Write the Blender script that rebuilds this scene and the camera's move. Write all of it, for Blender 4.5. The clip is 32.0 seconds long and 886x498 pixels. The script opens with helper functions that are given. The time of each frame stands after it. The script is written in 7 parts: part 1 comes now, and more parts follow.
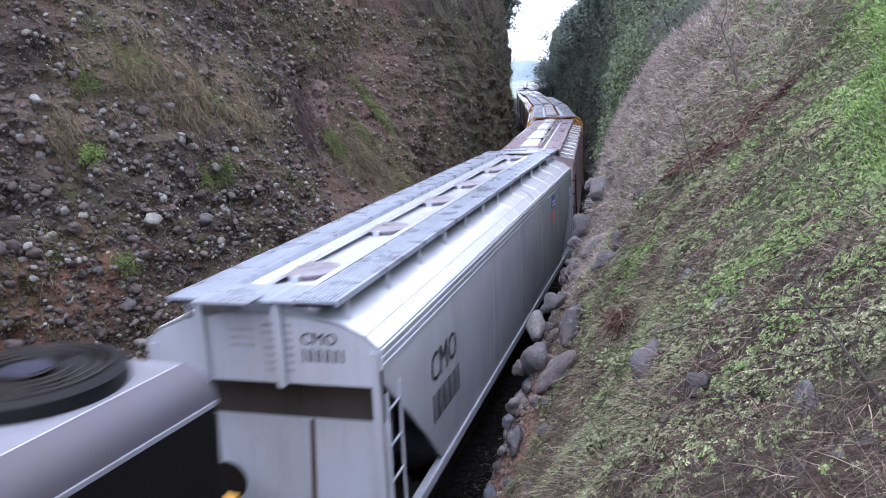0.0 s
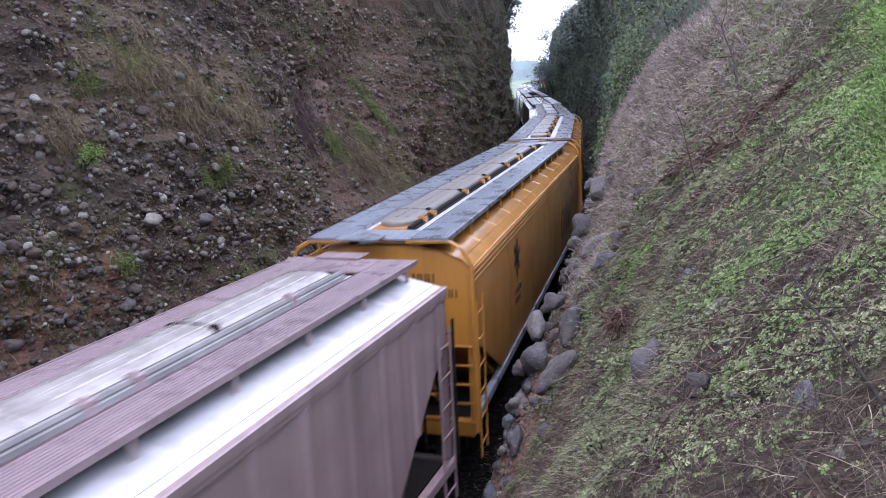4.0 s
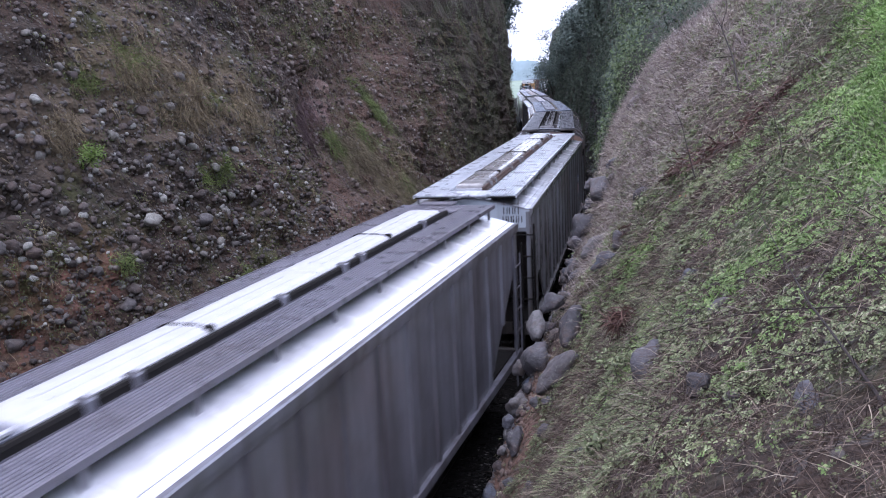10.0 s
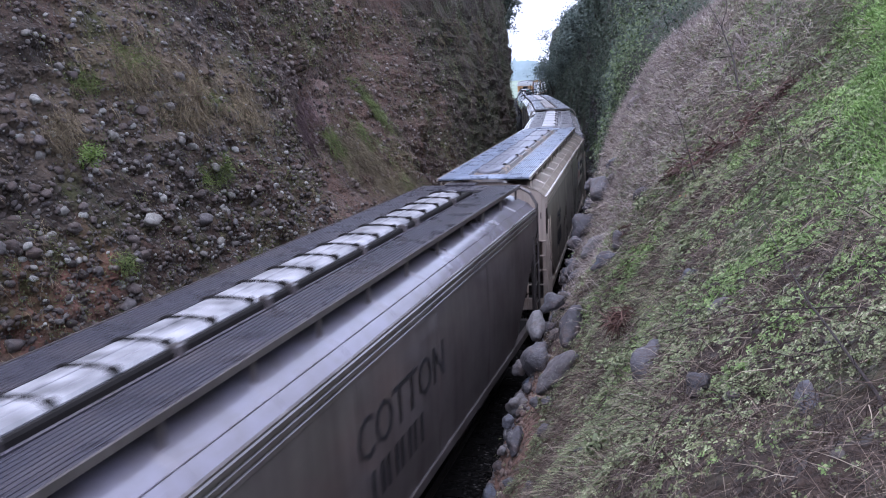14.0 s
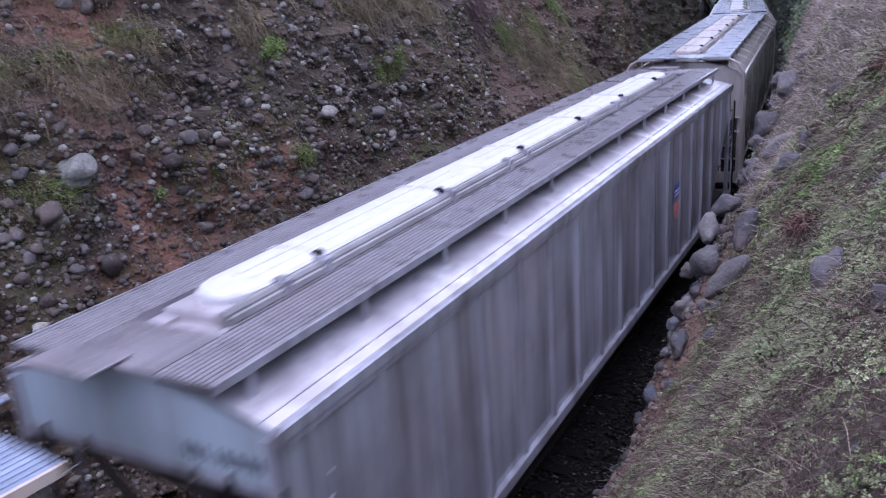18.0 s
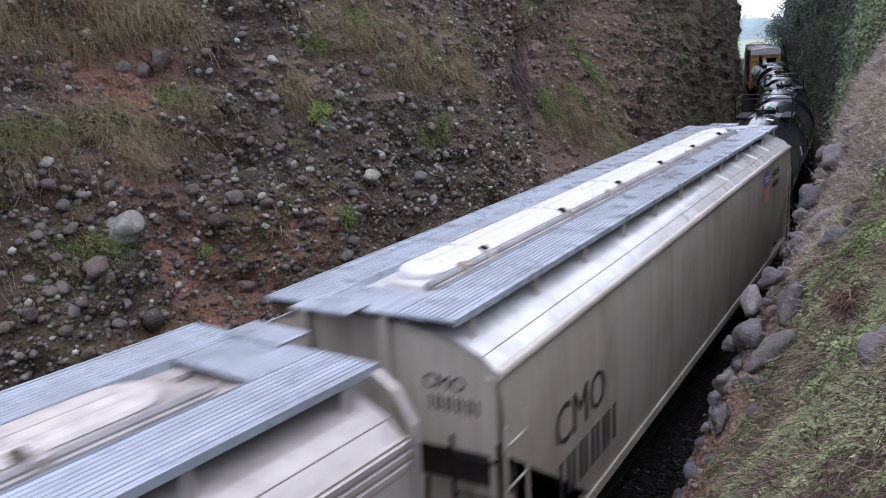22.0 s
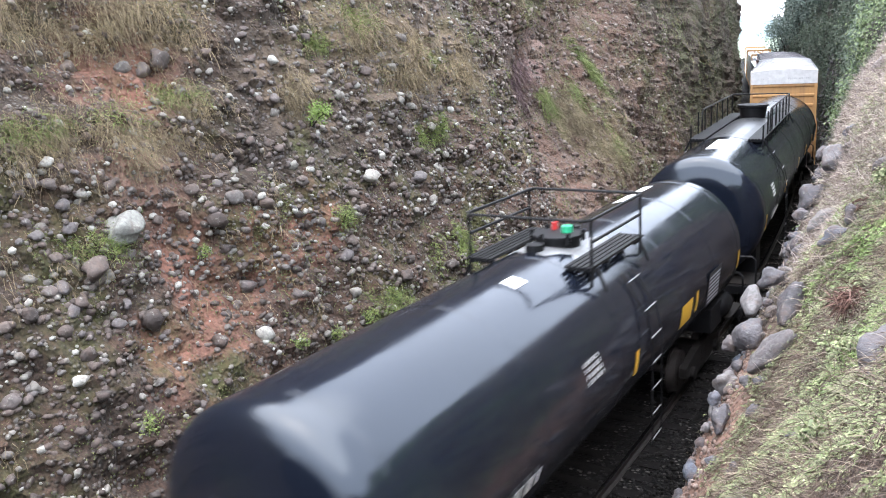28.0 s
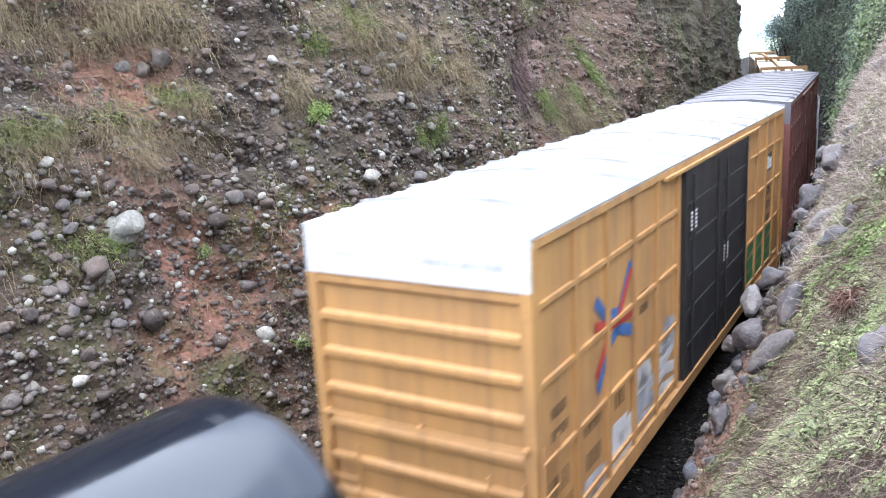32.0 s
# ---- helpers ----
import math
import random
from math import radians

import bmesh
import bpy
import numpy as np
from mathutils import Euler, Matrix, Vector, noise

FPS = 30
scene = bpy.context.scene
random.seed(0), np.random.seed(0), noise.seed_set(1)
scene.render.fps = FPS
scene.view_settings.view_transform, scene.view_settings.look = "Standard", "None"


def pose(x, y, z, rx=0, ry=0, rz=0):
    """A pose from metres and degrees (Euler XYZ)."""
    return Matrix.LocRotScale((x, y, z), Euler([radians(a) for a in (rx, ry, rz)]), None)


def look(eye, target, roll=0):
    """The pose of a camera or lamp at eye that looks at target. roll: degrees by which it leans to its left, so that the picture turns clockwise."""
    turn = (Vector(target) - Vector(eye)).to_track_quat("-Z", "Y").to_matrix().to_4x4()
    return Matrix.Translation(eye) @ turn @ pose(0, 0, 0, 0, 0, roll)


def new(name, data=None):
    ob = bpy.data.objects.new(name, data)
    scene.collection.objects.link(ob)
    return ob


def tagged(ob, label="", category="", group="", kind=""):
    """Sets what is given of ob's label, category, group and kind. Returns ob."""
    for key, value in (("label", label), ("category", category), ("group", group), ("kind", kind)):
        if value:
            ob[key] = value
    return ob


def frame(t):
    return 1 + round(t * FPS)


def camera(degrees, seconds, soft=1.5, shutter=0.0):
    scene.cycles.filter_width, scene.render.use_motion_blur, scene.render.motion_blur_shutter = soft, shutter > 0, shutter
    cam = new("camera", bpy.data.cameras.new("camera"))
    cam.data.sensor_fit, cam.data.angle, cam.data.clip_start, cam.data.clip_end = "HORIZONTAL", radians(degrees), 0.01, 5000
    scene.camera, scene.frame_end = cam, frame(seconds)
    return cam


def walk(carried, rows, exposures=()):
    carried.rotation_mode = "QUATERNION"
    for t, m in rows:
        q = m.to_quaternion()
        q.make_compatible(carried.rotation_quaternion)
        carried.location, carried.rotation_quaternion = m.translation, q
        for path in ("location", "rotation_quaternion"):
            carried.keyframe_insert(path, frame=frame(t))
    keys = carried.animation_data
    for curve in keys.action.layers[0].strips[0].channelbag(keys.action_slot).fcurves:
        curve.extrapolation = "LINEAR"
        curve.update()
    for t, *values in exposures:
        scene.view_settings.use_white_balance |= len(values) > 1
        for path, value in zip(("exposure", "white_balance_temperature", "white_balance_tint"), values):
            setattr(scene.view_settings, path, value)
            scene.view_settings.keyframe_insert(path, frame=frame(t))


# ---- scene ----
SECONDS = 32.0
EYE = (5.539, 0.0, 6.954)


def aim(yaw, pitch, roll):
    """The camera on its tripod: yaw to the left of the line's axis, pitch and roll in degrees."""
    return pose(*EYE, 90 + pitch, 0, yaw) @ pose(0, 0, 0, 0, 0, roll)


cam = camera(55.64, SECONDS, soft=1.0, shutter=0.45)
FIRST, LAST = aim(20.81, -11.585, -2.77), aim(35.34, -13.445, -3.13)
walk(cam, [(0, FIRST), (8, FIRST), (15.3, FIRST), (15.6, aim(20.83, -11.75, -2.78)), (16, aim(21.18, -14.81, -3.40)),
           (16.5, aim(22.82, -16.70, -3.73)), (17, aim(26.80, -17.21, -3.90)), (17.5, aim(30.32, -18.41, -4.15)),
           (18, aim(32.91, -18.01, -4.06)), (18.5, aim(34.73, -15.73, -3.56)), (19, aim(35.99, -13.99, -3.21)),
           (19.5, aim(35.38, -13.43, -3.19)), (20, aim(35.41, -13.43, -3.13)), (21.5, LAST), (32, LAST)],
     exposures=[(0, 0.85, 5700, 21), (1, 0.33, 5500, 20), (2, 0.35, 5500, 20), (3, 0.55, 5600, 21), (6, 0.6, 5900, 24), (8, 0.6, 5900, 24), (10, 0.48, 5600, 23), (13, 0.5, 5500, 23), (15.5, 0.55, 5500, 25), (18, 0.5, 5400, 31), (19.7, 0.6, 5800, 22), (21, 0.6, 5850, 20),
                (22, 0.52, 6000, 18), (23, 0.27, 5900, 16), (24, 0.4, 5800, 15), (24.5, 1.2, 5900, 14), (25, 1.85, 6000, 14), (28, 2.02, 6200, 12), (30, 1.99, 6100, 12), (32, 1.9, 6000, 12)])


# ---- sky and light: bright overcast ----
world = bpy.data.worlds.new("world")
scene.world = world
world.use_nodes = True
wt = world.node_tree
wt.nodes.clear()
sky = wt.nodes.new("ShaderNodeTexSky")
sky.sky_type, sky.sun_disc = "NISHITA", False
sky.sun_elevation, sky.sun_rotation = radians(78), radians(225)
sky.air_density, sky.dust_density, sky.ozone_density = 1.2, 6.0, 1.0
pale = wt.nodes.new("ShaderNodeMix")
pale.data_type = "RGBA"
pale.inputs[0].default_value = 0.75
pale.inputs[7].default_value = (8.8, 9.4, 10.4, 1)
wt.links.new(sky.outputs[0], pale.inputs[6])
wbg = wt.nodes.new("ShaderNodeBackground")
wbg.inputs[1].default_value = 0.135
wout = wt.nodes.new("ShaderNodeOutputWorld")
wt.links.new(pale.outputs[2], wbg.inputs[0])
wt.links.new(wbg.outputs[0], wout.inputs[0])
sun = new("sun", bpy.data.lights.new("sun", "SUN"))
sun.data.energy, sun.data.angle, sun.data.color = 1.6, radians(100), (1.0, 0.97, 0.93)
sun.matrix_world = look((0, 0, 60), (9, 9, 0))


# ---- materials ----
GROUND_SCALE = 0.70  # scale on the colours of earth, stones and leaves


def toned(c, k=1.0):
    return tuple(x * GROUND_SCALE * k for x in c)


def rgb(c):
    return (c[0], c[1], c[2], 1)


class Mat:
    """Small wrapper to build a procedural material."""

    def __init__(self, name, rough=0.6, metal=0.0):
        self.m = bpy.data.materials.new(name)
        self.m.use_nodes = True
        self.t = self.m.node_tree
        self.b = self.t.nodes["Principled BSDF"]
        self.b.inputs["Roughness"].default_value = rough
        self.b.inputs["Metallic"].default_value = metal
        self.coord = self.t.nodes.new("ShaderNodeTexCoord").outputs["Object"]

    def node(self, kind, **inputs):
        n = self.t.nodes.new(kind)
        for k, v in inputs.items():
            self.set(n.inputs[k.replace("_", " ")], v)
        return n

    def set(self, socket, v):
        if isinstance(v, bpy.types.NodeSocket):
            self.t.links.new(v, socket)
        else:
            socket.default_value = v

    def scaled(self, sx, sy, sz):
        n = self.node("ShaderNodeMapping", Vector=self.coord)
        n.inputs["Scale"].default_value = (sx, sy, sz)
        return n.outputs[0]

    def noise(self, scale, detail=4.0, vec=None, rough=0.6):
        return self.node("ShaderNodeTexNoise", Vector=vec or self.coord, Scale=scale, Detail=detail, Roughness=rough).outputs[0]

    def ramp(self, fac, stops):
        n = self.node("ShaderNodeValToRGB", Fac=fac)
        e = n.color_ramp.elements
        while len(e) < len(stops):
            e.new(0.5)
        for el, (p, c) in zip(e, stops):
            el.position = p
            el.color = rgb(c) if not isinstance(c, (int, float)) else (c, c, c, 1)
        return n.outputs[0]

    def mix(self, fac, a, b, mode="MIX"):
        n = self.t.nodes.new("ShaderNodeMix")
        n.data_type, n.blend_type = "RGBA", mode
        for i, v in ((0, fac), (6, a), (7, b)):
            self.set(n.inputs[i], rgb(v) if isinstance(v, tuple) else v)
        return n.outputs[2]

    def color(self, v):
        self.set(self.b.inputs["Base Color"], rgb(v) if isinstance(v, tuple) else v)
        return self

    def rough(self, v):
        self.set(self.b.inputs["Roughness"], v)
        return self

    def bump(self, h, strength=0.3, dist=0.02):
        n = self.node("ShaderNodeBump", Height=h, Strength=strength, Distance=dist)
        self.t.links.new(n.outputs[0], self.b.inputs["Normal"])
        return self


def paint(name, col, dirt=(0.10, 0.075, 0.055), grime=0.45, rust=0.12, rough=0.42, rustcol=(0.16, 0.07, 0.035)):
    """Weathered railcar paint: streaks of grime, rust blooms, fine dust."""
    m = Mat(name)
    streak = m.noise(1.0, 5, m.scaled(2.2, 2.2, 0.22))
    cloud = m.noise(0.7, 5)
    fine = m.noise(38, 3)
    c = m.mix(m.ramp(streak, [(0.42, 0.0), (0.75, grime)]), col, dirt)
    c = m.mix(m.ramp(cloud, [(0.45, 0.0), (0.8, grime * 0.8)]), c, dirt)
    c = m.mix(m.ramp(m.noise(1.0, 4, m.scaled(7.0, 7.0, 0.25)), [(0.50, 0.0), (0.72, grime * 0.9)]), c, dirt)
    spots = m.ramp(m.noise(3.1, 8, rough=0.75), [(0.60, 0.0), (0.72, rust * 4)])
    c = m.mix(spots, c, rustcol)
    c = m.mix(m.ramp(fine, [(0.3, 0.0), (0.8, 0.12)]), c, tuple(x * 0.6 for x in dirt))
    m.color(c).rough(m.ramp(cloud, [(0.3, rough), (0.75, min(1, rough + 0.25))]))
    m.bump(m.noise(9, 4), 0.12, 0.01)
    if rough < 0.4:
        m.b.inputs["Coat Weight"].default_value = 1.0
        m.b.inputs["Coat IOR"].default_value = 1.6
        m.b.inputs["Coat Roughness"].default_value = 0.14
    return m.m


def gloss(name, col):
    """Wet glossy black enamel with a thin film of dust and runs."""
    m = Mat(name, 0.2)
    film = m.noise(0.8, 6)
    runs = m.noise(1.0, 5, m.scaled(0.3, 4.0, 0.25))
    c = m.mix(m.ramp(film, [(0.5, 0.0), (0.85, 0.3)]), col, (0.008, 0.008, 0.009))
    c = m.mix(m.ramp(runs, [(0.55, 0.0), (0.8, 0.2)]), c, (0.009, 0.0085, 0.009))
    m.color(c).rough(m.ramp(film, [(0.35, 0.10), (0.75, 0.24)]))
    m.b.inputs["IOR"].default_value = 1.6
    m.b.inputs["Specular Tint"].default_value = (0.85, 0.93, 1.0, 1)
    m.bump(m.noise(1.1, 4), 0.10, 0.05)
    return m.m


def plain(name, col, rough=0.6, metal=0.0, vary=0.35, scale=6.0, bump=0.2, spec=0.5):
    m = Mat(name, rough, metal)
    m.b.inputs["Specular IOR Level"].default_value = spec
    n = m.noise(scale, 6)
    dark = tuple(x * (1 - vary) for x in col)
    lite = tuple(min(1, x * (1 + vary * 0.6)) for x in col)
    m.color(m.mix(m.ramp(n, [(0.3, 0.0), (0.7, 1.0)]), dark, lite))
    if bump:
        m.bump(m.noise(scale * 5, 4), bump, 0.01)
    return m.m


def grating(name, col):
    """Walkway grating: wet steel with faint lengthwise wear and dirt."""
    m = Mat(name, 0.42, 0.25)
    wear = m.noise(1.0, 5, m.scaled(9.0, 0.25, 1.0))
    c = m.mix(m.ramp(wear, [(0.3, 0.0), (0.7, 1.0)]), tuple(x * 0.72 for x in col), col)
    c = m.mix(m.ramp(m.noise(1.3, 6), [(0.45, 0.0), (0.8, 0.4)]), c, (0.12, 0.09, 0.07))
    m.color(c).rough(m.ramp(m.noise(2.1, 5), [(0.35, 0.2), (0.7, 0.5)]))
    m.bump(m.noise(60, 2), 0.15, 0.004)
    return m.m


def cliff_mat(name, base, red, pale, green, moss, stains=()):
    """Earth and rock: base colour, red and pale clouds, moss, pebbles, and stains of (x, y, z, radius, colour)."""
    m = Mat(name, 0.92)
    base, red, pale, green = toned(base), toned(red), toned(pale), toned(green)
    big, mid, fine = m.noise(0.28, 5), m.noise(1.5, 7), m.noise(9, 6)
    c = m.mix(m.ramp(big, [(0.38, 0.0), (0.62, 1.0)]), base, red)
    c = m.mix(m.ramp(mid, [(0.5, 0.0), (0.72, 0.6)]), c, pale)
    c = m.mix(m.ramp(fine, [(0.35, 0.55), (0.6, 0.0)]), c, tuple(x * 0.35 for x in base))
    c = m.mix(m.ramp(m.noise(26, 4, rough=0.7), [(0.36, 0.8), (0.55, 0.0)]), c, tuple(x * 0.22 for x in base))
    for x, y, z, r, hue in stains:
        d = m.t.nodes.new("ShaderNodeVectorMath")
        d.operation = "DISTANCE"
        m.set(d.inputs[0], m.coord)
        d.inputs[1].default_value = (x, y, z)
        w = m.node("ShaderNodeMath")
        w.operation = "MULTIPLY_ADD"
        m.set(w.inputs[0], d.outputs["Value"])
        w.inputs[1].default_value = 0.4 / r
        m.set(w.inputs[2], m.ramp(mid, [(0.25, 0.0), (0.75, 0.6)]))
        hue = toned(hue)
        c = m.mix(m.ramp(w.outputs[0], [(0.45, 0.85), (0.85, 0.0)]), c, m.mix(m.ramp(fine, [(0.3, 0.0), (0.7, 1.0)]), tuple(v * 0.5 for v in hue), hue))
    g = m.ramp(m.noise(0.55, 6, rough=0.7), [(0.54 - moss, 0.0), (0.70 - moss, 0.85)])
    gcol = m.mix(m.ramp(fine, [(0.3, 0.0), (0.7, 1.0)]), tuple(x * 0.5 for x in green), green)
    c = m.mix(g, c, gcol)
    vor = m.node("ShaderNodeTexVoronoi", Vector=m.coord, Scale=11.0)
    peb = m.ramp(vor.outputs["Distance"], [(0.0, 1.0), (0.55, 0.0)])
    pc = m.mix(vor.outputs["Color"], (0.045, 0.040, 0.038), (0.19, 0.175, 0.16))
    pm = m.mix(m.ramp(vor.outputs["Distance"], [(0.30, 1.0), (0.36, 0.0)]), (0, 0, 0), m.ramp(m.noise(2.3, 3), [(0.45, 0.0), (0.6, 0.8)]), "MIX")
    c = m.mix(pm, c, pc)
    m.color(c)
    h = m.node("ShaderNodeMath", **{})
    h.operation = "ADD"
    m.set(h.inputs[0], fine)
    m.set(h.inputs[1], peb)
    m.bump(h.outputs[0], 0.9, 0.05)
    return m.m


def stone_mat(name, per_object, hues, lichen=0.55):
    m = Mat(name, 0.72)
    if per_object:
        r = m.t.nodes.new("ShaderNodeObjectInfo").outputs["Random"]
    else:
        r = m.t.nodes.new("ShaderNodeNewGeometry").outputs["Random Per Island"]
    c = m.ramp(r, [(p, toned(q)) for p, q in hues])
    world = m.t.nodes.new("ShaderNodeNewGeometry").outputs["Position"]
    n = m.noise(16, 6, world)
    c = m.mix(m.ramp(n, [(0.3, 0.55), (0.6, 0.0)]), c, (0.030, 0.026, 0.024))
    c = m.mix(m.ramp(m.noise(5, 5, world), [(0.5, 0.0), (0.7, 0.5)]), c, (0.12, 0.078, 0.06))
    c = m.mix(m.ramp(m.noise(11, 5, world, 0.7), [(0.58, 0.0), (0.68, lichen)]), c, (0.30, 0.30, 0.26))
    m.color(c).bump(m.noise(22, 6, world), 0.8, 0.03)
    return m.m


def leaf_mat(name, cols, rough=0.7):
    m = Mat(name, rough)
    r = m.t.nodes.new("ShaderNodeNewGeometry").outputs["Random Per Island"]
    k = len(cols) - 1
    cols = [toned(x) for x in cols]
    c = m.ramp(r, [(i / k, x) for i, x in enumerate(cols)])
    c = m.mix(m.ramp(m.noise(1.2, 4), [(0.35, 0.45), (0.65, 0.0)]), c, tuple(x * 0.45 for x in cols[0]))
    m.color(c)
    m.b.inputs["Subsurface Weight"].default_value = 0.0
    return m.m


RUST_EARTH, PINK_EARTH, TURF, HAY, BUFF = (0.34, 0.16, 0.11), (0.36, 0.21, 0.155), (0.13, 0.19, 0.06), (0.21, 0.16, 0.125), (0.28, 0.205, 0.14)
CLIFF = cliff_mat("conglomerate", (0.057, 0.038, 0.025), (0.145, 0.076, 0.050), (0.145, 0.110, 0.076), (0.085, 0.090, 0.024), 0.05,
                  ((-5.8, 10.5, 3.5, 0.8, RUST_EARTH), (-6.1, 8.8, 3.5, 0.7, RUST_EARTH), (-5.8, 8.9, 2.7, 0.8, RUST_EARTH), (-7.6, 9.0, 6.8, 0.9, RUST_EARTH), (-5.9, 11.8, 3.7, 0.8, RUST_EARTH), (-5.5, 7.8, 2.5, 0.7, RUST_EARTH),
                   (-6.5, 8.5, 5.3, 0.7, PINK_EARTH), (-7.3, 15.7, 7.3, 2.0, BUFF), (-7.2, 18.7, 6.6, 1.6, BUFF), (-6.9, 12.8, 6.2, 1.2, BUFF)))
RECESS = cliff_mat("recess_earth", (0.13, 0.082, 0.058), (0.29, 0.165, 0.118), (0.36, 0.27, 0.205), (0.13, 0.12, 0.045), 0.03, ((-8.8, 27.2, 6.9, 0.8, (0.50, 0.34, 0.28)), (-9.0, 26.4, 6.2, 0.6, (0.42, 0.28, 0.25))))
MOSSY = cliff_mat("mossy_rock", (0.095, 0.075, 0.055), (0.16, 0.105, 0.075), (0.21, 0.17, 0.13), (0.10, 0.115, 0.045), 0.05)
EASTROCK = cliff_mat("fern_rock", (0.060, 0.055, 0.046), (0.085, 0.070, 0.055), (0.14, 0.125, 0.11), (0.070, 0.115, 0.040), 0.10)
SOIL = cliff_mat("bank_soil", (0.072, 0.046, 0.032), (0.125, 0.074, 0.052), (0.16, 0.108, 0.078), (0.075, 0.085, 0.030), 0.02,
                 ((2.5, 6.0, 1.0, 0.9, PINK_EARTH), (2.5, 7.6, 1.2, 1.0, PINK_EARTH), (2.45, 9.2, 1.5, 1.0, PINK_EARTH), (2.4, 10.6, 1.9, 0.9, PINK_EARTH), (2.35, 12.2, 2.1, 0.9, PINK_EARTH),
                  (7.3, 8.5, 6.7, 1.6, TURF), (7.2, 11.0, 7.3, 1.7, TURF), (7.0, 13.5, 8.0, 1.6, TURF), (6.9, 16.5, 8.8, 2.2, TURF), (5.9, 8.8, 5.6, 0.9, TURF),
                  (4.3, 16.0, 5.8, 2.2, HAY), (4.6, 19.5, 6.8, 2.6, HAY), (5.4, 13.5, 6.2, 1.4, HAY)))
GREYS = [(0.0, (0.060, 0.046, 0.040)), (0.3, (0.115, 0.085, 0.072)), (0.52, (0.170, 0.128, 0.108)), (0.70, (0.160, 0.142, 0.140)),
         (0.82, (0.24, 0.215, 0.185)), (0.91, (0.37, 0.35, 0.305)), (1.0, (0.60, 0.59, 0.53))]
MAUVES = [(0.0, (0.080, 0.074, 0.082)), (0.25, (0.120, 0.115, 0.130)), (0.5, (0.165, 0.155, 0.165)), (0.65, (0.115, 0.135, 0.180)), (0.8, (0.170, 0.140, 0.128)),
          (0.92, (0.25, 0.245, 0.25)), (1.0, (0.22, 0.150, 0.125))]
RUBBLES = [(0.0, (0.10, 0.065, 0.052)), (0.3, (0.20, 0.125, 0.098)), (0.6, (0.30, 0.195, 0.155)), (0.8, (0.19, 0.165, 0.16)), (1.0, (0.40, 0.29, 0.24))]
STONE, STONES = stone_mat("cobble", True, GREYS), stone_mat("cobbles", False, GREYS)
STONES_RED = stone_mat("earthy_stones", False, [(0.0, (0.085, 0.055, 0.045)), (0.4, (0.17, 0.12, 0.10)), (0.8, (0.26, 0.20, 0.17)), (1.0, (0.48, 0.42, 0.36))])
BOULDER, BOULDERS = stone_mat("boulder", True, MAUVES, 0.3), stone_mat("boulders", False, MAUVES, 0.3)
TUMBLE = stone_mat("tumbled", False, [(0.0, (0.10, 0.082, 0.08)), (0.4, (0.19, 0.16, 0.155)), (0.7, (0.28, 0.245, 0.235)), (1.0, (0.24, 0.16, 0.125))], 0.3)
RUBBLE = stone_mat("rubble", False, RUBBLES, 0.2)
DRY = leaf_mat("dry_grass", [(0.10, 0.070, 0.038), (0.25, 0.185, 0.100), (0.46, 0.365, 0.205), (0.18, 0.125, 0.072)])
THATCH = leaf_mat("thatch", [(0.060, 0.040, 0.030), (0.19, 0.135, 0.10), (0.32, 0.24, 0.175), (0.56, 0.45, 0.33)])
BRAM = leaf_mat("dead_stems", [(0.16, 0.115, 0.115), (0.42, 0.33, 0.325), (0.92, 0.82, 0.74), (0.30, 0.225, 0.22), (0.70, 0.60, 0.54)])
STALK = leaf_mat("stalks", [(0.050, 0.034, 0.027), (0.13, 0.088, 0.068), (0.26, 0.19, 0.145), (0.56, 0.46, 0.34)])
STRAW = leaf_mat("straw", [(0.20, 0.15, 0.10), (0.30, 0.24, 0.165), (0.42, 0.35, 0.25), (0.15, 0.10, 0.075)])
WEED = leaf_mat("weed_leaves", [(0.125, 0.152, 0.068), (0.245, 0.30, 0.13), (0.37, 0.435, 0.20), (0.60, 0.61, 0.37)])
GREEN = leaf_mat("green_blades", [(0.16, 0.28, 0.065), (0.32, 0.54, 0.13), (0.48, 0.74, 0.22), (0.62, 0.74, 0.34)])
TUFT = leaf_mat("tuft_blades", [(0.085, 0.125, 0.024), (0.16, 0.225, 0.045), (0.26, 0.33, 0.080), (0.32, 0.31, 0.12)])
MOSS = leaf_mat("moss_leaves", [(0.06, 0.078, 0.020), (0.115, 0.142, 0.038), (0.19, 0.212, 0.060), (0.25, 0.235, 0.09)])
DULL = leaf_mat("dull_weed_leaves", [(0.070, 0.080, 0.032), (0.14, 0.165, 0.062), (0.23, 0.265, 0.105), (0.36, 0.37, 0.19)])
BROWNSTALK = leaf_mat("wet_brown_stalks", [(0.035, 0.022, 0.017), (0.09, 0.056, 0.043), (0.18, 0.12, 0.092), (0.46, 0.36, 0.27)])
BRIGHT = leaf_mat("bright_weed_leaves", [(0.105, 0.175, 0.045), (0.215, 0.34, 0.09), (0.33, 0.48, 0.15), (0.49, 0.57, 0.26)])
PALEGRASS = leaf_mat("pale_grass", [(0.30, 0.235, 0.19), (0.54, 0.45, 0.37), (0.84, 0.74, 0.61), (0.42, 0.34, 0.28)])
SLUMPED = leaf_mat("slump_straw", [(0.16, 0.12, 0.07), (0.30, 0.235, 0.14), (0.42, 0.34, 0.21), (0.24, 0.22, 0.10)])
ROOTS = leaf_mat("reddish_roots", [(0.09, 0.05, 0.05), (0.19, 0.11, 0.115), (0.28, 0.18, 0.18)])
AUTUMN = leaf_mat("orange_leaves", [(0.50, 0.16, 0.05), (0.62, 0.27, 0.10), (0.40, 0.14, 0.07)])
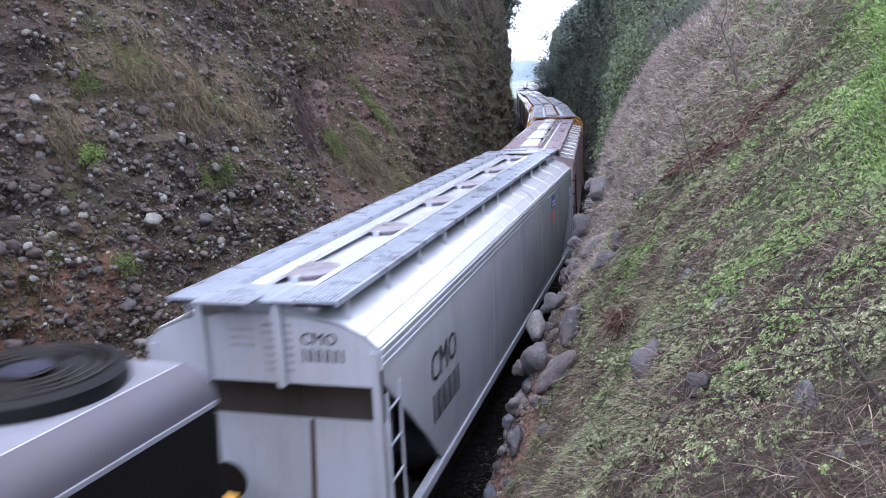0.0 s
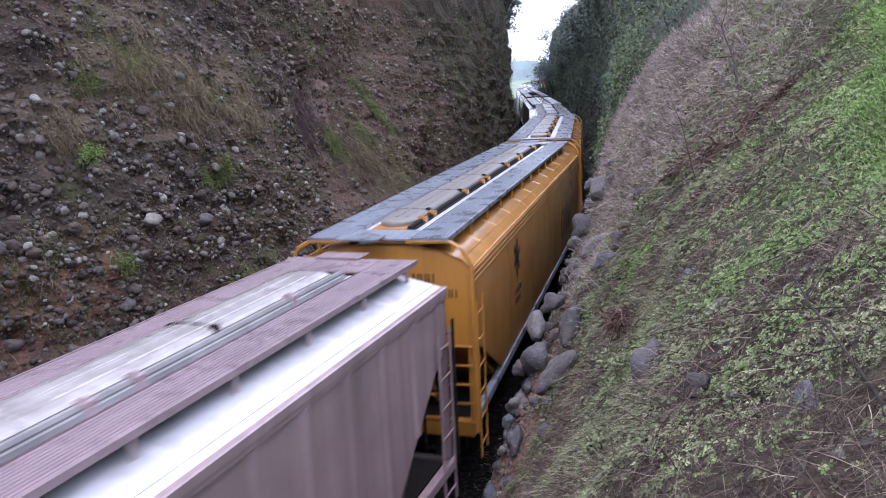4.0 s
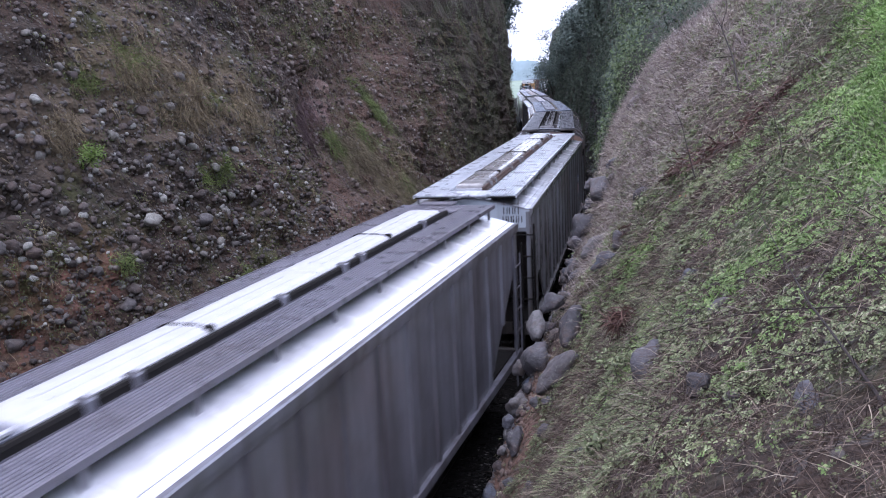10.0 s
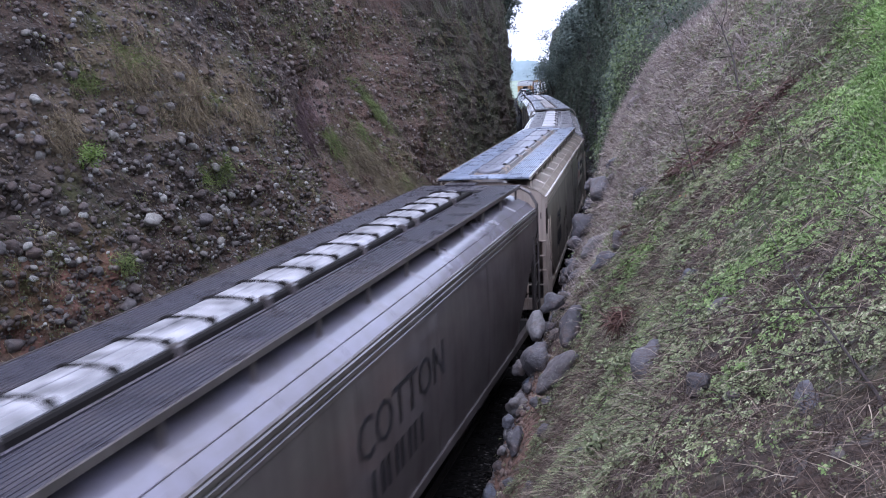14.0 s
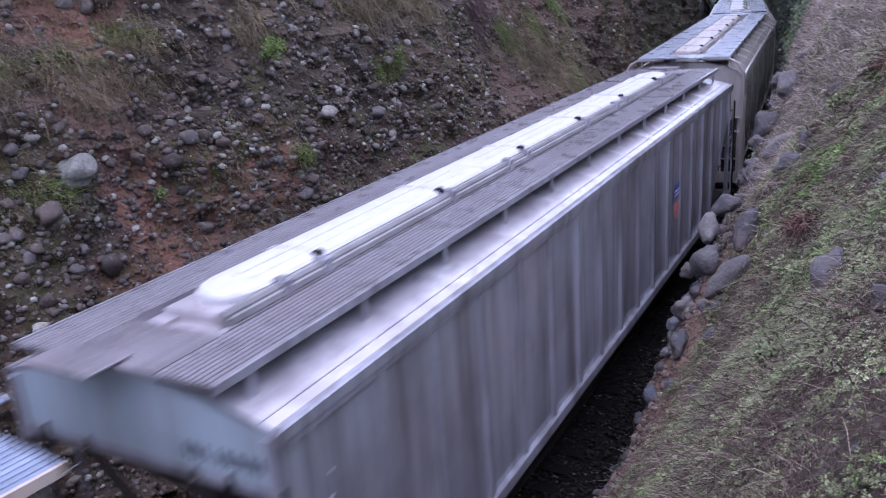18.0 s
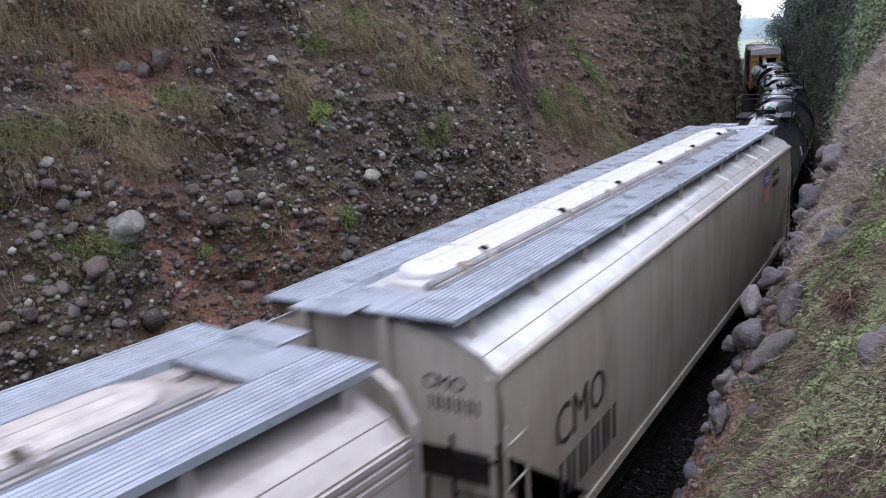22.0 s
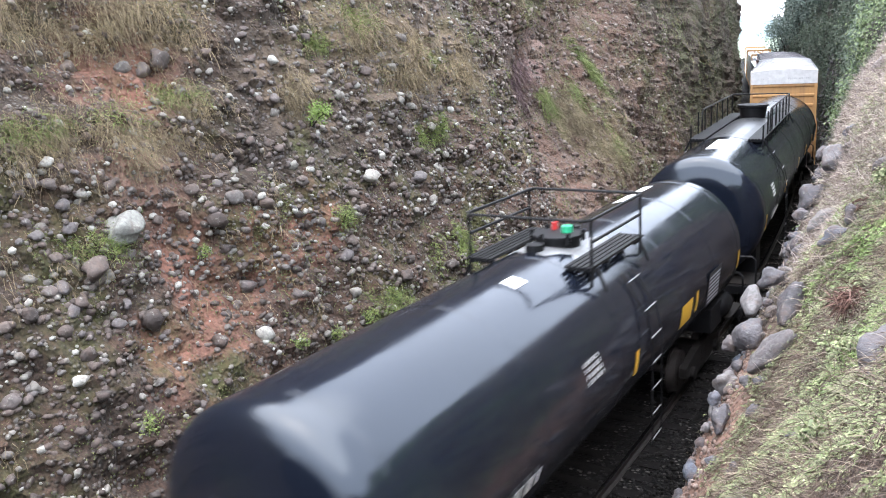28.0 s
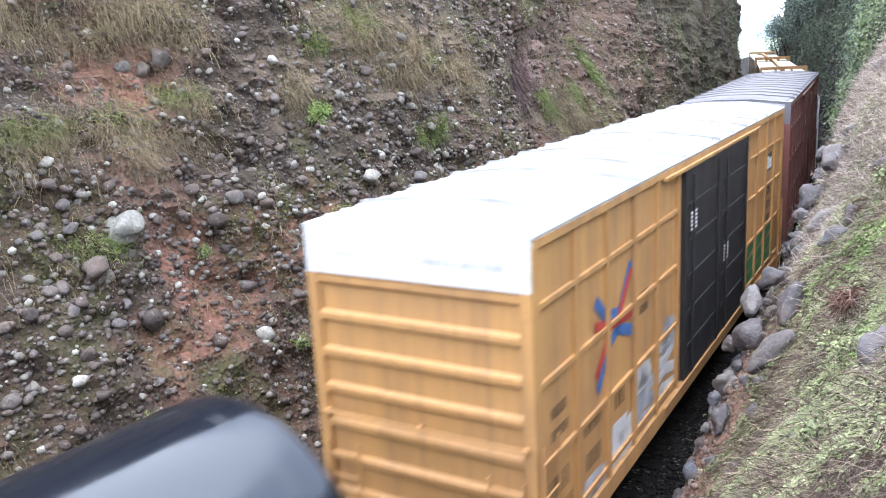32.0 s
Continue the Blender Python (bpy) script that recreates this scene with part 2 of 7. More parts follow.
FERN = leaf_mat("fern_leaves", [(0.075, 0.115, 0.045), (0.14, 0.21, 0.08), (0.21, 0.29, 0.12), (0.28, 0.32, 0.17)])
OLIVE = leaf_mat("olive_leaves", [(0.10, 0.11, 0.06), (0.16, 0.175, 0.09), (0.24, 0.25, 0.14), (0.30, 0.28, 0.19)])
IVY = leaf_mat("dark_leaves", [(0.045, 0.070, 0.050), (0.080, 0.122, 0.080), (0.125, 0.180, 0.115), (0.18, 0.21, 0.15)])
# Air haze is put into the bluer green of the distant shrubs.
HAZYLEAF = leaf_mat("hazy_far_leaves", [(0.07, 0.11, 0.09), (0.11, 0.16, 0.13), (0.15, 0.20, 0.16)])
BUSH = leaf_mat("bright_leaves", [(0.13, 0.22, 0.03), (0.20, 0.30, 0.05), (0.24, 0.33, 0.07)])
TWIG = plain("twig", (0.030, 0.020, 0.017), 0.8)
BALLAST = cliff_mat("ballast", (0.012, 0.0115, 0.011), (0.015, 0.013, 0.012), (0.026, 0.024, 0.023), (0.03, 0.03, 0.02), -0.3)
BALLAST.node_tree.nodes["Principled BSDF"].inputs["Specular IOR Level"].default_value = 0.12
RAIL = plain("rail_steel", (0.022, 0.017, 0.015), 0.5, 0.1, spec=0.3)
RAILTOP = plain("rail_head", (0.35, 0.35, 0.36), 0.25, 1.0, vary=0.1)
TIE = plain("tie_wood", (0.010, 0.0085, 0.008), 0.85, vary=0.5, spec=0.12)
BLACK = plain("black_steel", (0.007, 0.007, 0.008), 0.55, 0.0, spec=0.22)
UNDER = plain("dirty_steel", (0.014, 0.012, 0.011), 0.75, 0.0, spec=0.2)
WHEEL = plain("wheel_steel", (0.07, 0.06, 0.055), 0.5, 0.5)
PALE = plain("white_marking", (0.72, 0.72, 0.70), 0.6, vary=0.15, bump=0)
INK = plain("black_marking", (0.02, 0.02, 0.024), 0.6, bump=0)
YELLOW = plain("reflector_yellow", (0.72, 0.42, 0.04), 0.4, vary=0.15, bump=0)
TEAL = plain("green_cap", (0.03, 0.36, 0.18), 0.4, bump=0)
REDM = plain("red_enamel", (0.45, 0.03, 0.03), 0.4, bump=0)
BLUEM = plain("blue_marking", (0.03, 0.05, 0.30), 0.5, bump=0)
PINKM = plain("faded_red_marking", (0.55, 0.20, 0.20), 0.6, bump=0)
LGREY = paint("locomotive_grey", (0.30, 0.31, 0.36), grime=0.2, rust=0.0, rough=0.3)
# Darker copy of the hood grey: the shoulder's shade is put into it.
LSHADE = paint("locomotive_shaded_grey", (0.085, 0.080, 0.105), grime=0.3, rust=0.0, rough=0.45)
LYEL = paint("locomotive_yellow", (0.70, 0.36, 0.03), grime=0.25, rust=0.0)
HUB = plain("dark_blue_hub", (0.022, 0.024, 0.045), 0.5)
RUNG = plain("rung_steel", (0.22, 0.22, 0.22), 0.5, bump=0)
FAINT = plain("faded_marking", (0.34, 0.34, 0.36), 0.6, bump=0)
# Near-white: the sky's reflection on wet steel is put into the colour.
WETSHEEN = plain("wet_sheen_strip", (0.72, 0.74, 0.80), 0.22, 0.1, vary=0.2, scale=2.0, bump=0)
FIELD = plain("hazy_meadow", (0.24, 0.30, 0.22), 0.95, vary=0.3, scale=0.02, bump=0)


# ---- the line: a gentle left-hand curve that straightens ----
_ss = np.arange(-90, 480.01, 1.0)
_kk = np.interp(_ss, [-20, 10, 40, 70, 100, 140, 200, 250], [0.00503, 0.00474, 0.00429, 0.00141, -0.00015, -0.00057, -0.00091, -0.00125])
_th = np.cumsum((_kk + np.r_[_kk[0], _kk[:-1]]) / 2)
_i0 = int(np.argmin(abs(_ss)))
_th -= _th[_i0]
_xx, _yy = np.cumsum(-np.sin(_th)), np.cumsum(np.cos(_th))
_xx -= _xx[_i0]
_yy -= _yy[_i0]


def line(s, a=0.0):
    """Plan position on the line at chainage s, offset a to the right of the track's centre (arrays or numbers)."""
    th, x, y = np.interp(s, _ss, _th), np.interp(s, _ss, _xx), np.interp(s, _ss, _yy)
    return x + a * np.cos(th), y + a * np.sin(th)


def heading(s):
    return float(np.interp(s, _ss, _th))


def at(s, a, z):
    x, y = line(s, a)
    return Vector((float(x), float(y), float(z)))


class G:
    """Collects vertices and faces for one mesh."""

    def __init__(self):
        self.v, self.f = [], []

    def add(self, vs, fs):
        o = len(self.v)
        self.v += [tuple(p) for p in vs]
        self.f += [tuple(i + o for i in q) for q in fs]
        return self

    def box(self, x0, x1, y0, y1, z0, z1):
        return self.add([(x0, y0, z0), (x1, y0, z0), (x1, y1, z0), (x0, y1, z0), (x0, y0, z1), (x1, y0, z1), (x1, y1, z1), (x0, y1, z1)],
                        [(0, 3, 2, 1), (4, 5, 6, 7), (0, 1, 5, 4), (1, 2, 6, 5), (2, 3, 7, 6), (3, 0, 4, 7)])

    def slab(self, x0, x1, y0, y1, z0, z1, b=0.012):
        """A box with bevelled upper and side edges."""
        prof = [(x0 + b, z0), (x1 - b, z0), (x1, z0 + b), (x1, z1 - b), (x1 - b, z1), (x0 + b, z1), (x0, z1 - b), (x0, z0 + b)]
        return self.extr(prof, y0, y1)

    def extr(self, prof, y0, y1, cap=True):
        """A closed (x, z) profile, counter-clockwise seen from -y, swept along y."""
        n = len(prof)
        fs = [(i, (i + 1) % n, n + (i + 1) % n, n + i) for i in range(n)]
        if cap:
            fs += [tuple(range(n - 1, -1, -1)), tuple(range(n, 2 * n))]
        return self.add([(x, y0, z) for x, z in prof] + [(x, y1, z) for x, z in prof], fs)

    def loft(self, rings, cap=True):
        n = len(rings[0])
        fs = []
        for r in range(len(rings) - 1):
            fs += [(r * n + i, r * n + (i + 1) % n, (r + 1) * n + (i + 1) % n, (r + 1) * n + i) for i in range(n)]
        if cap:
            k = (len(rings) - 1) * n
            fs += [tuple(range(n - 1, -1, -1)), tuple(range(k, k + n))]
        return self.add([p for r in rings for p in r], fs)

    def tube(self, pts, r, n=6):
        pts = [Vector(p) for p in pts]
        rings = []
        for i, p in enumerate(pts):
            d = (pts[min(i + 1, len(pts) - 1)] - pts[max(i - 1, 0)]).normalized()
            u = d.orthogonal().normalized() if i == 0 else (u - d * u.dot(d)).normalized()
            w = d.cross(u)
            rr = r[i] if isinstance(r, (list, tuple)) else r
            rings.append([p + (u * math.cos(2 * math.pi * k / n) + w * math.sin(2 * math.pi * k / n)) * rr for k in range(n)])
        return self.loft(rings)

    def disc(self, c, axis, r, h, n=20):
        c, axis = Vector(c), Vector(axis).normalized()
        return self.tube([c, c + axis * h], r, n)

    def mesh(self, name, mat, smooth=False):
        me = bpy.data.meshes.new(name)
        me.from_pydata(self.v, [], self.f)
        me.materials.append(mat)
        if smooth:
            me.shade_smooth()
            me.set_sharp_from_angle(angle=radians(38))
        me.update()
        return me


def part(name, g, mat, parent, label="", smooth=False):
    ob = new(name, g.mesh(name, mat, smooth))
    ob.parent = parent
    if label:
        ob["label"] = label
    return ob


def thing(name, g, mat, label, category, group="", kind="", smooth=False):
    ob = new(name, g.mesh(name, mat, smooth) if g is not None else None)
    return tagged(ob, label, category, group, kind)


def nz(x, y, z=0.0):
    return noise.noise(Vector((x, y, z)))


def smooth(e0, e1, x):
    t = np.clip((x - e0) / (e1 - e0), 0, 1)
    return t * t * (3 - 2 * t)


# ---- the cut: left cliff, right bank ----
def slump_edge(z):
    """Chainage at which the near cliff breaks off above the slump, at height z."""
    return float(np.interp(z, [0, 2.5, 4.5, 6.0, 7.0, 8.0, 9.2, 12], [21.5, 21.8, 22.6, 23.6, 25.0, 27.2, 30.0, 31.0])) + 0.35 * nz(z * 0.9, 2.0, 7.0)


def left_a(s, z):
    """Offset of the left cliff's face from the track at chainage s and height z."""
    base = np.interp(s, [-30, 0, 10, 18, 25, 32, 40, 50, 58, 66, 80, 150], [-4.7, -4.5, -4.25, -4.0, -4.0, -4.05, -3.6, -3.0, -2.85, -3.0, -3.2, -3.4])
    lean = np.interp(s, [-30, 17, 26, 34, 45, 60, 80, 150], [0.42, 0.36, 0.36, 0.31, 0.10, 0.04, 0.10, 0.14])
    a = base - lean * z + 0.55 * max(0.0, 0.9 - z)
    a -= 0.55 * float(smooth(6.1, 6.6, z + 0.5 * nz(s * 0.35, 3.3))) * float(1 - smooth(8, 13, s))
    d = s - slump_edge(z)
    a -= 0.95 * float(smooth(0.0, 0.7, d) * (1 - smooth(4.5, 10.0, d)) * smooth(1.5, 4.5, z))
    a += 0.42 * nz(s * 0.22, z * 0.30, 1.7) + 0.26 * nz(s * 0.7, z * 0.8, 5.1) + 0.19 * nz(s * 1.9, z * 2.3, 9.2) + 0.12 * nz(s * 4.1, z * 5.1, 2.2)
    # ledges: hard beds stand proud of the softer earth below them
    bed_ = z * 1.35 + 0.12 * s + 0.9 * nz(s * 0.3, z * 0.2, 14.0)
    a += 0.16 * (bed_ % 1.0) ** 2 * (0.5 + nz(s * 0.5, z * 0.4, 25.0))
    if s > 24:
        k = float(smooth(24, 32, s))
        a += k * (0.22 * nz(s * 1.1, z * 0.35, 33.0) + 0.16 * abs(nz(s * 2.6, z * 1.3, 36.0)))
    return a


BANK_U = [0.0, 0.06, 0.2, 0.36, 0.55, 0.8, 1.0]
RIDGE = [(1.75, -0.32), (2.15, 0.02), (2.55, 2.9), (3.42, 5.75), (4.55, 7.35), (6.4, 8.55), (26, 11.5)]


def bank(s, u):
    """(a, z) of the right bank at chainage s; u runs from the ballast's edge (0) up to the plateau (1)."""
    zr = float(np.interp(s, [-30, 0, 8, 10.7, 13.5, 17.8, 24.7, 30, 40], [0.5, 0.55, 0.75, 1.05, 1.9, 2.45, 3.4, 3.9, 4.5]))
    ar = float(np.interp(s, [-30, 0, 12, 30], [2.5, 2.45, 2.38, 2.42]))
    m1 = float(np.interp(s, [-30, 0, 12, 22, 30], [1.5, 1.5, 1.45, 1.7, 2.0]))
    m2 = float(np.interp(s, [-30, 5, 20, 30], [0.75, 0.8, 1.1, 1.4]))
    z3 = zr + 2.7 * m1
    near = [(1.75, -0.32), (2.15, 0.02), (ar, zr), (ar + 1.234, zr + 1.234 * m1), (ar + 2.7, z3), (ar + 7.5, z3 + 4.8 * m2), (ar + 26, z3 + 4.8 * m2 + 4)]
    w = float(smooth(14, 24, s))
    wn = [(p[0] * (1 - w) + q[0] * w, p[1] * (1 - w) + q[1] * w) for p, q in zip(near, RIDGE)]
    a = float(np.interp(u, BANK_U, [p[0] for p in wn]))
    z = float(np.interp(u, BANK_U, [p[1] for p in wn]))
    k = min(1.0, u / 0.08)
    q = 1 - 0.6 * w
    z += k * (q * 0.30 * nz(s * 0.3, a * 0.4, 8.8) + 0.13 * nz(s * 1.1, a * 1.3, 4.4) + 0.11 * nz(s * 2.7, a * 2.9, 6.1) + 0.05 * nz(s * 6.1, a * 6.3, 2.1))
    a += k * (1 - min(1, max(0, (u - 0.2) / 0.2))) * (0.18 * nz(s * 0.8, z * 0.9, 3.1))
    # the bank falls away behind its end
    z -= 2.6 * float(smooth(24.2, 27.5, s)) * min(1.0, u / 0.2)
    return a, z


GULLY = [(2.2, -0.4), (2.35, 1.2), (2.62, 4.6), (3.2, 7.2), (4.1, 8.0), (5.85, 8.8), (9.0, 10.2), (28, 13.0)]
SHEER = [(2.2, -0.4), (2.7, 1.2), (3.05, 4.2), (3.35, 7.3), (3.6, 9.6), (3.9, 12.0), (4.4, 13.4), (28, 15.0)]
WALL_V = [0.0, 0.1, 0.35, 0.6, 0.72, 0.82, 0.9, 1.0]


def wall(s, v):
    """(a, z) of the rock wall beyond the bank at chainage s; v runs from its foot (0) to the plateau (1)."""
    w = float(smooth(27, 38, s))
    wn = [(p[0] * (1 - w) + q[0] * w, p[1] * (1 - w) + q[1] * w) for p, q in zip(GULLY, SHEER)]
    a = float(np.interp(v, WALL_V, [p[0] for p in wn]))
    z = float(np.interp(v, WALL_V, [p[1] for p in wn]))
    z -= 2.4 * float(1 - smooth(23.5, 28.5, s)) * min(1.0, v / 0.35)
    k = min(1.0, v / 0.1)
    a += k * (0.30 * nz(s * 0.22, z * 0.25, 12.5) + 0.20 * nz(s * 0.8, z * 0.7, 1.5) + 0.12 * nz(s * 2.0, z * 1.6, 3.5))
    return a, z


def sheet(name, ss, us, fn, mat, label, category):
    v = [tuple(fn(s, u)) for s in ss for u in us]
    n = len(us)
    f = [(i * n + j, (i + 1) * n + j, (i + 1) * n + j + 1, i * n + j + 1) for i in range(len(ss) - 1) for j in range(n - 1)]
    g = G()
    g.v, g.f = v, f
    return thing(name, g, mat, label, category, kind="structure", smooth=False)


def on_cliff(s, z):
    return at(s, left_a(s, z), z)


def near_cliff(s, z):
    """The near cliff's face, stretched so that it ends on the slump's edge."""
    return on_cliff(s if s < 16 else 16 + (s - 16) / 8 * (slump_edge(z) - 16), z)


def slumped(t, z):
    e = slump_edge(z)
    return on_cliff(e + (38.2 - e) * t, z)


near_s = np.concatenate([np.arange(-14, 2, 0.5), np.arange(2, 24, 0.13), [24.0]])
cliff_z = np.concatenate([[-0.4], np.arange(-0.1, 9.9, 0.13), np.arange(10.0, 15.6, 0.5)])
cliff_far = sheet("wall_west_far", np.concatenate([np.arange(38.2, 70, 0.3), np.arange(70, 131, 1.0)]), cliff_z[::-1], on_cliff, MOSSY,
                  "tall mossy vertical rock face", "cliff")
recess = sheet("wall_west_recess", np.linspace(0, 1, 90), cliff_z[::-1], slumped, RECESS,
               "slumped reddish-brown earth face with grass", "cliff")
cliff = sheet("wall_west", near_s, cliff_z[::-1], near_cliff, CLIFF,
              "steep brown conglomerate cliff full of rounded cobbles", "cliff")
bank_u = np.concatenate([np.linspace(0, 0.2, 22), np.linspace(0.21, 0.55, 50), np.linspace(0.56, 0.8, 28), np.linspace(0.82, 1, 6)])


def bank_at(s, u):
    a, z = bank(s, u)
    return at(s, a, z)


def wall_at(s, v):
    a, z = wall(s, v)
    return at(s, a, z)


east_far = sheet("wall_east_far", np.concatenate([np.arange(23.0, 60, 0.3), np.arange(60, 131, 1.0)]), np.concatenate([np.linspace(0, 0.82, 60), np.linspace(0.83, 1, 8)]), wall_at, EASTROCK,
                 "steep dark rock face overgrown with ferns and creepers", "cliff")
east = sheet("wall_east", np.concatenate([np.arange(-14, 2, 0.5), np.arange(2, 27.6, 0.14)]), bank_u, bank_at, SOIL, "steep earth bank with dry grass and green weeds", "bank")
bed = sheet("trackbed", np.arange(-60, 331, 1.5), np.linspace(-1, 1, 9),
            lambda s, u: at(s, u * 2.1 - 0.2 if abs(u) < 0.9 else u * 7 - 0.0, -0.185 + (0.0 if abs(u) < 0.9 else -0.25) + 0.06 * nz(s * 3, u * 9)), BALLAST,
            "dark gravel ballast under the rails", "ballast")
# plateau on both sides and the far country, one sheet around the cut
for nm, sg in (("ground", -1), ("ground", 1)):
    crest = (lambda s: (left_a(s, 15.5) + 0.5, 15.0)) if sg < 0 else (lambda s: bank(s, 1.0) if s < 25 else wall(s, 1.0))
    lv = [0.0, 6, 20, 60, 200, 900]
    ss_ = np.concatenate([np.arange(-14, 131, 6.0), [131]])

    def fn(s, u, crest=crest, sg=sg):
        e, z0 = crest(s)
        q = at(s, e - sg * 0.5 + sg * u, 0)
        z0 -= 0.1
        return (q.x, q.y, z0 + 0.012 * u + 1.2 * nz(s * 0.03, u * 0.02))

    us_ = lv if sg > 0 else lv[::-1]
    sheet("ground", ss_, us_, fn, SOIL, "rough grassy ground above the cut", "ground")


# ---- railcars ----
AXLES = []
WHEELS = {}


def wheel_mesh():
    """One axle with two flanged, spoked-looking plate wheels, shared by all the cars."""
    if "m" not in WHEELS:
        w = G()
        for sx in (-1, 1):
            w.tube([(sx * 0.70, 0, 0), (sx * 0.83, 0, 0)], 0.42, 24)
            w.tube([(sx * 0.66, 0, 0), (sx * 0.70, 0, 0)], 0.455, 24)
            w.tube([(sx * 0.83, 0, 0), (sx * 0.86, 0, 0)], 0.14, 12)
            for k in range(5):
                t = k * 2 * math.pi / 5
                w.box(min(sx * 0.83, sx * 0.845), max(sx * 0.83, sx * 0.845), 0.27 * math.cos(t) - 0.05, 0.27 * math.cos(t) + 0.05, 0.27 * math.sin(t) - 0.05, 0.27 * math.sin(t) + 0.05)
        w.tube([(-0.66, 0, 0), (0.66, 0, 0)], 0.08, 10)
        WHEELS["m"] = w.mesh("wheelset", WHEEL, True)
    return WHEELS["m"]


def truck(parent, y, name="truck"):
    """A two-axle bogie centred at y: side frames, springs, axles, wheels."""
    g = G()
    for sx in (-1, 1):
        x0, x1 = sorted((sx * 0.92, sx * 1.06))
        prof = [(y - 1.25, 0.42), (y - 0.45, 0.30), (y + 0.45, 0.30), (y + 1.25, 0.42), (y + 1.25, 0.62), (y + 0.5, 0.78), (y - 0.5, 0.78), (y - 1.25, 0.62)]
        n = len(prof)
        g.add([(x0, p, q) for p, q in prof] + [(x1, p, q) for p, q in prof],
              [tuple(range(n)), tuple(range(2 * n - 1, n - 1, -1))] + [(i, n + i, n + (i + 1) % n, (i + 1) % n) for i in range(n)])
    g.box(-0.9, 0.9, y - 0.2, y + 0.2, 0.42, 0.72)
    fr = part(name, g, UNDER, parent)
    for dy in (-0.88, 0.88):
        ob = new("wheelset", wheel_mesh())
        ob.parent = parent
        ob.location = (0, y + dy, 0.42)
        AXLES.append((ob, y + dy, 0.42))
    for sx in (-1, 1):
        for dy in (-0.88, 0.88):
            b = G()
            b.disc((sx * 1.0, y + dy, 0.42), (sx, 0, 0), 0.13, 0.14, 12)
            part("axle_box", b, UNDER, parent)
        b = G()
        for k in (-0.16, 0.0, 0.16):
            b.disc((sx * 0.99, y + k, 0.36), (0, 0, 1), 0.075, 0.30, 8)
        part("spring_nest", b, UNDER, parent)
    return fr


def coupler(parent, y, d):
    g = G()
    g.box(-0.10, 0.10, min(y, y + d * 0.75), max(y, y + d * 0.75), 0.74, 0.96)
    g.box(-0.17, 0.17, min(y + d * 0.6, y + d * 0.85), max(y + d * 0.6, y + d * 0.85), 0.70, 1.0)
    part("coupler", g, UNDER, parent)


def ladder(parent, pts0, pts1, mat, rungs=7, r=0.016, name="ladder"):
    """Two stiles from pts0[0]-pts0[1] and pts1[0]-pts1[1] with rungs between."""
    a0, a1, b0, b1 = Vector(pts0[0]), Vector(pts0[1]), Vector(pts1[0]), Vector(pts1[1])
    g = G()
    g.tube([a0, a1], r * 1.4, 5)
    g.tube([b0, b1], r * 1.4, 5)
    for i in range(rungs):
        t = (i + 0.5) / rungs
        g.tube([a0.lerp(a1, t), b0.lerp(b1, t)], r, 5)
    return part(name, g, mat, parent)


def letters(parent, body, size, mat, m, name="lettering", label=""):
    """Lettering from the built-in font as a thin mesh, facing the pose m's z axis."""
    cu = bpy.data.curves.new("lettering", "FONT")
    cu.body, cu.size, cu.extrude, cu.align_x, cu.resolution_u = body, size, 0.003, "CENTER", 2
    tmp = bpy.data.objects.new("lettering", cu)
    scene.collection.objects.link(tmp)
    me = bpy.data.meshes.new_from_object(tmp.evaluated_get(bpy.context.evaluated_depsgraph_get()))
    bpy.data.objects.remove(tmp)
    bpy.data.curves.remove(cu)
    me.transform(m)
    me.materials.clear()
    me.materials.append(mat)
    ob = new(name, me)
    ob.parent = parent
    if label:
        ob["label"] = label
    return ob


def bars(parent, rows, mat, m, name="marking", label=""):
    """Plain bars standing in for writing: rows of (x0, x1, y0, y1) on the plane of m, each a part."""
    made = []
    for x0, x1, y0, y1 in rows:
        me = G().box(x0, x1, y0, y1, -0.002, 0.004).mesh(name, mat)
        me.transform(m)
        ob = new(name, me)
        ob.parent = parent
        if label:
            ob["label"] = label
        made.append(ob)
    return made[0]


def side_plane(x, y, z):
    """A plane on the car's right flank, reading along +y (text upright)."""
    return Matrix(((0, 0, 1, x), (1, 0, 0, y), (0, 1, 0, z), (0, 0, 0, 1)))


def end_plane(x, y, z):
    """A plane on the car's leading end, which faces -y."""
    return Matrix(((1, 0, 0, x), (0, 0, -1, y), (0, 1, 0, z), (0, 0, 0, 1)))


def blocks(n, w, h, gap=0.22, x0=0.0, y0=0.0):
    """n letter-sized groups of thin bars in a row."""
    out = []
    t = min(w * (1 - gap), h) * 0.22
    for i in range(n):
        a, b = x0 + i * w, x0 + i * w + w * (1 - gap)
        out += [(a, a + t, y0, y0 + h), (b - t, b, y0, y0 + h)]
    return out


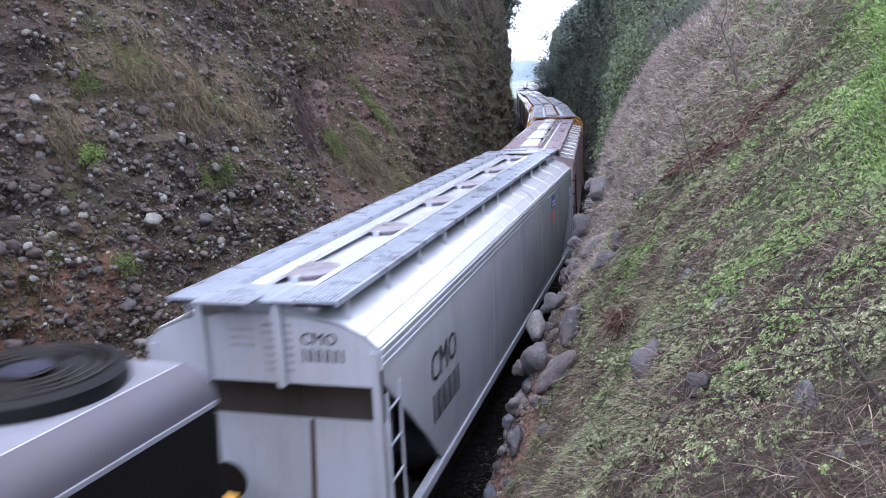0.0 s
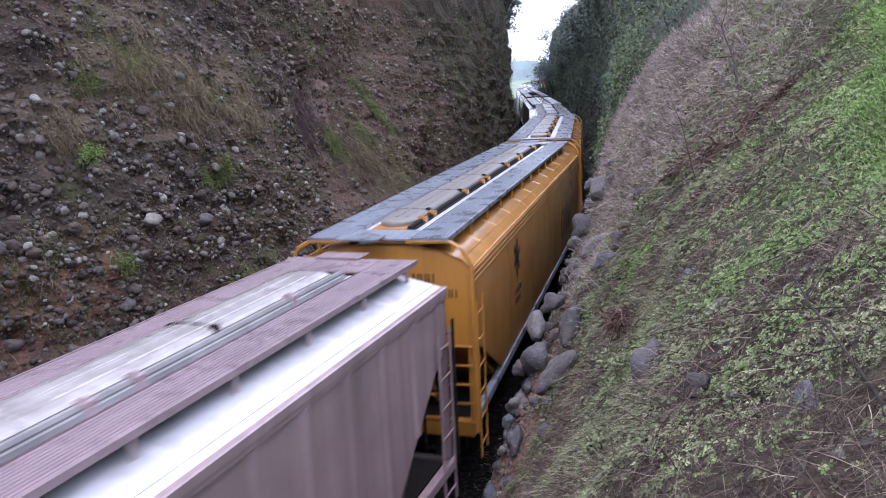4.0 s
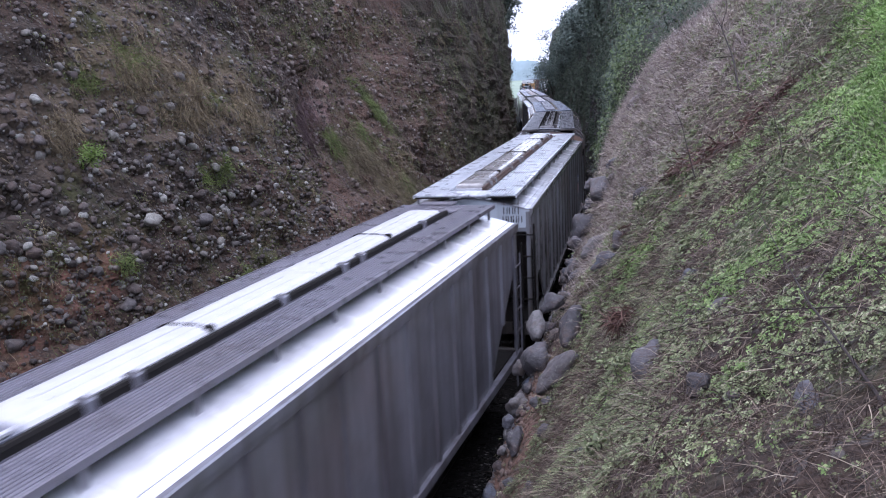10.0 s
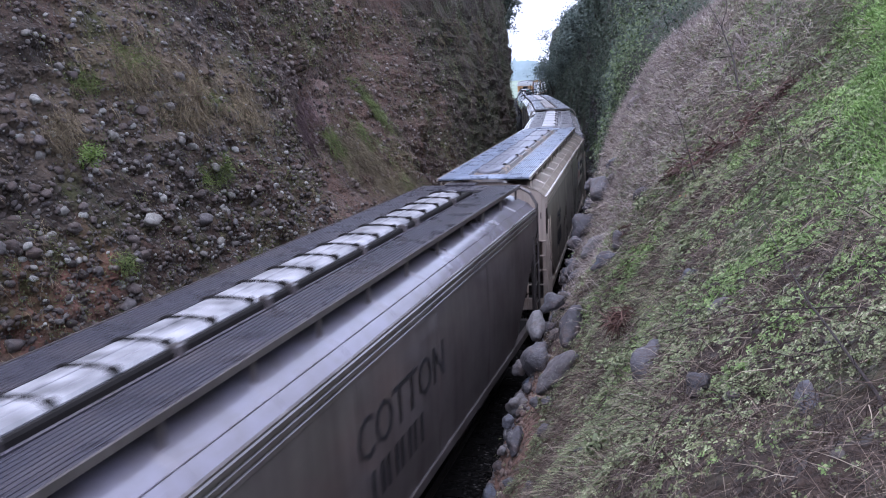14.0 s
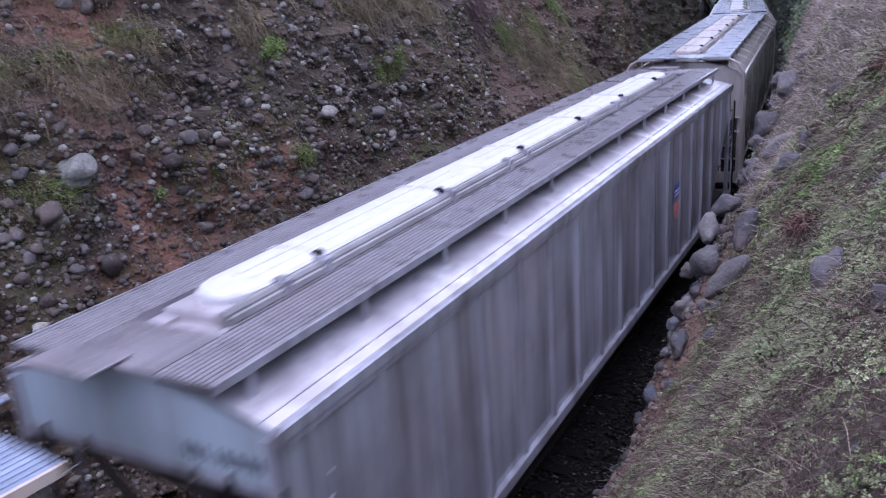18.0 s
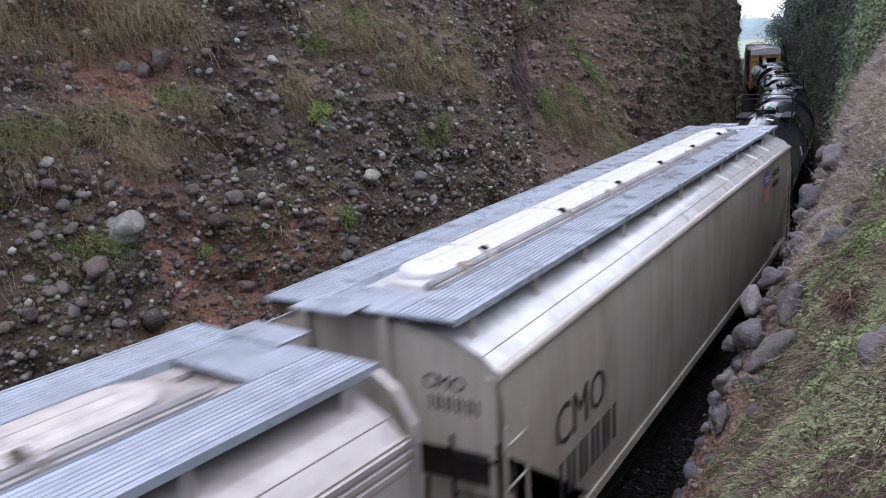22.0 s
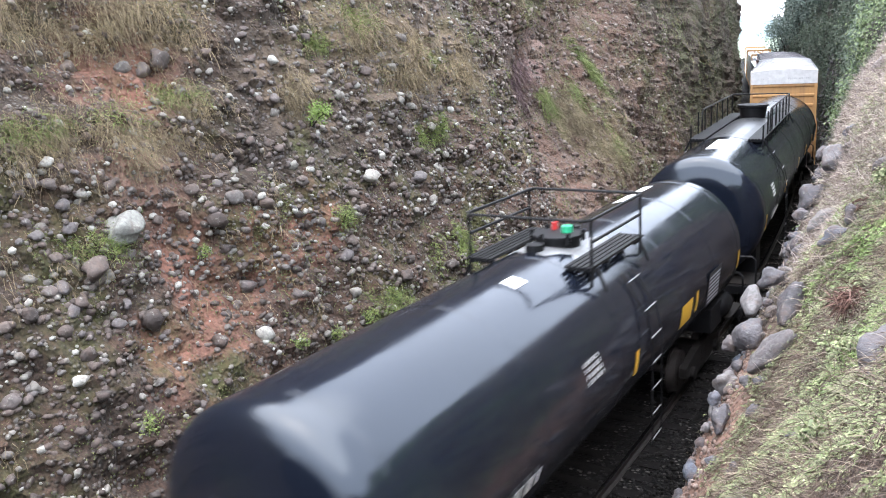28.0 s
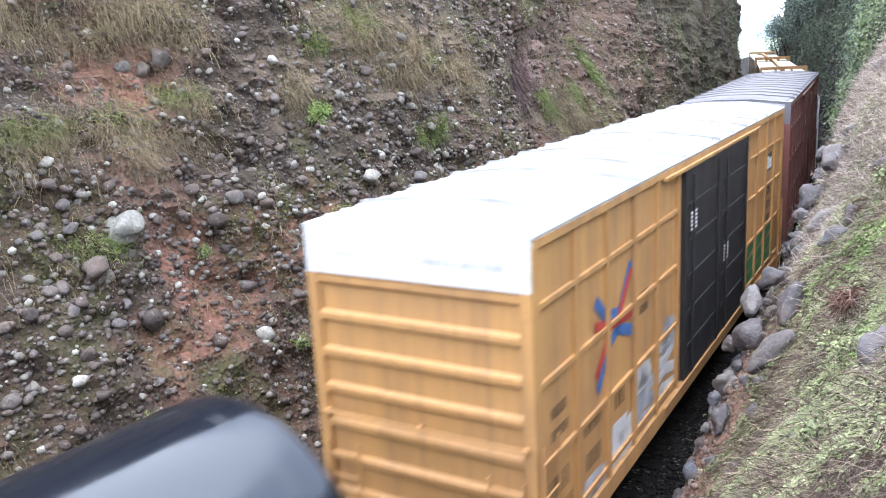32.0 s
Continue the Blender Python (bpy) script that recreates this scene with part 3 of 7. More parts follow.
def scrawl(parent, mat, m, w, h, strokes, r, name="graffiti", label=""):
    """Sprayed strokes on the plane of m."""
    g = G()
    for st in strokes:
        pts = [Vector((x * w, y * h, 0.004)) for x, y in st]
        for p, q in zip(pts, pts[1:]):
            d = (q - p).normalized() if (q - p).length > 0 else Vector((1, 0, 0))
            o = Vector((-d.y, d.x, 0)) * r
            e = d * r * 0.8
            g.add([p - o - e, q - o + e, q + o + e, p + o - e, p - o * .6 - e + Vector((0, 0, .003)), q - o * .6 + e + Vector((0, 0, .003)), q + o * .6 + e + Vector((0, 0, .003)), p + o * .6 - e + Vector((0, 0, .003))],
                  [(4, 5, 6, 7), (0, 1, 5, 4), (1, 2, 6, 5), (2, 3, 7, 6), (3, 0, 4, 7)])
    me = g.mesh(name, mat)
    me.transform(m)
    ob = new(name, me)
    ob.parent = parent
    if label:
        ob["label"] = label
    return ob


def hopper_profile(style):
    """Flank outline (x, z), half: from the eave down to the sill."""
    if style == "smooth":
        return [(1.55, 3.86), (1.60, 3.5), (1.61, 2.9), (1.60, 2.2), (1.57, 1.6), (1.53, 1.15)]
    return [(1.50, 3.90), (1.50, 1.15)]


def hopper(label, L, style, body, walkmat, hatchmat, hatch, trim=None, roofmat=None, zb=3.1, zt_add=0.0, cap=None, dotted=False, w0=0.52, w1=1.17, end_ladder=True, round_eave=False, straps=False, strip=None, bar=None, hoops=True, slope=None, ribs=False, sill=None, first=None):
    """A covered hopper car of body length L, its leading end at -L/2."""
    car = thing("covered_hopper", None, None, label, "hopper car", "covered hoppers of the train")
    trim = trim or body
    roofmat = roofmat or body
    h = L / 2
    half = hopper_profile(style)
    ze = half[0][1]
    ex = half[0][0]
    cut = 2.5
    rise = zb - 1.3
    foot = 1.27 if style == "smooth" else 1.15
    for sx in (-1, 1):
        g = G()
        rows = [-h, -h + cut * 0.33, -h + cut * 0.66, -h + cut, h - cut, h - cut * 0.66, h - cut * 0.33, h]
        rings = []
        for y in rows:
            d = min(y + h, h - y)
            low = foot + max(0.0, (1 - d / cut)) * rise
            zs = [ze - (ze - low) * i / 7 for i in range(8)]
            xs = [float(np.interp(-z, [-q[1] for q in half], [q[0] for q in half])) for z in zs]
            rings.append([(sx * x, y, z) for x, z in zip(xs, zs)])
        n = 8
        v = [p for r in rings for p in r]
        inner = [(x - sx * 0.03, y, z) for x, y, z in v]
        f = []
        for r in range(len(rings) - 1):
            for i in range(n - 1):
                q = (r * n + i, r * n + i + 1, (r + 1) * n + i + 1, (r + 1) * n + i)
                f.append(q if sx < 0 else q[::-1])
                f.append(tuple(k + len(v) for k in (q[::-1] if sx < 0 else q)))
            for i in (0, n - 1):
                f.append((r * n + i, (r + 1) * n + i, (r + 1) * n + i + len(v), r * n + i + len(v)))
        g.add(v + inner, f)
        part("side", g, body, car, smooth=True)
        # eave channel, three ridges on the rounded cars
        e = G()
        o = sx * (ex - 0.03)
        w = sx * (ex + 0.05)
        if round_eave:
            prof = [(o, ze + .03), (o, ze - .10)] + [(sx * (ex - .02 + .075 * math.sin(t)), ze - .035 - .065 * math.cos(t)) for t in np.linspace(0, math.pi, 9)]
        elif style == "smooth":
            prof = [(o, ze + .02), (o, ze - .27)]
            for k in range(3):
                zz = ze - .265 + k * 0.095
                prof += [(w - sx * .02, zz), (w, zz + .012), (w, zz + .06), (w - sx * .02, zz + .072)]
            prof += [(w - sx * .02, ze + .02)]
        else:
            prof = [(o, ze + .02), (o, ze - .16), (w - sx * .015, ze - .16), (w - sx * .015, ze - .10), (w, ze - .09), (w, ze + .005), (w - sx * .02, ze + .02)]
        e.extr(prof if sx > 0 else prof[::-1], -h, h)
        part("eave_rail", e, trim, car)
        e = G()
        x0, x1 = sorted((sx * 1.44, sx * 1.57))
        e.slab(x0, x1, -h, h, foot - 0.11, foot + 0.05, 0.012)
        part("side_sill", e, sill or trim, car)
        if style == "ribbed":
            k = int(L / 1.02)
            for i in range(k + 1):
                y = -h + 0.35 + i * (L - 0.7) / k
                d = min(y + h, h - y)
                low = 1.2 + max(0.0, (1 - d / cut)) * rise
                r = G()
                x0, x1 = sorted((sx * 1.495, sx * 1.545))
                r.add([(x0, y - .075, low), (x1, y - .045, low), (x1, y + .045, low), (x0, y + .075, low), (x0, y - .075, ze - .165), (x1, y - .045, ze - .165), (x1, y + .045, ze - .165), (x0, y + .075, ze - .165)],
                      [(0, 1, 2, 3), (4, 7, 6, 5), (0, 4, 5, 1), (1, 5, 6, 2), (2, 6, 7, 3), (3, 7, 4, 0)])
                part("rib", r, body, car)
        else:
            # welded seams of the flank plates
            for y in np.arange(-h + 3.1, h - 2.5, 3.0):
                r = G()
                r.add([(sx * (x + dx), y + dy, z) for x, z in half for dx, dy in ((0.0, -.02), (.007, 0.0), (0.0, .02))],
                      [(i * 3 + j, i * 3 + j + 1, i * 3 + j + 4, i * 3 + j + 3) for i in range(len(half) - 1) for j in (0, 1)])
                part("seam", r, body, car)
    if style == "smooth":
        top = [(ex, ze), (1.40, ze + 0.15), (1.05, ze + 0.30), (0.5, ze + 0.40), (0, ze + 0.42)]
    else:
        top = [(ex, ze), (0.9, ze + 0.15), (0.4, ze + 0.25), (0, ze + 0.29)]
    outline = top + [(-x, z) for x, z in top[-2::-1]]
    g = G()
    g.extr(outline + [(x, z - 0.04) for x, z in outline[::-1]], -h, h)
    part("roof", g, roofmat, car, smooth=True)
    for y in np.arange(-h + 1.55, h - 1.0, 1.55):
        for sx in (-1, 1):
            g = G()
            pr = [(sx * x, z) for x, z in top if x > 0.45]
            g.add([(x, y + dy, z + dz) for x, z in pr for dy, dz in ((-.025, .001), (0, .014), (.025, .001))],
                  [(i * 3 + j, i * 3 + j + 1, i * 3 + j + 4, i * 3 + j + 3) for i in range(len(pr) - 1) for j in (0, 1)])
            part("roof_seam", g, roofmat, car)
    for sx in (-1, 1):
        xa, za = (1.40, ze + 0.15) if style == "smooth" else (1.35, ze + 0.037)
        g = G()
        g.tube([(sx * xa, -h + .02, za), (sx * xa, h - .02, za)], 0.009, 4)
        part("plate_seam", g, roofmat, car)
    zw = ze + (0.52 if style == "smooth" else 0.35) + zt_add
    for d in (-1, 1):
        y = d * h
        g = G()
        pr = [(x, z) for x, z in outline] + [(-ex, zb), (ex, zb)]
        g.extr(pr, *sorted((y, y - d * 0.03)))
        part("end_sheet", g, cap or body, car)
        if ribs:
            for x in (-0.75, 0.30):
                g = G()
                g.slab(x - 0.055, x + 0.055, *sorted((y, y + d * 0.09)), zb - 0.12, zw - 0.05, 0.02)
                part("end_rib", g, trim, car)
        g = G()
        sl = y - d * 0.03
        ys = y - d * 1.9
        if ribs:
            # a recess under the end, shade put into its colour, then a bulkhead leaning outwards with rusty posts
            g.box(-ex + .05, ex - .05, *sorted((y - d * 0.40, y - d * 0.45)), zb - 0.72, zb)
            part("recess_sheet", g, under_shade, car, "dark recess sheet, overhang shade put into its colour")
            g = G()
            g.add([(x, q, z) for q, z in ((y - d * .39, zb - .70), (y - d * .20, 1.21), (y - d * .24, 1.21), (y - d * .44, zb - .70)) for x in (-ex + .05, ex - .05)],
                  [(0, 1, 3, 2), (2, 3, 5, 4), (4, 5, 7, 6), (6, 7, 1, 0), (0, 2, 4, 6), (1, 7, 5, 3)])
            part("bulkhead", g, body, car)
            for x in (-0.95, 0.45):
                g = G()
                g.tube([(x, y - d * 0.38, zb - 0.72), (x, y - d * 0.19, 1.2)], 0.035, 4)
                part("bulkhead_post", g, rust_b, car, "rusty upright post")
            g = G()
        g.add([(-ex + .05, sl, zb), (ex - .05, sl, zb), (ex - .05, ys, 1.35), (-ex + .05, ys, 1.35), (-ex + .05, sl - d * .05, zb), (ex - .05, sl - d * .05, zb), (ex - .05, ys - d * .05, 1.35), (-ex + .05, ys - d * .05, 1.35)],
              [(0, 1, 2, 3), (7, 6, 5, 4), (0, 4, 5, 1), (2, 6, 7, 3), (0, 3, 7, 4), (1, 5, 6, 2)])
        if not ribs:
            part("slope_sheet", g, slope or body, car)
        g = G()
        g.box(-ex + .04, ex - .04, *sorted((y, y - d * 0.05)), zb - 0.09, zb)
        part("end_channel", g, trim, car)
        g = G()
        g.box(-1.5, 1.5, *sorted((y, y - d * 0.14)), 0.92, 1.2)
        part("end_sill", g, slope or trim, car)
        g = G()
        g.box(-1.4, 1.4, *sorted((y - d * 0.15, y - d * 1.9)), 1.13, 1.17)
        part("platform", g, UNDER, car)
        for sx in (-1, 1):
            g = G()
            x0, x1 = sorted((sx * (ex - 0.10), sx * (ex - 0.005)))
            g.box(x0, x1, *sorted((y + d * 0.03, y - d * 0.06)), 1.2, ze - 0.05)
            part("corner_post", g, trim, car)
            g = G()
            g.tube([(sx * 0.62, y - d * 0.03, zb + 0.6 if zb > 2.9 and not slope else zb), (sx * 0.62, y + d * 0.02, zb - 0.05), (sx * 0.62, y - d * 0.9, 1.2)], 0.05, 6)
            if not ribs:
                part("end_brace", g, slope or trim, car)
            g = G()
            yy = y + d * 0.10
            g.tube([(sx * 0.5, yy, zw - 0.05), (sx * 1.22, yy, zw - 0.05), (sx * 1.42, yy, zw - 0.16), (sx * 1.58, yy, zw - 0.42), (sx * 1.58, yy, 1.05)], 0.038, 6)
            if hoops:
                part("grab_rail", g, trim, car)
            if end_ladder or sx < 0:
                ladder(car, ((sx * 1.05, y + d * 0.08, 1.05), (sx * 1.05, y + d * 0.08, zb + 0.1)), ((sx * 1.58, y + d * 0.08, 1.05), (sx * 1.58, y + d * 0.08, zb + 0.1)), UNDER if slope else trim, 5, 0.018)
            ladder(car, ((sx * (ex + 0.06), y - d * 0.02, 0.55), (sx * (ex + 0.06), y - d * 0.02, 3.3)), ((sx * (ex + 0.06), y - d * 0.50, 0.55), (sx * (ex + 0.06), y - d * 0.50, 3.3)), trim, 6, 0.016)
        coupler(car, y, d)
        truck(car, d * (h - 1.75))
        g = G()
        g.tube([(-0.6, y + d * 0.12, 1.75), (0.9, y + d * 0.12, 1.7)], 0.022, 5)
        part("cross_rail", g, slope or trim, car)
    g = G()
    g.disc((-0.55, -h - 0.1, 2.05), (0, -1, 0), 0.26, 0.03, 18)
    part("brake_wheel", g, UNDER, car)
    g = G()
    g.box(-0.25, 0.25, -h, h, 0.75, 1.1)
    part("centre_sill", g, UNDER, car)
    for i in range(4):
        y = (i - 1.5) * (L - 5.4) / 4
        w = (L - 5.4) / 8
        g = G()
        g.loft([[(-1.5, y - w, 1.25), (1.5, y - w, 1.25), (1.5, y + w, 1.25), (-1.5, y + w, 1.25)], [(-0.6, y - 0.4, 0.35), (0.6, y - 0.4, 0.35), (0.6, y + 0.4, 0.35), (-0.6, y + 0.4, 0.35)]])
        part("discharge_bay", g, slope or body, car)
    # running boards on brackets
    for sx in (-1, 1):
        g = G()
        nb = 10
        hb = (w1 - w0) / nb / 2
        for i in range(nb):
            x = sx * (w0 + (w1 - w0) * (i + 0.5) / nb)
            g.slab(x - hb * 0.74, x + hb * 0.74, -h - 0.14, h + 0.14, zw - 0.02, zw + 0.02, 0.006)
        k = int(L / 1.5)
        for i in range(k * 2 + 1):
            y = -h + 0.1 + i * (L - 0.2) / (k * 2)
            g.box(*sorted((sx * w0, sx * w1)), y - 0.02, y + 0.02, zw - 0.03, zw - 0.011)
        part("running_board", g, walkmat, car)
        # Added dark sheet: puts the shade between the slats into colour.
        g = G()
        g.box(*sorted((sx * (w0 + 0.01), sx * (w1 - 0.01))), -h - 0.12, h + 0.12, zw - 0.055, zw - 0.032)
        part("gap_shade", g, UNDER, car)
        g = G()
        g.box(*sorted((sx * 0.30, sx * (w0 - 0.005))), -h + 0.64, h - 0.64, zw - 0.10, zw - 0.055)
        part("inner_strip", g, strip or roofmat, car, "wet steel strip beside the hatches, reflected sky in its colour" if strip else "")
        g = G()
        g.box(*sorted((sx * (w0 - 0.004), sx * w0)), -h + 0.64, h - 0.64, zw - 0.055, zw + 0.03)
        part("board_lip", g, walkmat, car)
        g = G()
        x0, x1 = sorted((sx * (w1 + 0.002), sx * (w1 + 0.032)))
        g.box(x0, x1, -h - 0.14, h + 0.14, zw - 0.05, zw + 0.024)
        part("board_edge", g, trim if dotted else walkmat, car)
        for i in range(k + 1):
            y = -h + 0.25 + i * (L - 0.5) / k
            b = G()
            zo = float(np.interp(w1, [q[0] for q in top[::-1]], [q[1] for q in top[::-1]]))
            b.box(sx * w1 - 0.02, sx * w1 + 0.02, y - 0.028, y + 0.028, zo - 0.05, zw - 0.03)
            b.box(*sorted((sx * w0, sx * w1)), y - 0.02, y + 0.02, zw - 0.07, zw - 0.031)
            part("walk_bracket", b, trim, car)
    for d in (-1, 1):
        g = G()
        y0, y1 = sorted((d * (h - 0.62), d * (h + 0.14)))
        ridge = [(y0, zw - 0.02), (y1, zw - 0.02)]
        for i in range(14):
            ya = y1 - (y1 - y0) * i / 14
            yb = y1 - (y1 - y0) * (i + 1) / 14
            ridge += [(ya - 0.006, zw + 0.016), (yb + 0.006, zw + 0.016), (yb, zw + 0.002)]
        n = len(ridge)
        g.add([(x, y, z) for x in (-w0 + 0.01, w0 - 0.01) for y, z in ridge], [tuple(range(n)), tuple(range(2 * n - 1, n - 1, -1))] + [(i, n + i, n + (i + 1) % n, (i + 1) % n) for i in range(n)])
        part("cross_walk", g, walkmat, car)
        g = G()
        g.slab(-0.62, 0.12, *sorted((d * (h + 0.02), d * (h + 0.42))), zw + 0.022, zw + 0.05, 0.008)
        part("end_step", g, walkmat, car)
    zt = top[-1][1]
    if hatch == "round":
        for y in (-7.3, -4.0, -0.7, 1.95, 5.05, 8.2):
            g = G()
            g.disc((-0.14, y, zt - 0.05), (0, 0, 1), 0.41, 0.09, 28)
            g.loft([[(-0.14 + q * math.cos(2 * math.pi * k / 28), y + q * math.sin(2 * math.pi * k / 28), zt + z) for k in range(28)] for q, z in ((.44, .04), (.46, .05), (.46, .075), (.43, .09), (.20, .105), (.06, .11), (.05, .13), (.01, .13))])
            ht = part("hatch", g, hatchmat, car, smooth=True)
            g = G()
            for x, dy in ((-0.60, 0.0), (0.32, 0.0), (-0.14, -0.48), (-0.14, 0.48)):
                g = G()
                g.slab(x - 0.05, x + 0.05, y + dy - 0.06, y + dy + 0.06, zt - 0.04, zt + 0.09, 0.015)
                part("hatch_lug", g, trim, ht)
    else:
        g = G()
        g.box(-0.44, 0.24, -h + 0.9, h - 0.9, zt - 0.06, zt + 0.08)
        part("trough", g, roofmat, car)
        # By default dark steel here puts the shadow slot beside the lids into colour.
        g = G()
        g.extr([(0.245, zt - 0.02), (0.31, zt - 0.02), (0.31, zt + 0.10), (0.29, zt + 0.13), (0.245, zt + 0.13)], -h + 0.85, h - 0.85)
        part("hatch_bar", g, bar or UNDER, car)
        if bar:
            g = G()
            g.extr([(0.318, zt + 0.02), (0.352, zt + 0.02), (0.352, zt + 0.075), (0.335, zt + 0.09), (0.318, zt + 0.075)], -h + 0.9, h - 0.9)
            part("hatch_bead", g, bar, car)
        k = 3
        seg = (L - 2.2) / k
        for i in range(k):
            y0 = -h + 1.1 + i * seg
            y1 = y0 + seg - 0.03
            g = G()
            xm, hw = -0.11, 0.335
            if hatch == "oval" and i in (0, k - 1):
                arc = [(xm - hw * math.cos(t), 0.42 * math.sin(t)) for t in np.linspace(0, math.pi, 14)]
                if i == 0:
                    pts = [(xm - hw, y1)] + [(x, y0 + 0.42 - q) for x, q in arc] + [(xm + hw, y1)]
                else:
                    pts = [(xm + hw, y0)] + [(x, y1 - 0.42 + q) for x, q in arc[::-1]] + [(xm - hw, y0)]
            else:
                pts = [(xm - hw, y1), (xm - hw, y0), (xm + hw, y0), (xm + hw, y1)]
            n = len(pts)
            cy = (y0 + y1) / 2
            inset = [(xm + (x - xm) * 0.90, cy + (y - cy) * 0.995, zt + 0.165) for x, y in pts]
            crown = [(xm + (x - xm) * 0.62, cy + (y - cy) * 0.99, zt + 0.18) for x, y in pts]
            g.add([(x, y, zt + 0.085) for x, y in pts] + [(x, y, zt + 0.135) for x, y in pts] + inset + crown,
                  [(r * n + i2, r * n + (i2 + 1) % n, (r + 1) * n + (i2 + 1) % n, (r + 1) * n + i2) for r in range(3) for i2 in range(n)] + [tuple(range(3 * n, 4 * n))])
            lidmat = first if first and i == 0 else hatchmat
            cov = part("hatch_cover", g, lidmat, car)
            if first and i == 0:
                for x in (-0.32, -0.22, 0.02, 0.20):
                    g = G()
                    g.slab(x - 0.025, x + 0.025, y0 + 0.15, y1 - 0.1, zt + 0.15, zt + 0.20, 0.012)
                    part("lid_bead", g, hatchmat, cov)
            ns = 6 if straps else 1 if hatch == "trough" else 2
            for q in range(ns):
                yy = y0 + (q + 0.5) * (y1 - y0) / ns
                g = G()
                g.tube([(-0.50, yy, zt + 0.02), (-0.46, yy, zt + 0.16), (-0.36, yy, zt + 0.20), (-0.06, yy + 0.04, zt + 0.195)] + [(0.20, yy, zt + 0.18), (0.30, yy, zt + 0.05)], 0.011 if not straps else 0.022, 5)
                st = part("hatch_strap", g, UNDER if straps or hatch == "trough" else hatchmat, cov)
                g = G()
                g.slab(0.14, 0.24, yy - 0.04, yy + 0.04, zt + 0.13, zt + 0.21, 0.02)
                part("knob", g, UNDER, st)
            # a pressed ridge along the lid, and its round inspection caps
            g = G()
            g.slab(xm - 0.10, xm - 0.04, y0 + 0.5, y1 - 0.35, zt + 0.172, zt + 0.196, 0.01)
            g.slab(xm + 0.10, xm + 0.16, y0 + 0.5, y1 - 0.35, zt + 0.168, zt + 0.190, 0.01)
            part("lid_ridge", g, hatchmat, cov)
            for yy in (y0 + 0.6, y0 + 1.25, y1 - 1.2):
                g = G()
                g.slab(0.20, 0.36, yy - 0.055, yy + 0.055, zt - 0.02, zt + 0.17, 0.02)
                part("latch", g, trim, cov)
    return car


def patch(parent, mat, zc, r, y0, y1, t0, t1, name, label="", ragged=0.0, seed=1):
    """A sheet following a tank's shell from angle t0 to t1 (degrees from the top, to the right) between y0 and y1."""
    rnd = random.Random(seed)
    g = G()
    n, k = 14, 9
    for j in range(k + 1):
        f = j / k
        lo = y0 + rnd.uniform(-1, 1) * ragged
        hi = y1 + rnd.uniform(-1, 1) * ragged
        a = radians(t0 + (t1 - t0) * f)
        for i in range(n + 1):
            y = lo + (hi - lo) * i / n
            g.v.append(((r + 0.006) * math.sin(a), y, zc + (r + 0.006) * math.cos(a)))
    g.f = [(j * (n + 1) + i, j * (n + 1) + i + 1, (j + 1) * (n + 1) + i + 1, (j + 1) * (n + 1) + i) for j in range(k) for i in range(n)]
    return part(name, g, mat, parent, label)


def shell_plane(zc, r, y, deg, off=0.004):
    """A plane tangent to the tank's right flank at an angle from the top, text reading along +y."""
    a = radians(deg)
    nrm = Vector((math.sin(a), 0, math.cos(a)))
    up = Vector((-math.cos(a), 0, math.sin(a)))
    p = nrm * (r + off) + Vector((0, y, zc))
    fw = Vector((0, 1, 0))
    return Matrix(((fw.x, up.x, nrm.x, p.x), (fw.y, up.y, nrm.y, p.y), (fw.z, up.z, nrm.z, p.z), (0, 0, 0, 1)))


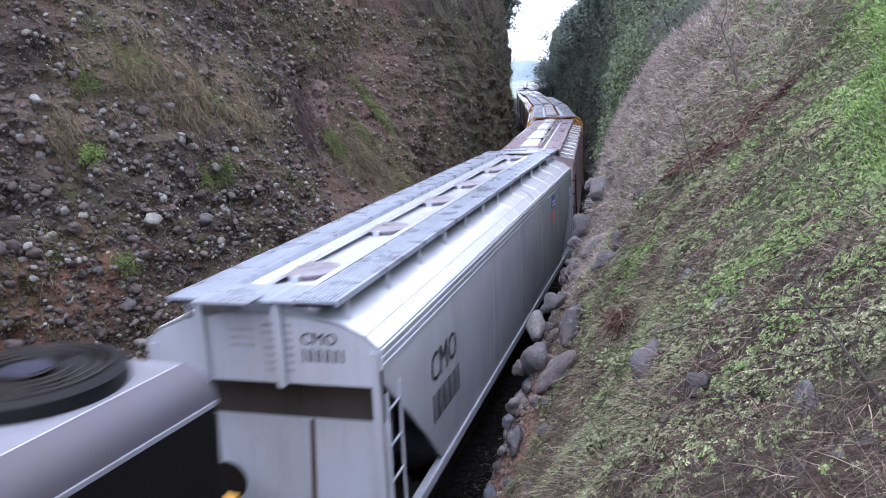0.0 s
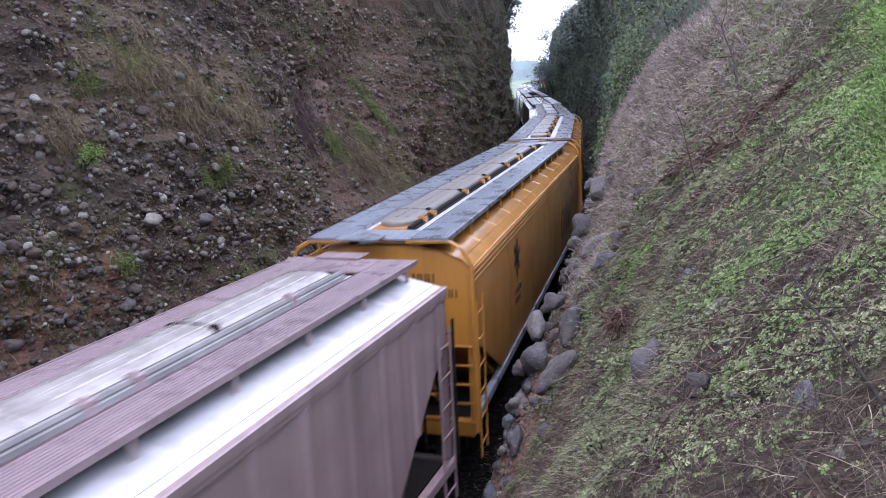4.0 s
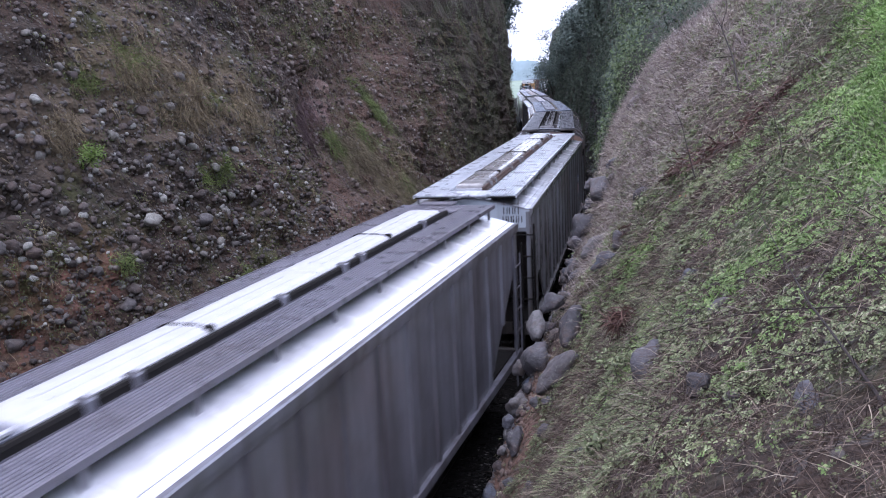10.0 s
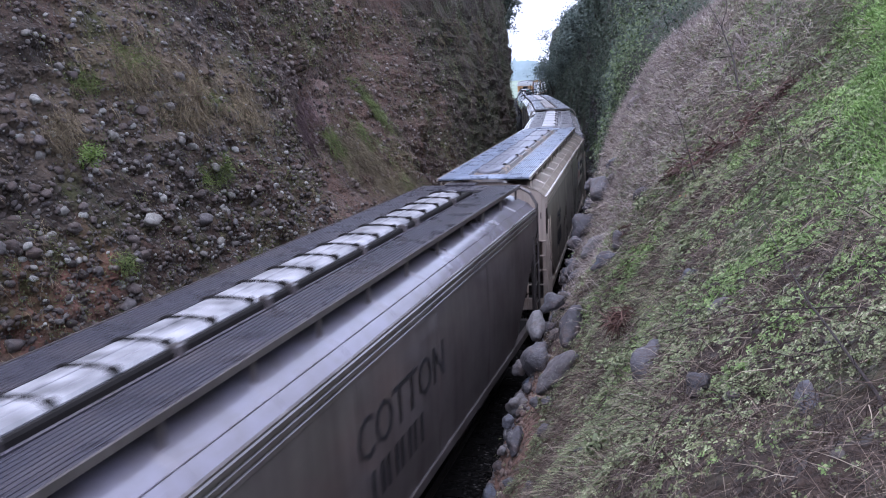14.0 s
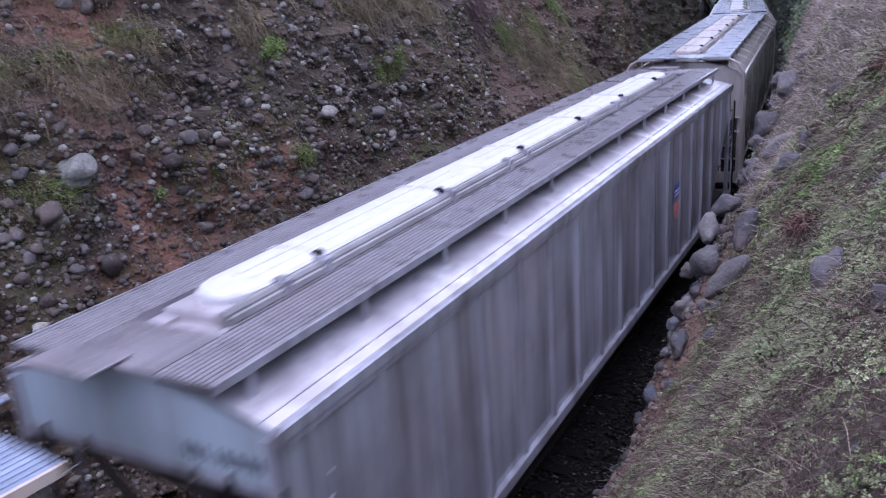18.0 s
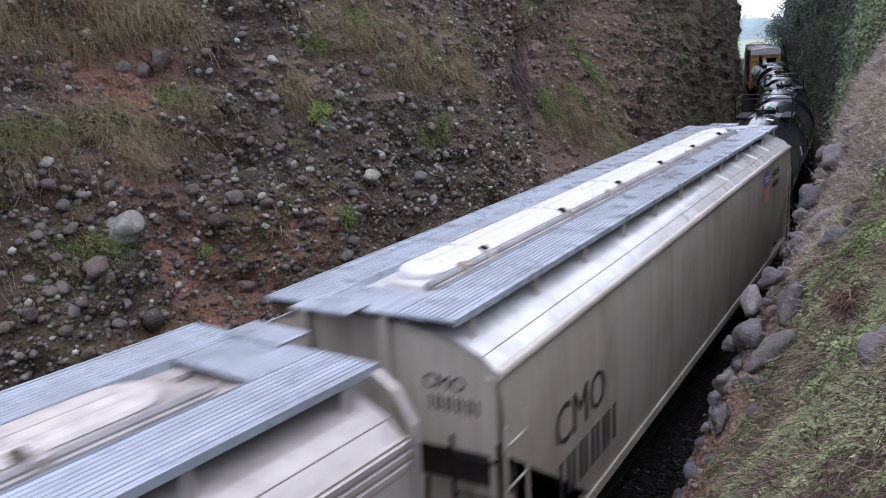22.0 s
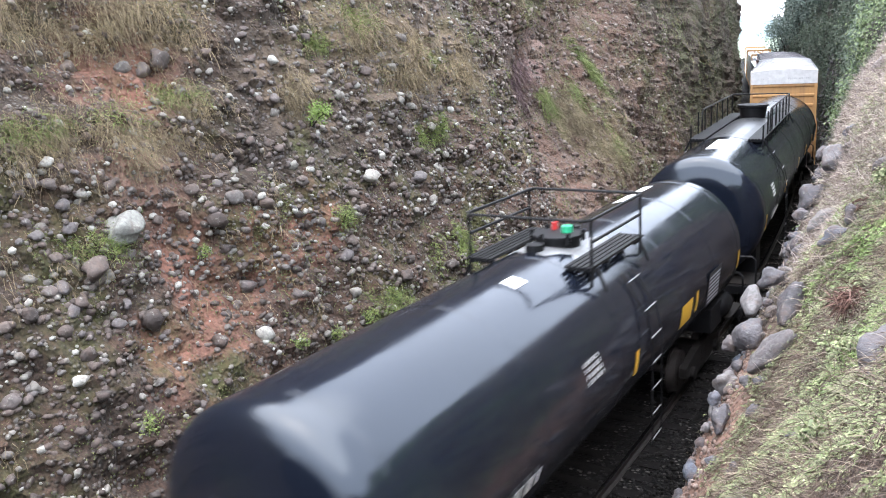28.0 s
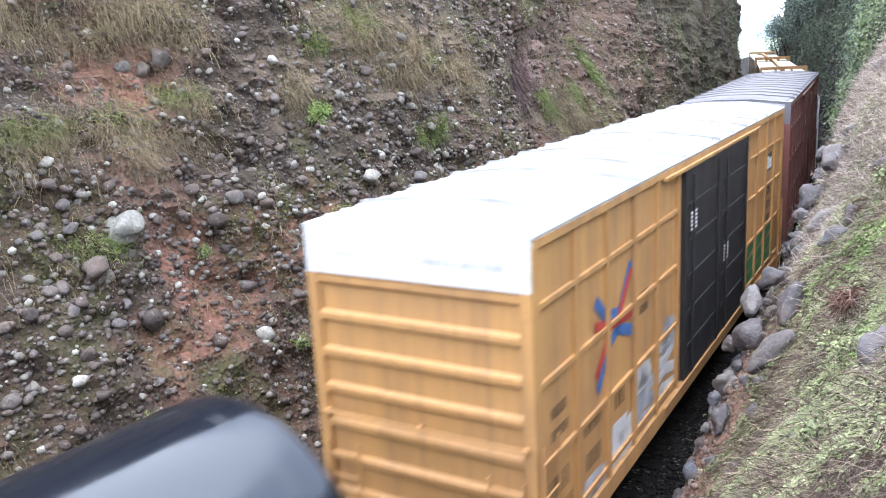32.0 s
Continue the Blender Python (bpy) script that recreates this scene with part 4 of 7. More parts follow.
def tank(label, L, body, r=1.45, zc=2.45, long=False):
    car = thing("tank_car", None, None, label, "tank car", "tank cars of the train")
    h = L / 2
    n = 56
    prof = [(0.02, 0.0), (0.36, 0.016), (0.66, 0.052), (0.83, 0.095), (0.925, 0.15), (0.972, 0.215), (0.993, 0.29), (1.0, 0.38)]
    ys = [(-h + d, q * r) for q, d in prof] + [(y, r) for y in np.linspace(-h + 1.2, h - 1.2, 9)] + [(h - d, q * r) for q, d in prof[::-1]]
    rings = [[(-rr * math.sin(2 * math.pi * k / n), y, zc + rr * math.cos(2 * math.pi * k / n)) for k in range(n)] for y, rr in ys]
    part("shell", G().loft(rings[::-1]), body, car, smooth=True)
    for y in ([-h + 0.62, -h * 0.5, -h * 0.12, h * 0.3, h * 0.62, h - 0.62]):
        g = G()
        g.loft([[(-q * math.sin(2 * math.pi * k / n), y + dy, zc + q * math.cos(2 * math.pi * k / n)) for k in range(n)] for dy, q in ((.03, r - .004), (.008, r + .006), (-.008, r + .006), (-.03, r - .004))], cap=False)
        part("weld_ring", g, body, car, smooth=True)
    zt = zc + r
    # top platform
    pl = 8.3 if long else 2.25
    pc = -2.1 if long else 0.22
    for sx in (-1, 1):
        g = G()
        x0 = sx * 0.80
        for i in range(5):
            x = x0 + (i - 2) * 0.085
            g.box(x - 0.033, x + 0.033, pc - pl / 2, pc + pl / 2, zt - 0.09, zt - 0.05)
        for y in np.arange(pc - pl / 2 + 0.1, pc + pl / 2, 0.6):
            g.box(x0 - 0.21, x0 + 0.21, y - 0.03, y + 0.03, zt - 0.14, zt - 0.089)
        part("walkway", g, BLACK, car, "black steel grating walkway")
        k = 8 if long else 2
        for i in range(k):
            y = pc - pl / 2 + 0.08 + i * (pl - 0.16) / (k - 1)
            g = G()
            g.tube([(sx * 0.98, y, zt - 0.35), (sx * 0.98, y, zt + (0.62 if i or not long else 0.32))], 0.024, 6)
            part("rail_post", g, BLACK, car)
        g = G()
        for zz in ((0.62,) if long else (0.62, 0.30)):
            if long:
                g.tube([(sx * 0.98, pc - pl / 2 + 1.9, zt - 0.3), (sx * 0.98, pc - pl / 2 + 1.9, zt + 0.46), (sx * 0.98, pc - pl / 2 + 2.02, zt + zz), (sx * 0.98, pc + pl / 2 - 0.08, zt + zz)], 0.024, 6)
            else:
                g.tube([(sx * 0.98, pc - pl / 2 + 0.08, zt + zz), (sx * 0.98, pc + pl / 2 - 0.08, zt + zz)], 0.024, 6)
        part("handrail", g, BLACK, car)
        for y in (pc - pl / 2 + 0.2, pc + pl / 2 - 0.2):
            g = G()
            g.tube([(sx * 0.62, y, zt - 0.12), (sx * 1.02, y, zt - 0.12), (sx * 1.16, y, zt - 0.42)], 0.03, 5)
            part("walkway_bracket", g, BLACK, car)
    for d in ((1,) if long else (-1, 1)):
        g = G()
        y = pc + d * (pl / 2 - 0.08)
        g.tube([(-0.98, y, zt + 0.62), (-0.9, y + d * 0.12, zt + 0.62), (0.9 if not (long and d > 0) else 0.2, y + d * 0.12, zt + 0.62), (0.98, y, zt + 0.62)], 0.024, 6)
        part("end_rail", g, BLACK, car)
    if long:
        g = G()
        g.loft([[(q * math.cos(2 * math.pi * k / 28), pc + 2.0 + q * math.sin(2 * math.pi * k / 28), z) for k in range(28)] for q, z in ((.40, zt - .05), (.42, zt + .08), (.46, zt + .34), (.52, zt + .36), (.52, zt + .42), (.10, zt + .44))])
        part("valve_housing", g, BLACK, car, "round black protective housing", smooth=True)
    else:
        g = G()
        g.disc((0, pc, zt - 0.1), (0, 0, 1), 0.36, 0.2, 26)
        g.disc((0, pc, zt + 0.10), (0, 0, 1), 0.40, 0.05, 26)
        mw = part("manway", g, BLACK, car, "round black manway cover", smooth=True)
        for k in range(6):
            b = G()
            t = k * math.pi / 3 + 0.3
            b.disc((0.40 * math.cos(t), pc + 0.40 * math.sin(t), zt + 0.04), (0, 0, 1), 0.035, 0.17, 6)
            part("bolt", b, BLACK, mw)
        g = G()
        g.disc((0.12, pc + 0.1, zt + 0.15), (0, 0, 1), 0.09, 0.10, 10)
        part("valve", g, TEAL, mw, "green valve cap", smooth=True)
        g = G()
        g.disc((-0.14, pc + 0.22, zt + 0.15), (0, 0, 1), 0.05, 0.12, 8)
        part("valve", g, REDM, mw, "small red valve", smooth=True)
        for y in (-0.62, 0.78):
            g = G()
            g.disc((-0.1, pc + y, zt - 0.06), (0, 0, 1), 0.14, 0.16, 14)
            part("fitting", g, BLACK, car, smooth=True)
    # ladder rungs on each flank
    for sx in (-1, 1):
        yl = pc - 0.1 if not long else -5.8
        for i in range(7):
            zz = zt - 0.50 - i * 0.42
            x = sx * (math.sqrt(max(0.0, r * r - (zz - zc) ** 2)) + 0.10) if zz > zc else sx * (r + 0.10)
            g = G()
            g.tube([(x, yl, zz), (x, yl + 0.46, zz)], 0.011, 5)
            part("rung", g, RUNG, car)
        for yy in (yl, yl + 0.46):
            g = G()
            g.tube([(sx * (math.sqrt(max(0.0, r * r - (zt - 0.4 - zc) ** 2)) + 0.08), yy, zt - 0.4), (sx * (r + 0.02), yy, zc + 0.45), (sx * (r + 0.11), yy, zc), (sx * (r + 0.11), yy, zt - 3.1)], 0.013, 5)
            part("ladder_stile", g, BLACK, car)
    for d in (-1, 1):
        y = d * h
        g = G()
        g.box(-1.45, 1.45, *sorted((y + d * 0.25, y - d * 0.15)), 0.86, 1.06)
        part("end_sill", g, BLACK, car)
        g = G()
        g.box(-0.30, 0.30, *sorted((y + d * 0.2, y - d * 2.4)), 0.72, 1.12)
        part("stub_sill", g, BLACK, car)
        g = G()
        g.box(-1.4, 1.4, *sorted((y + d * 0.18, y - d * 0.9)), 1.06, 1.10)
        part("end_platform", g, UNDER, car)
        g = G()
        g.tube([(-1.40, y + d * 0.22, 1.05), (-1.40, y + d * 0.22, 1.70), (-1.32, y + d * 0.22, 1.78), (1.32, y + d * 0.22, 1.78), (1.40, y + d * 0.22, 1.70), (1.40, y + d * 0.22, 1.05)], 0.026, 6)
        part("handrail", g, BLACK, car)
        for sx in (-1, 1):
            g = G()
            g.box(*sorted((sx * 0.75, sx * 1.25)), y - d * 1.5 - 0.45, y - d * 1.5 + 0.45, 1.05, zc - 0.9)
            part("saddle", g, BLACK, car)
            g = G()
            g.tube([(sx * 1.45, y + d * 0.1, 0.95), (sx * 1.45, y + d * 0.1, 0.45), (sx * 1.45, y - d * 0.3, 0.45), (sx * 1.45, y - d * 0.3, 0.95)], 0.02, 5)
            part("step", g, BLACK, car)
        coupler(car, y + d * 0.2, d)
        truck(car, d * (h - 1.7))
    g = G()
    g.loft([[(1.12 + q * math.cos(2 * math.pi * k / 16), h - 0.75 + y, 1.32 + q * math.sin(2 * math.pi * k / 16)) for k in range(16)] for q, y in ((.02, .42), (.16, .38), (.24, .26), (.25, .2), (.25, -.2), (.24, -.26), (.16, -.38), (.02, -.42))])
    part("air_reservoir", g, BLACK, car, "round black air reservoir", smooth=True)
    # reflector strips along the flank
    ref = [-h + 0.95, -0.25, 3.03, h - 0.5] if not long else [-h + 0.8, -h + 6.2, 0.5, 4.0, h - 3.0, h - 0.8]
    for y in ref:
        for sx in (-1, 1):
            g = G()
            a0, a1 = radians(89), radians(104)
            g.v = [(sx * (r + q) * math.sin(a), y + dy, zc + (r + q) * math.cos(a)) for a in np.linspace(a0, a1, 5) for dy, q in ((-.05, .004), (-.05, .009), (.05, .009), (.05, .004))]
            g.f = [(i * 4 + j, i * 4 + j + 1, i * 4 + j + 5, i * 4 + j + 4) for i in range(4) for j in range(3)]
            part("reflector", g, YELLOW, car, "yellow reflective strip")
    # writing on the leading head and the right flank
    bars(car, blocks(4, 0.11, 0.15, x0=-0.42, y0=0.0) + blocks(6, 0.085, 0.13, x0=0.05, y0=0.0), PALE, end_plane(-0.20, -h - 0.014, zc + 0.30), "marking", "white stencilled writing")
    bars(car, blocks(5, 0.075, 0.05, x0=-0.3, y0=-0.12) + blocks(4, 0.09, 0.05, x0=-0.3, y0=-0.22) + blocks(6, 0.08, 0.05, x0=-0.1, y0=-0.32), PALE, end_plane(-0.20, -h - 0.014, zc + 0.25), "marking", "small white stencilled writing")
    y = -h + 4.6 if not long else -h + 2.4
    for k in range(4):
        bars(car, blocks(4, 0.13, 0.055), PALE, shell_plane(zc, r, y + 0.02 * k, 73 + 3.4 * k), "marking", "small white stencilled writing")
    y = -h + 2.0 if not long else -h + 2.6
    bars(car, blocks(4, 0.30, 0.22, x0=0.0), PALE, shell_plane(zc, r, y, 108), "marking", "white stencilled writing on the flank")
    g = G()
    sheetm = shell_plane(zc, r, h - 3.0 if not long else h - 1.6, 96)
    ob = bars(car, [(0, 0.9, -0.35, 0.3)], BLACK, sheetm, "data_panel", "black data panel with white lines")
    for k in range(7):
        bars(ob, [(0.05, 0.85, -0.30 + k * 0.08, -0.27 + k * 0.08)], FAINT, shell_plane(zc, r + 0.006, h - 3.0 if not long else h - 1.6, 96), "marking")
    return car


def boxcar(label, L, body, roofmat, doormat, capmat, W=1.49, H=5.0, plug=True):
    """A boxcar: ribbed ends with a painted top band, panelled sides, sliding doors, corrugated roof."""
    car = thing("boxcar", None, None, label, "boxcar", "boxcars of the train")
    h = L / 2
    z0, zb, zr = 0.95, H - 0.60, H
    for sx in (-1, 1):
        g = G()
        x0, x1 = sorted((sx * (W - 0.10), sx * (W - 0.04)))
        g.box(x0, x1, -h, h, z0, zr - 0.02)
        part("side_sheet", g, body, car)
        nside = [-h + 0.09, -h + 1.25, -h + 2.35, -h + 3.45, -h + 4.55, -h + 5.7]
        posts = nside + [h - 0.09, h - 1.2, h - 2.3, h - 3.4, h - 4.45]
        for i, y in enumerate(posts):
            g = G()
            w = 0.09 if i in (0, 6) else 0.055
            x0, x1 = sorted((sx * (W - 0.045), sx * (W + 0.015)))
            g.slab(x0, x1, y - w, y + w, z0, zr - 0.1, 0.006)
            part("side_post", g, body, car)
        for z in (1.28, 2.28, 3.28, 4.2):
            for ya, yb in ((-h + 0.2, -h + 5.65), (h - 4.4, h - 0.2)):
                g = G()
                x0, x1 = sorted((sx * (W - 0.05), sx * (W + 0.005)))
                g.box(x0, x1, ya, yb, z - 0.03, z + 0.03)
                part("side_rail", g, body, car)
        g = G()
        x0, x1 = sorted((sx * (W - 0.05), sx * (W + 0.018)))
        g.slab(x0, x1, -h + 0.04, h - 0.04, zr - 0.15, zr - 0.035, 0.01)
        part("top_chord", g, body, car)
        g = G()
        x0, x1 = sorted((sx * (W - 0.05), sx * (W + 0.02)))
        g.slab(x0, x1, -h, h, z0 - 0.12, z0 + 0.16, 0.01)
        part("side_sill", g, body, car)
        # door pair
        ya, yb = -h + 6.0, h - 4.75
        ym = (ya + yb) / 2
        for a, b in ((ya, ym - 0.01), (ym + 0.01, yb)):
            g = G()
            x0, x1 = sorted((sx * (W - 0.05), sx * (W + 0.045)))
            g.slab(x0, x1, a, b, z0 + 0.18, zr - 0.18, 0.01)
            dr = part("door", g, doormat, car, "black sliding door" if plug else "")
            for z in np.arange(1.7, 4.6, 0.62):
                g = G()
                x0, x1 = sorted((sx * (W + 0.04), sx * (W + 0.066)))
                g.box(x0, x1, a + 0.15, b - 0.15, z - 0.05, z + 0.05)
                part("door_rib", g, doormat, dr)
            for yy in (a + 0.35, b - 0.35):
                g = G()
                g.tube([(sx * (W + 0.09), yy, z0 + 0.25), (sx * (W + 0.09), yy, zr - 0.3)], 0.022, 5)
                part("lock_rod", g, doormat, dr)
            if sx > 0:
                bars(dr, [(0.1, 0.5, k * 0.07, k * 0.07 + 0.035) for k in range(5)], PALE, side_plane(W + 0.07, a + 0.12, 3.75 if a == ya else 2.6), "marking", "small white stencilled writing")
        for z in (z0 + 0.15, zr - 0.16):
            g = G()
            x0, x1 = sorted((sx * W, sx * (W + 0.07)))
            g.box(x0, x1, ya - 1.2, yb + 1.2 if yb + 1.2 < h else h, z - 0.025, z + 0.025)
            part("door_track", g, body, car)
    for d in (-1, 1):
        y = d * h
        g = G()
        g.box(-W + 0.04, W - 0.04, *sorted((y - d * 0.10, y - d * 0.04)), z0, zb)
        part("end_panel", g, body, car)
        k = 7
        for i in range(k + 1):
            z = zb - 0.07 - i * (zb - z0 - 0.12) / k
            g = G()
            pr = [(y - d * 0.045, z - 0.10), (y + d * 0.02, z - 0.045), (y + d * 0.02, z + 0.03), (y - d * 0.045, z + 0.075)]
            g.add([(x, p, q) for x in (-W + 0.10, W - 0.10) for p, q in pr],
                  [(0, 1, 5, 4), (1, 2, 6, 5), (2, 3, 7, 6), (3, 0, 4, 7), (0, 3, 2, 1), (4, 5, 6, 7)])
            part("end_rib", g, body, car)
        for sx in (-1, 1):
            g = G()
            x0, x1 = sorted((sx * (W - 0.13), sx * (W + 0.012)))
            g.box(x0, x1, *sorted((y + d * 0.03, y - d * 0.10)), z0 - 0.05, zb)
            part("corner_post", g, body, car)
            ladder(car, ((sx * (W + 0.05), y - d * 0.06, 0.5), (sx * (W + 0.05), y - d * 0.06, 2.6)), ((sx * (W + 0.05), y - d * 0.52, 0.5), (sx * (W + 0.05), y - d * 0.52, 2.6)), body, 5, 0.015)
            ladder(car, ((sx * 0.92, y + d * 0.07, 0.95), (sx * 0.92, y + d * 0.07, 2.2)), ((sx * 1.36, y + d * 0.07, 0.95), (sx * 1.36, y + d * 0.07, 2.2)), body, 4, 0.015)
        g = G()
        g.extr([(-W - .005, zb), (W + .005, zb), (W + .005, zr), (0.5, zr + 0.10), (-0.5, zr + 0.10), (-W - .005, zr)], *sorted((y + d * 0.035, y - d * 0.10)))
        cp = part("end_band", g, capmat, car, "white band across the end's top")
        if d < 0:
            bars(cp, blocks(4, 0.10, 0.07, x0=0.2) + blocks(6, 0.085, 0.07, x0=0.68) + blocks(9, 0.1, 0.03, x0=-1.2, y0=0.03), FAINT, end_plane(0, y - 0.037, zb + 0.22), "marking", "faint dark stencilled writing")
        g = G()
        g.tube([(-W + 0.1, y + d * 0.10, 2.62), (0.2, y + d * 0.10, 2.62), (W - 0.05, y + d * 0.10, 2.62)], 0.02, 5)
        for x in (-W + 0.15, 0.0, W - 0.1):
            g.box(x - 0.03, x + 0.03, *sorted((y, y + d * 0.10)), 2.59, 2.63)
        part("cross_bar", g, body, car)
        g = G()
        g.box(-1.35, 0.1, *sorted((y, y + d * 0.30)), 0.98, 1.02)
        part("brake_step", g, UNDER, car)
        coupler(car, y, d)
        truck(car, d * (h - 1.9))
    n = 13
    for i in range(n):
        ya = -h + 0.02 + i * (L - 0.04) / n
        yb = ya + (L - 0.04) / n - 0.03
        g = G()
        ov = [(W + .02, zr), (0.5, zr + 0.10), (-0.5, zr + 0.10), (-W - .02, zr)]
        g.extr(ov + [(x, z - 0.03) for x, z in ov[::-1]], ya, yb)
        for yy in (ya + 0.28, ya + 0.62, ya + 0.95):
            g.add([(x * 0.93, yy + dy, z + dz) for x, z in ov for dy, dz in ((-.06, .001), (0, .055), (.06, .001))],
                  [(a * 3 + j, a * 3 + j + 1, a * 3 + j + 4, a * 3 + j + 3) for a in range(3) for j in (0, 1)])
        part("roof_panel", g, roofmat, car)
        g = G()
        ov2 = [(x, z + 0.06) for x, z in ov]
        g.extr(ov2 + [(x, z - 0.06) for x, z in ov[::-1]], yb, yb + 0.03)
        part("roof_seam", g, roofmat, car)
    g = G()
    g.box(-0.3, 0.3, -h, h, 0.7, 0.96)
    part("centre_sill", g, UNDER, car)
    g = G()
    g.box(-W + 0.1, W - 0.1, -h + .05, h - .05, 0.93, 0.99)
    part("floor", g, UNDER, car)
    return car


def centerbeam(label, L, body, load):
    """A flatcar with yellow bulkheads and a centre beam, stacked with wrapped lumber."""
    car = thing("bulkhead_flatcar", None, None, label, "flatcar", "flatcars of the train")
    h = L / 2
    g = G()
    g.slab(-1.45, 1.45, -h, h, 0.85, 1.15, 0.02)
    part("deck", g, body, car)
    for d in (-1, 1):
        y = d * (h - 0.12)
        for x in (-1.4, -0.5, 0.5, 1.4):
            g = G()
            g.box(x - 0.07, x + 0.07, y - 0.1, y + 0.1, 1.15, 4.55)
            part("bulkhead_post", g, body, car)
        for z in (1.6, 2.5, 3.4, 4.45):
            g = G()
            g.box(-1.45, 1.45, y - 0.06, y + 0.06, z - 0.10, z + 0.10)
            part("bulkhead_rail", g, body, car)
        truck(car, d * (h - 2))
        coupler(car, d * h, d)
    g = G()
    g.box(-0.1, 0.1, -h + .3, h - .3, 1.15, 4.4)
    part("centre_beam", g, body, car)
    for i in range(5):
        for sx in (-1, 1):
            for k in range(4):
                y = -h + 0.6 + i * (L - 1.2) / 5
                g = G()
                x0, x1 = sorted((sx * 0.12, sx * 1.38))
                g.slab(x0, x1, y, y + (L - 1.2) / 5 - 0.1, 1.17 + k * 0.76, 1.90 + k * 0.76, 0.02)
                part("lumber_pack", g, load, car, "white-wrapped lumber pack")
    return car


def locomotive(label, L):
    car = thing("locomotive", None, None, label, "locomotive")
    h = L / 2
    hood = [(1.18, 1.6), (1.18, 4.24), (1.14, 4.38), (1.06, 4.48), (0.96, 4.54), (0.85, 4.58), (-0.85, 4.58), (-0.96, 4.54), (-1.06, 4.48), (-1.14, 4.38), (-1.18, 4.24), (-1.18, 1.6)]
    part("hood", G().extr(hood, -h + 4.4, h - 0.9), LGREY, car, "grey rounded hood")
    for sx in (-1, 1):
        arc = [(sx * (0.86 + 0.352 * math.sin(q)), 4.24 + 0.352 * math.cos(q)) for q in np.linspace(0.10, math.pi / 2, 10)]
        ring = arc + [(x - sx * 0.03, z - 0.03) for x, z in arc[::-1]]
        part("roof_shoulder", G().extr(ring if sx < 0 else ring[::-1], -h + 4.38, h - 0.88), LSHADE, car, "rounded roof shoulder, grey with shade put into its colour", smooth=True)
    for sx in (-1, 1):
        g = G()
        x0, x1 = sorted((sx * 1.19, sx * 1.225))
        g.box(x0, x1, h - 6.5, h - 0.95, 2.6, 4.24)
        part("radiator_grille", g, BLACK, car, "black radiator grille")
        g = G()
        g.box(*sorted((sx * 1.19, sx * 1.232)), h - 6.6, h - 0.92, 4.24, 4.28)
        part("trim_strip", g, LGREY, car)
        g = G()
        g.box(*sorted((sx * 1.195, sx * 1.215)), -h + 4.4, h - 0.9, 1.6, 2.7)
        part("hood_door_row", g, LYEL, car, "yellow hood side doors")
        g = G()
        g.box(*sorted((sx * 1.25, sx * 1.55)), -h + .6, h - .3, 1.38, 1.5)
        part("walkway", g, BLACK, car)
        for i in range(9):
            y = -h + 2 + i * (L - 3) / 8
            g = G()
            g.tube([(sx * 1.53, y, 1.5), (sx * 1.53, y, 2.5)], 0.02, 5)
            part("rail_post", g, LGREY, car)
        g = G()
        g.tube([(sx * 1.53, -h + 2, 2.5), (sx * 1.53, h - 1, 2.5)], 0.02, 5)
        part("handrail", g, LGREY, car)
    for y in (h - 1.75, h - 3.75):
        g = G()
        g.loft([[(q * math.cos(2 * math.pi * k / 32), y + q * math.sin(2 * math.pi * k / 32), z) for k in range(32)] for q, z in ((.80, 4.55), (.80, 4.70), (.75, 4.74), (.66, 4.74), (.62, 4.66), (.60, 4.60), (.34, 4.62), (.32, 4.70), (.05, 4.72))])
        fan = part("fan", g, BLACK, car, "round black roof fan", smooth=True)
        for k in range(10):
            t = k * math.pi / 5
            b = G()
            b.add([(0.29 * math.cos(t), y + 0.29 * math.sin(t), 4.64), (0.62 * math.cos(t), y + 0.62 * math.sin(t), 4.63), (0.62 * math.cos(t + .3), y + 0.62 * math.sin(t + .3), 4.69), (0.33 * math.cos(t + .4), y + 0.33 * math.sin(t + .4), 4.69)], [(0, 1, 2, 3)])
            part("fan_blade", b, BLACK, fan)
        for q in (0.22, 0.36, 0.48, 0.58, 0.68):
            b = G()
            b.tube([(q * math.cos(2 * math.pi * k / 28), y + q * math.sin(2 * math.pi * k / 28), 4.755) for k in range(29)], 0.009, 5)
            part("guard_ring", b, WHEEL, fan)
        b = G()
        b.disc((0, y, 4.74), (0, 0, 1), 0.2, 0.03, 20)
        part("fan_hub", b, HUB, fan, "dark blue fan hub")
    g = G()
    g.box(-1.2, 1.1, h - 0.92, h - 0.60, 1.6, 3.2)
    part("rear_step", g, LYEL, car, "yellow rear end")
    g = G()
    g.disc((1.0, h - 0.6, 2.7), (0, 1, 0), 0.09, 0.08, 12)
    part("marker_light", g, REDM, car, "red marker light")
    part("cab", G().extr([(1.5, 1.5), (1.5, 4.0), (1.2, 4.5), (-1.2, 4.5), (-1.5, 4.0), (-1.5, 1.5)], -h + 1.6, -h + 4.4), LYEL, car, "yellow cab")
    part("nose", G().extr([(1.1, 1.5), (1.1, 2.9), (-1.1, 2.9), (-1.1, 1.5)], -h + .3, -h + 1.6), LYEL, car)
    g = G()
    g.slab(-1.5, 1.5, -h, h, 1.0, 1.4, 0.03)
    part("frame", g, UNDER, car)
    g = G()
    g.slab(-1.3, 1.3, -2.5, 2.5, 0.3, 1.0, 0.1)
    part("fuel_tank", g, BLACK, car)
    for d in (-1, 1):
        truck(car, d * (h - 4))
        coupler(car, d * h, d)
    return car


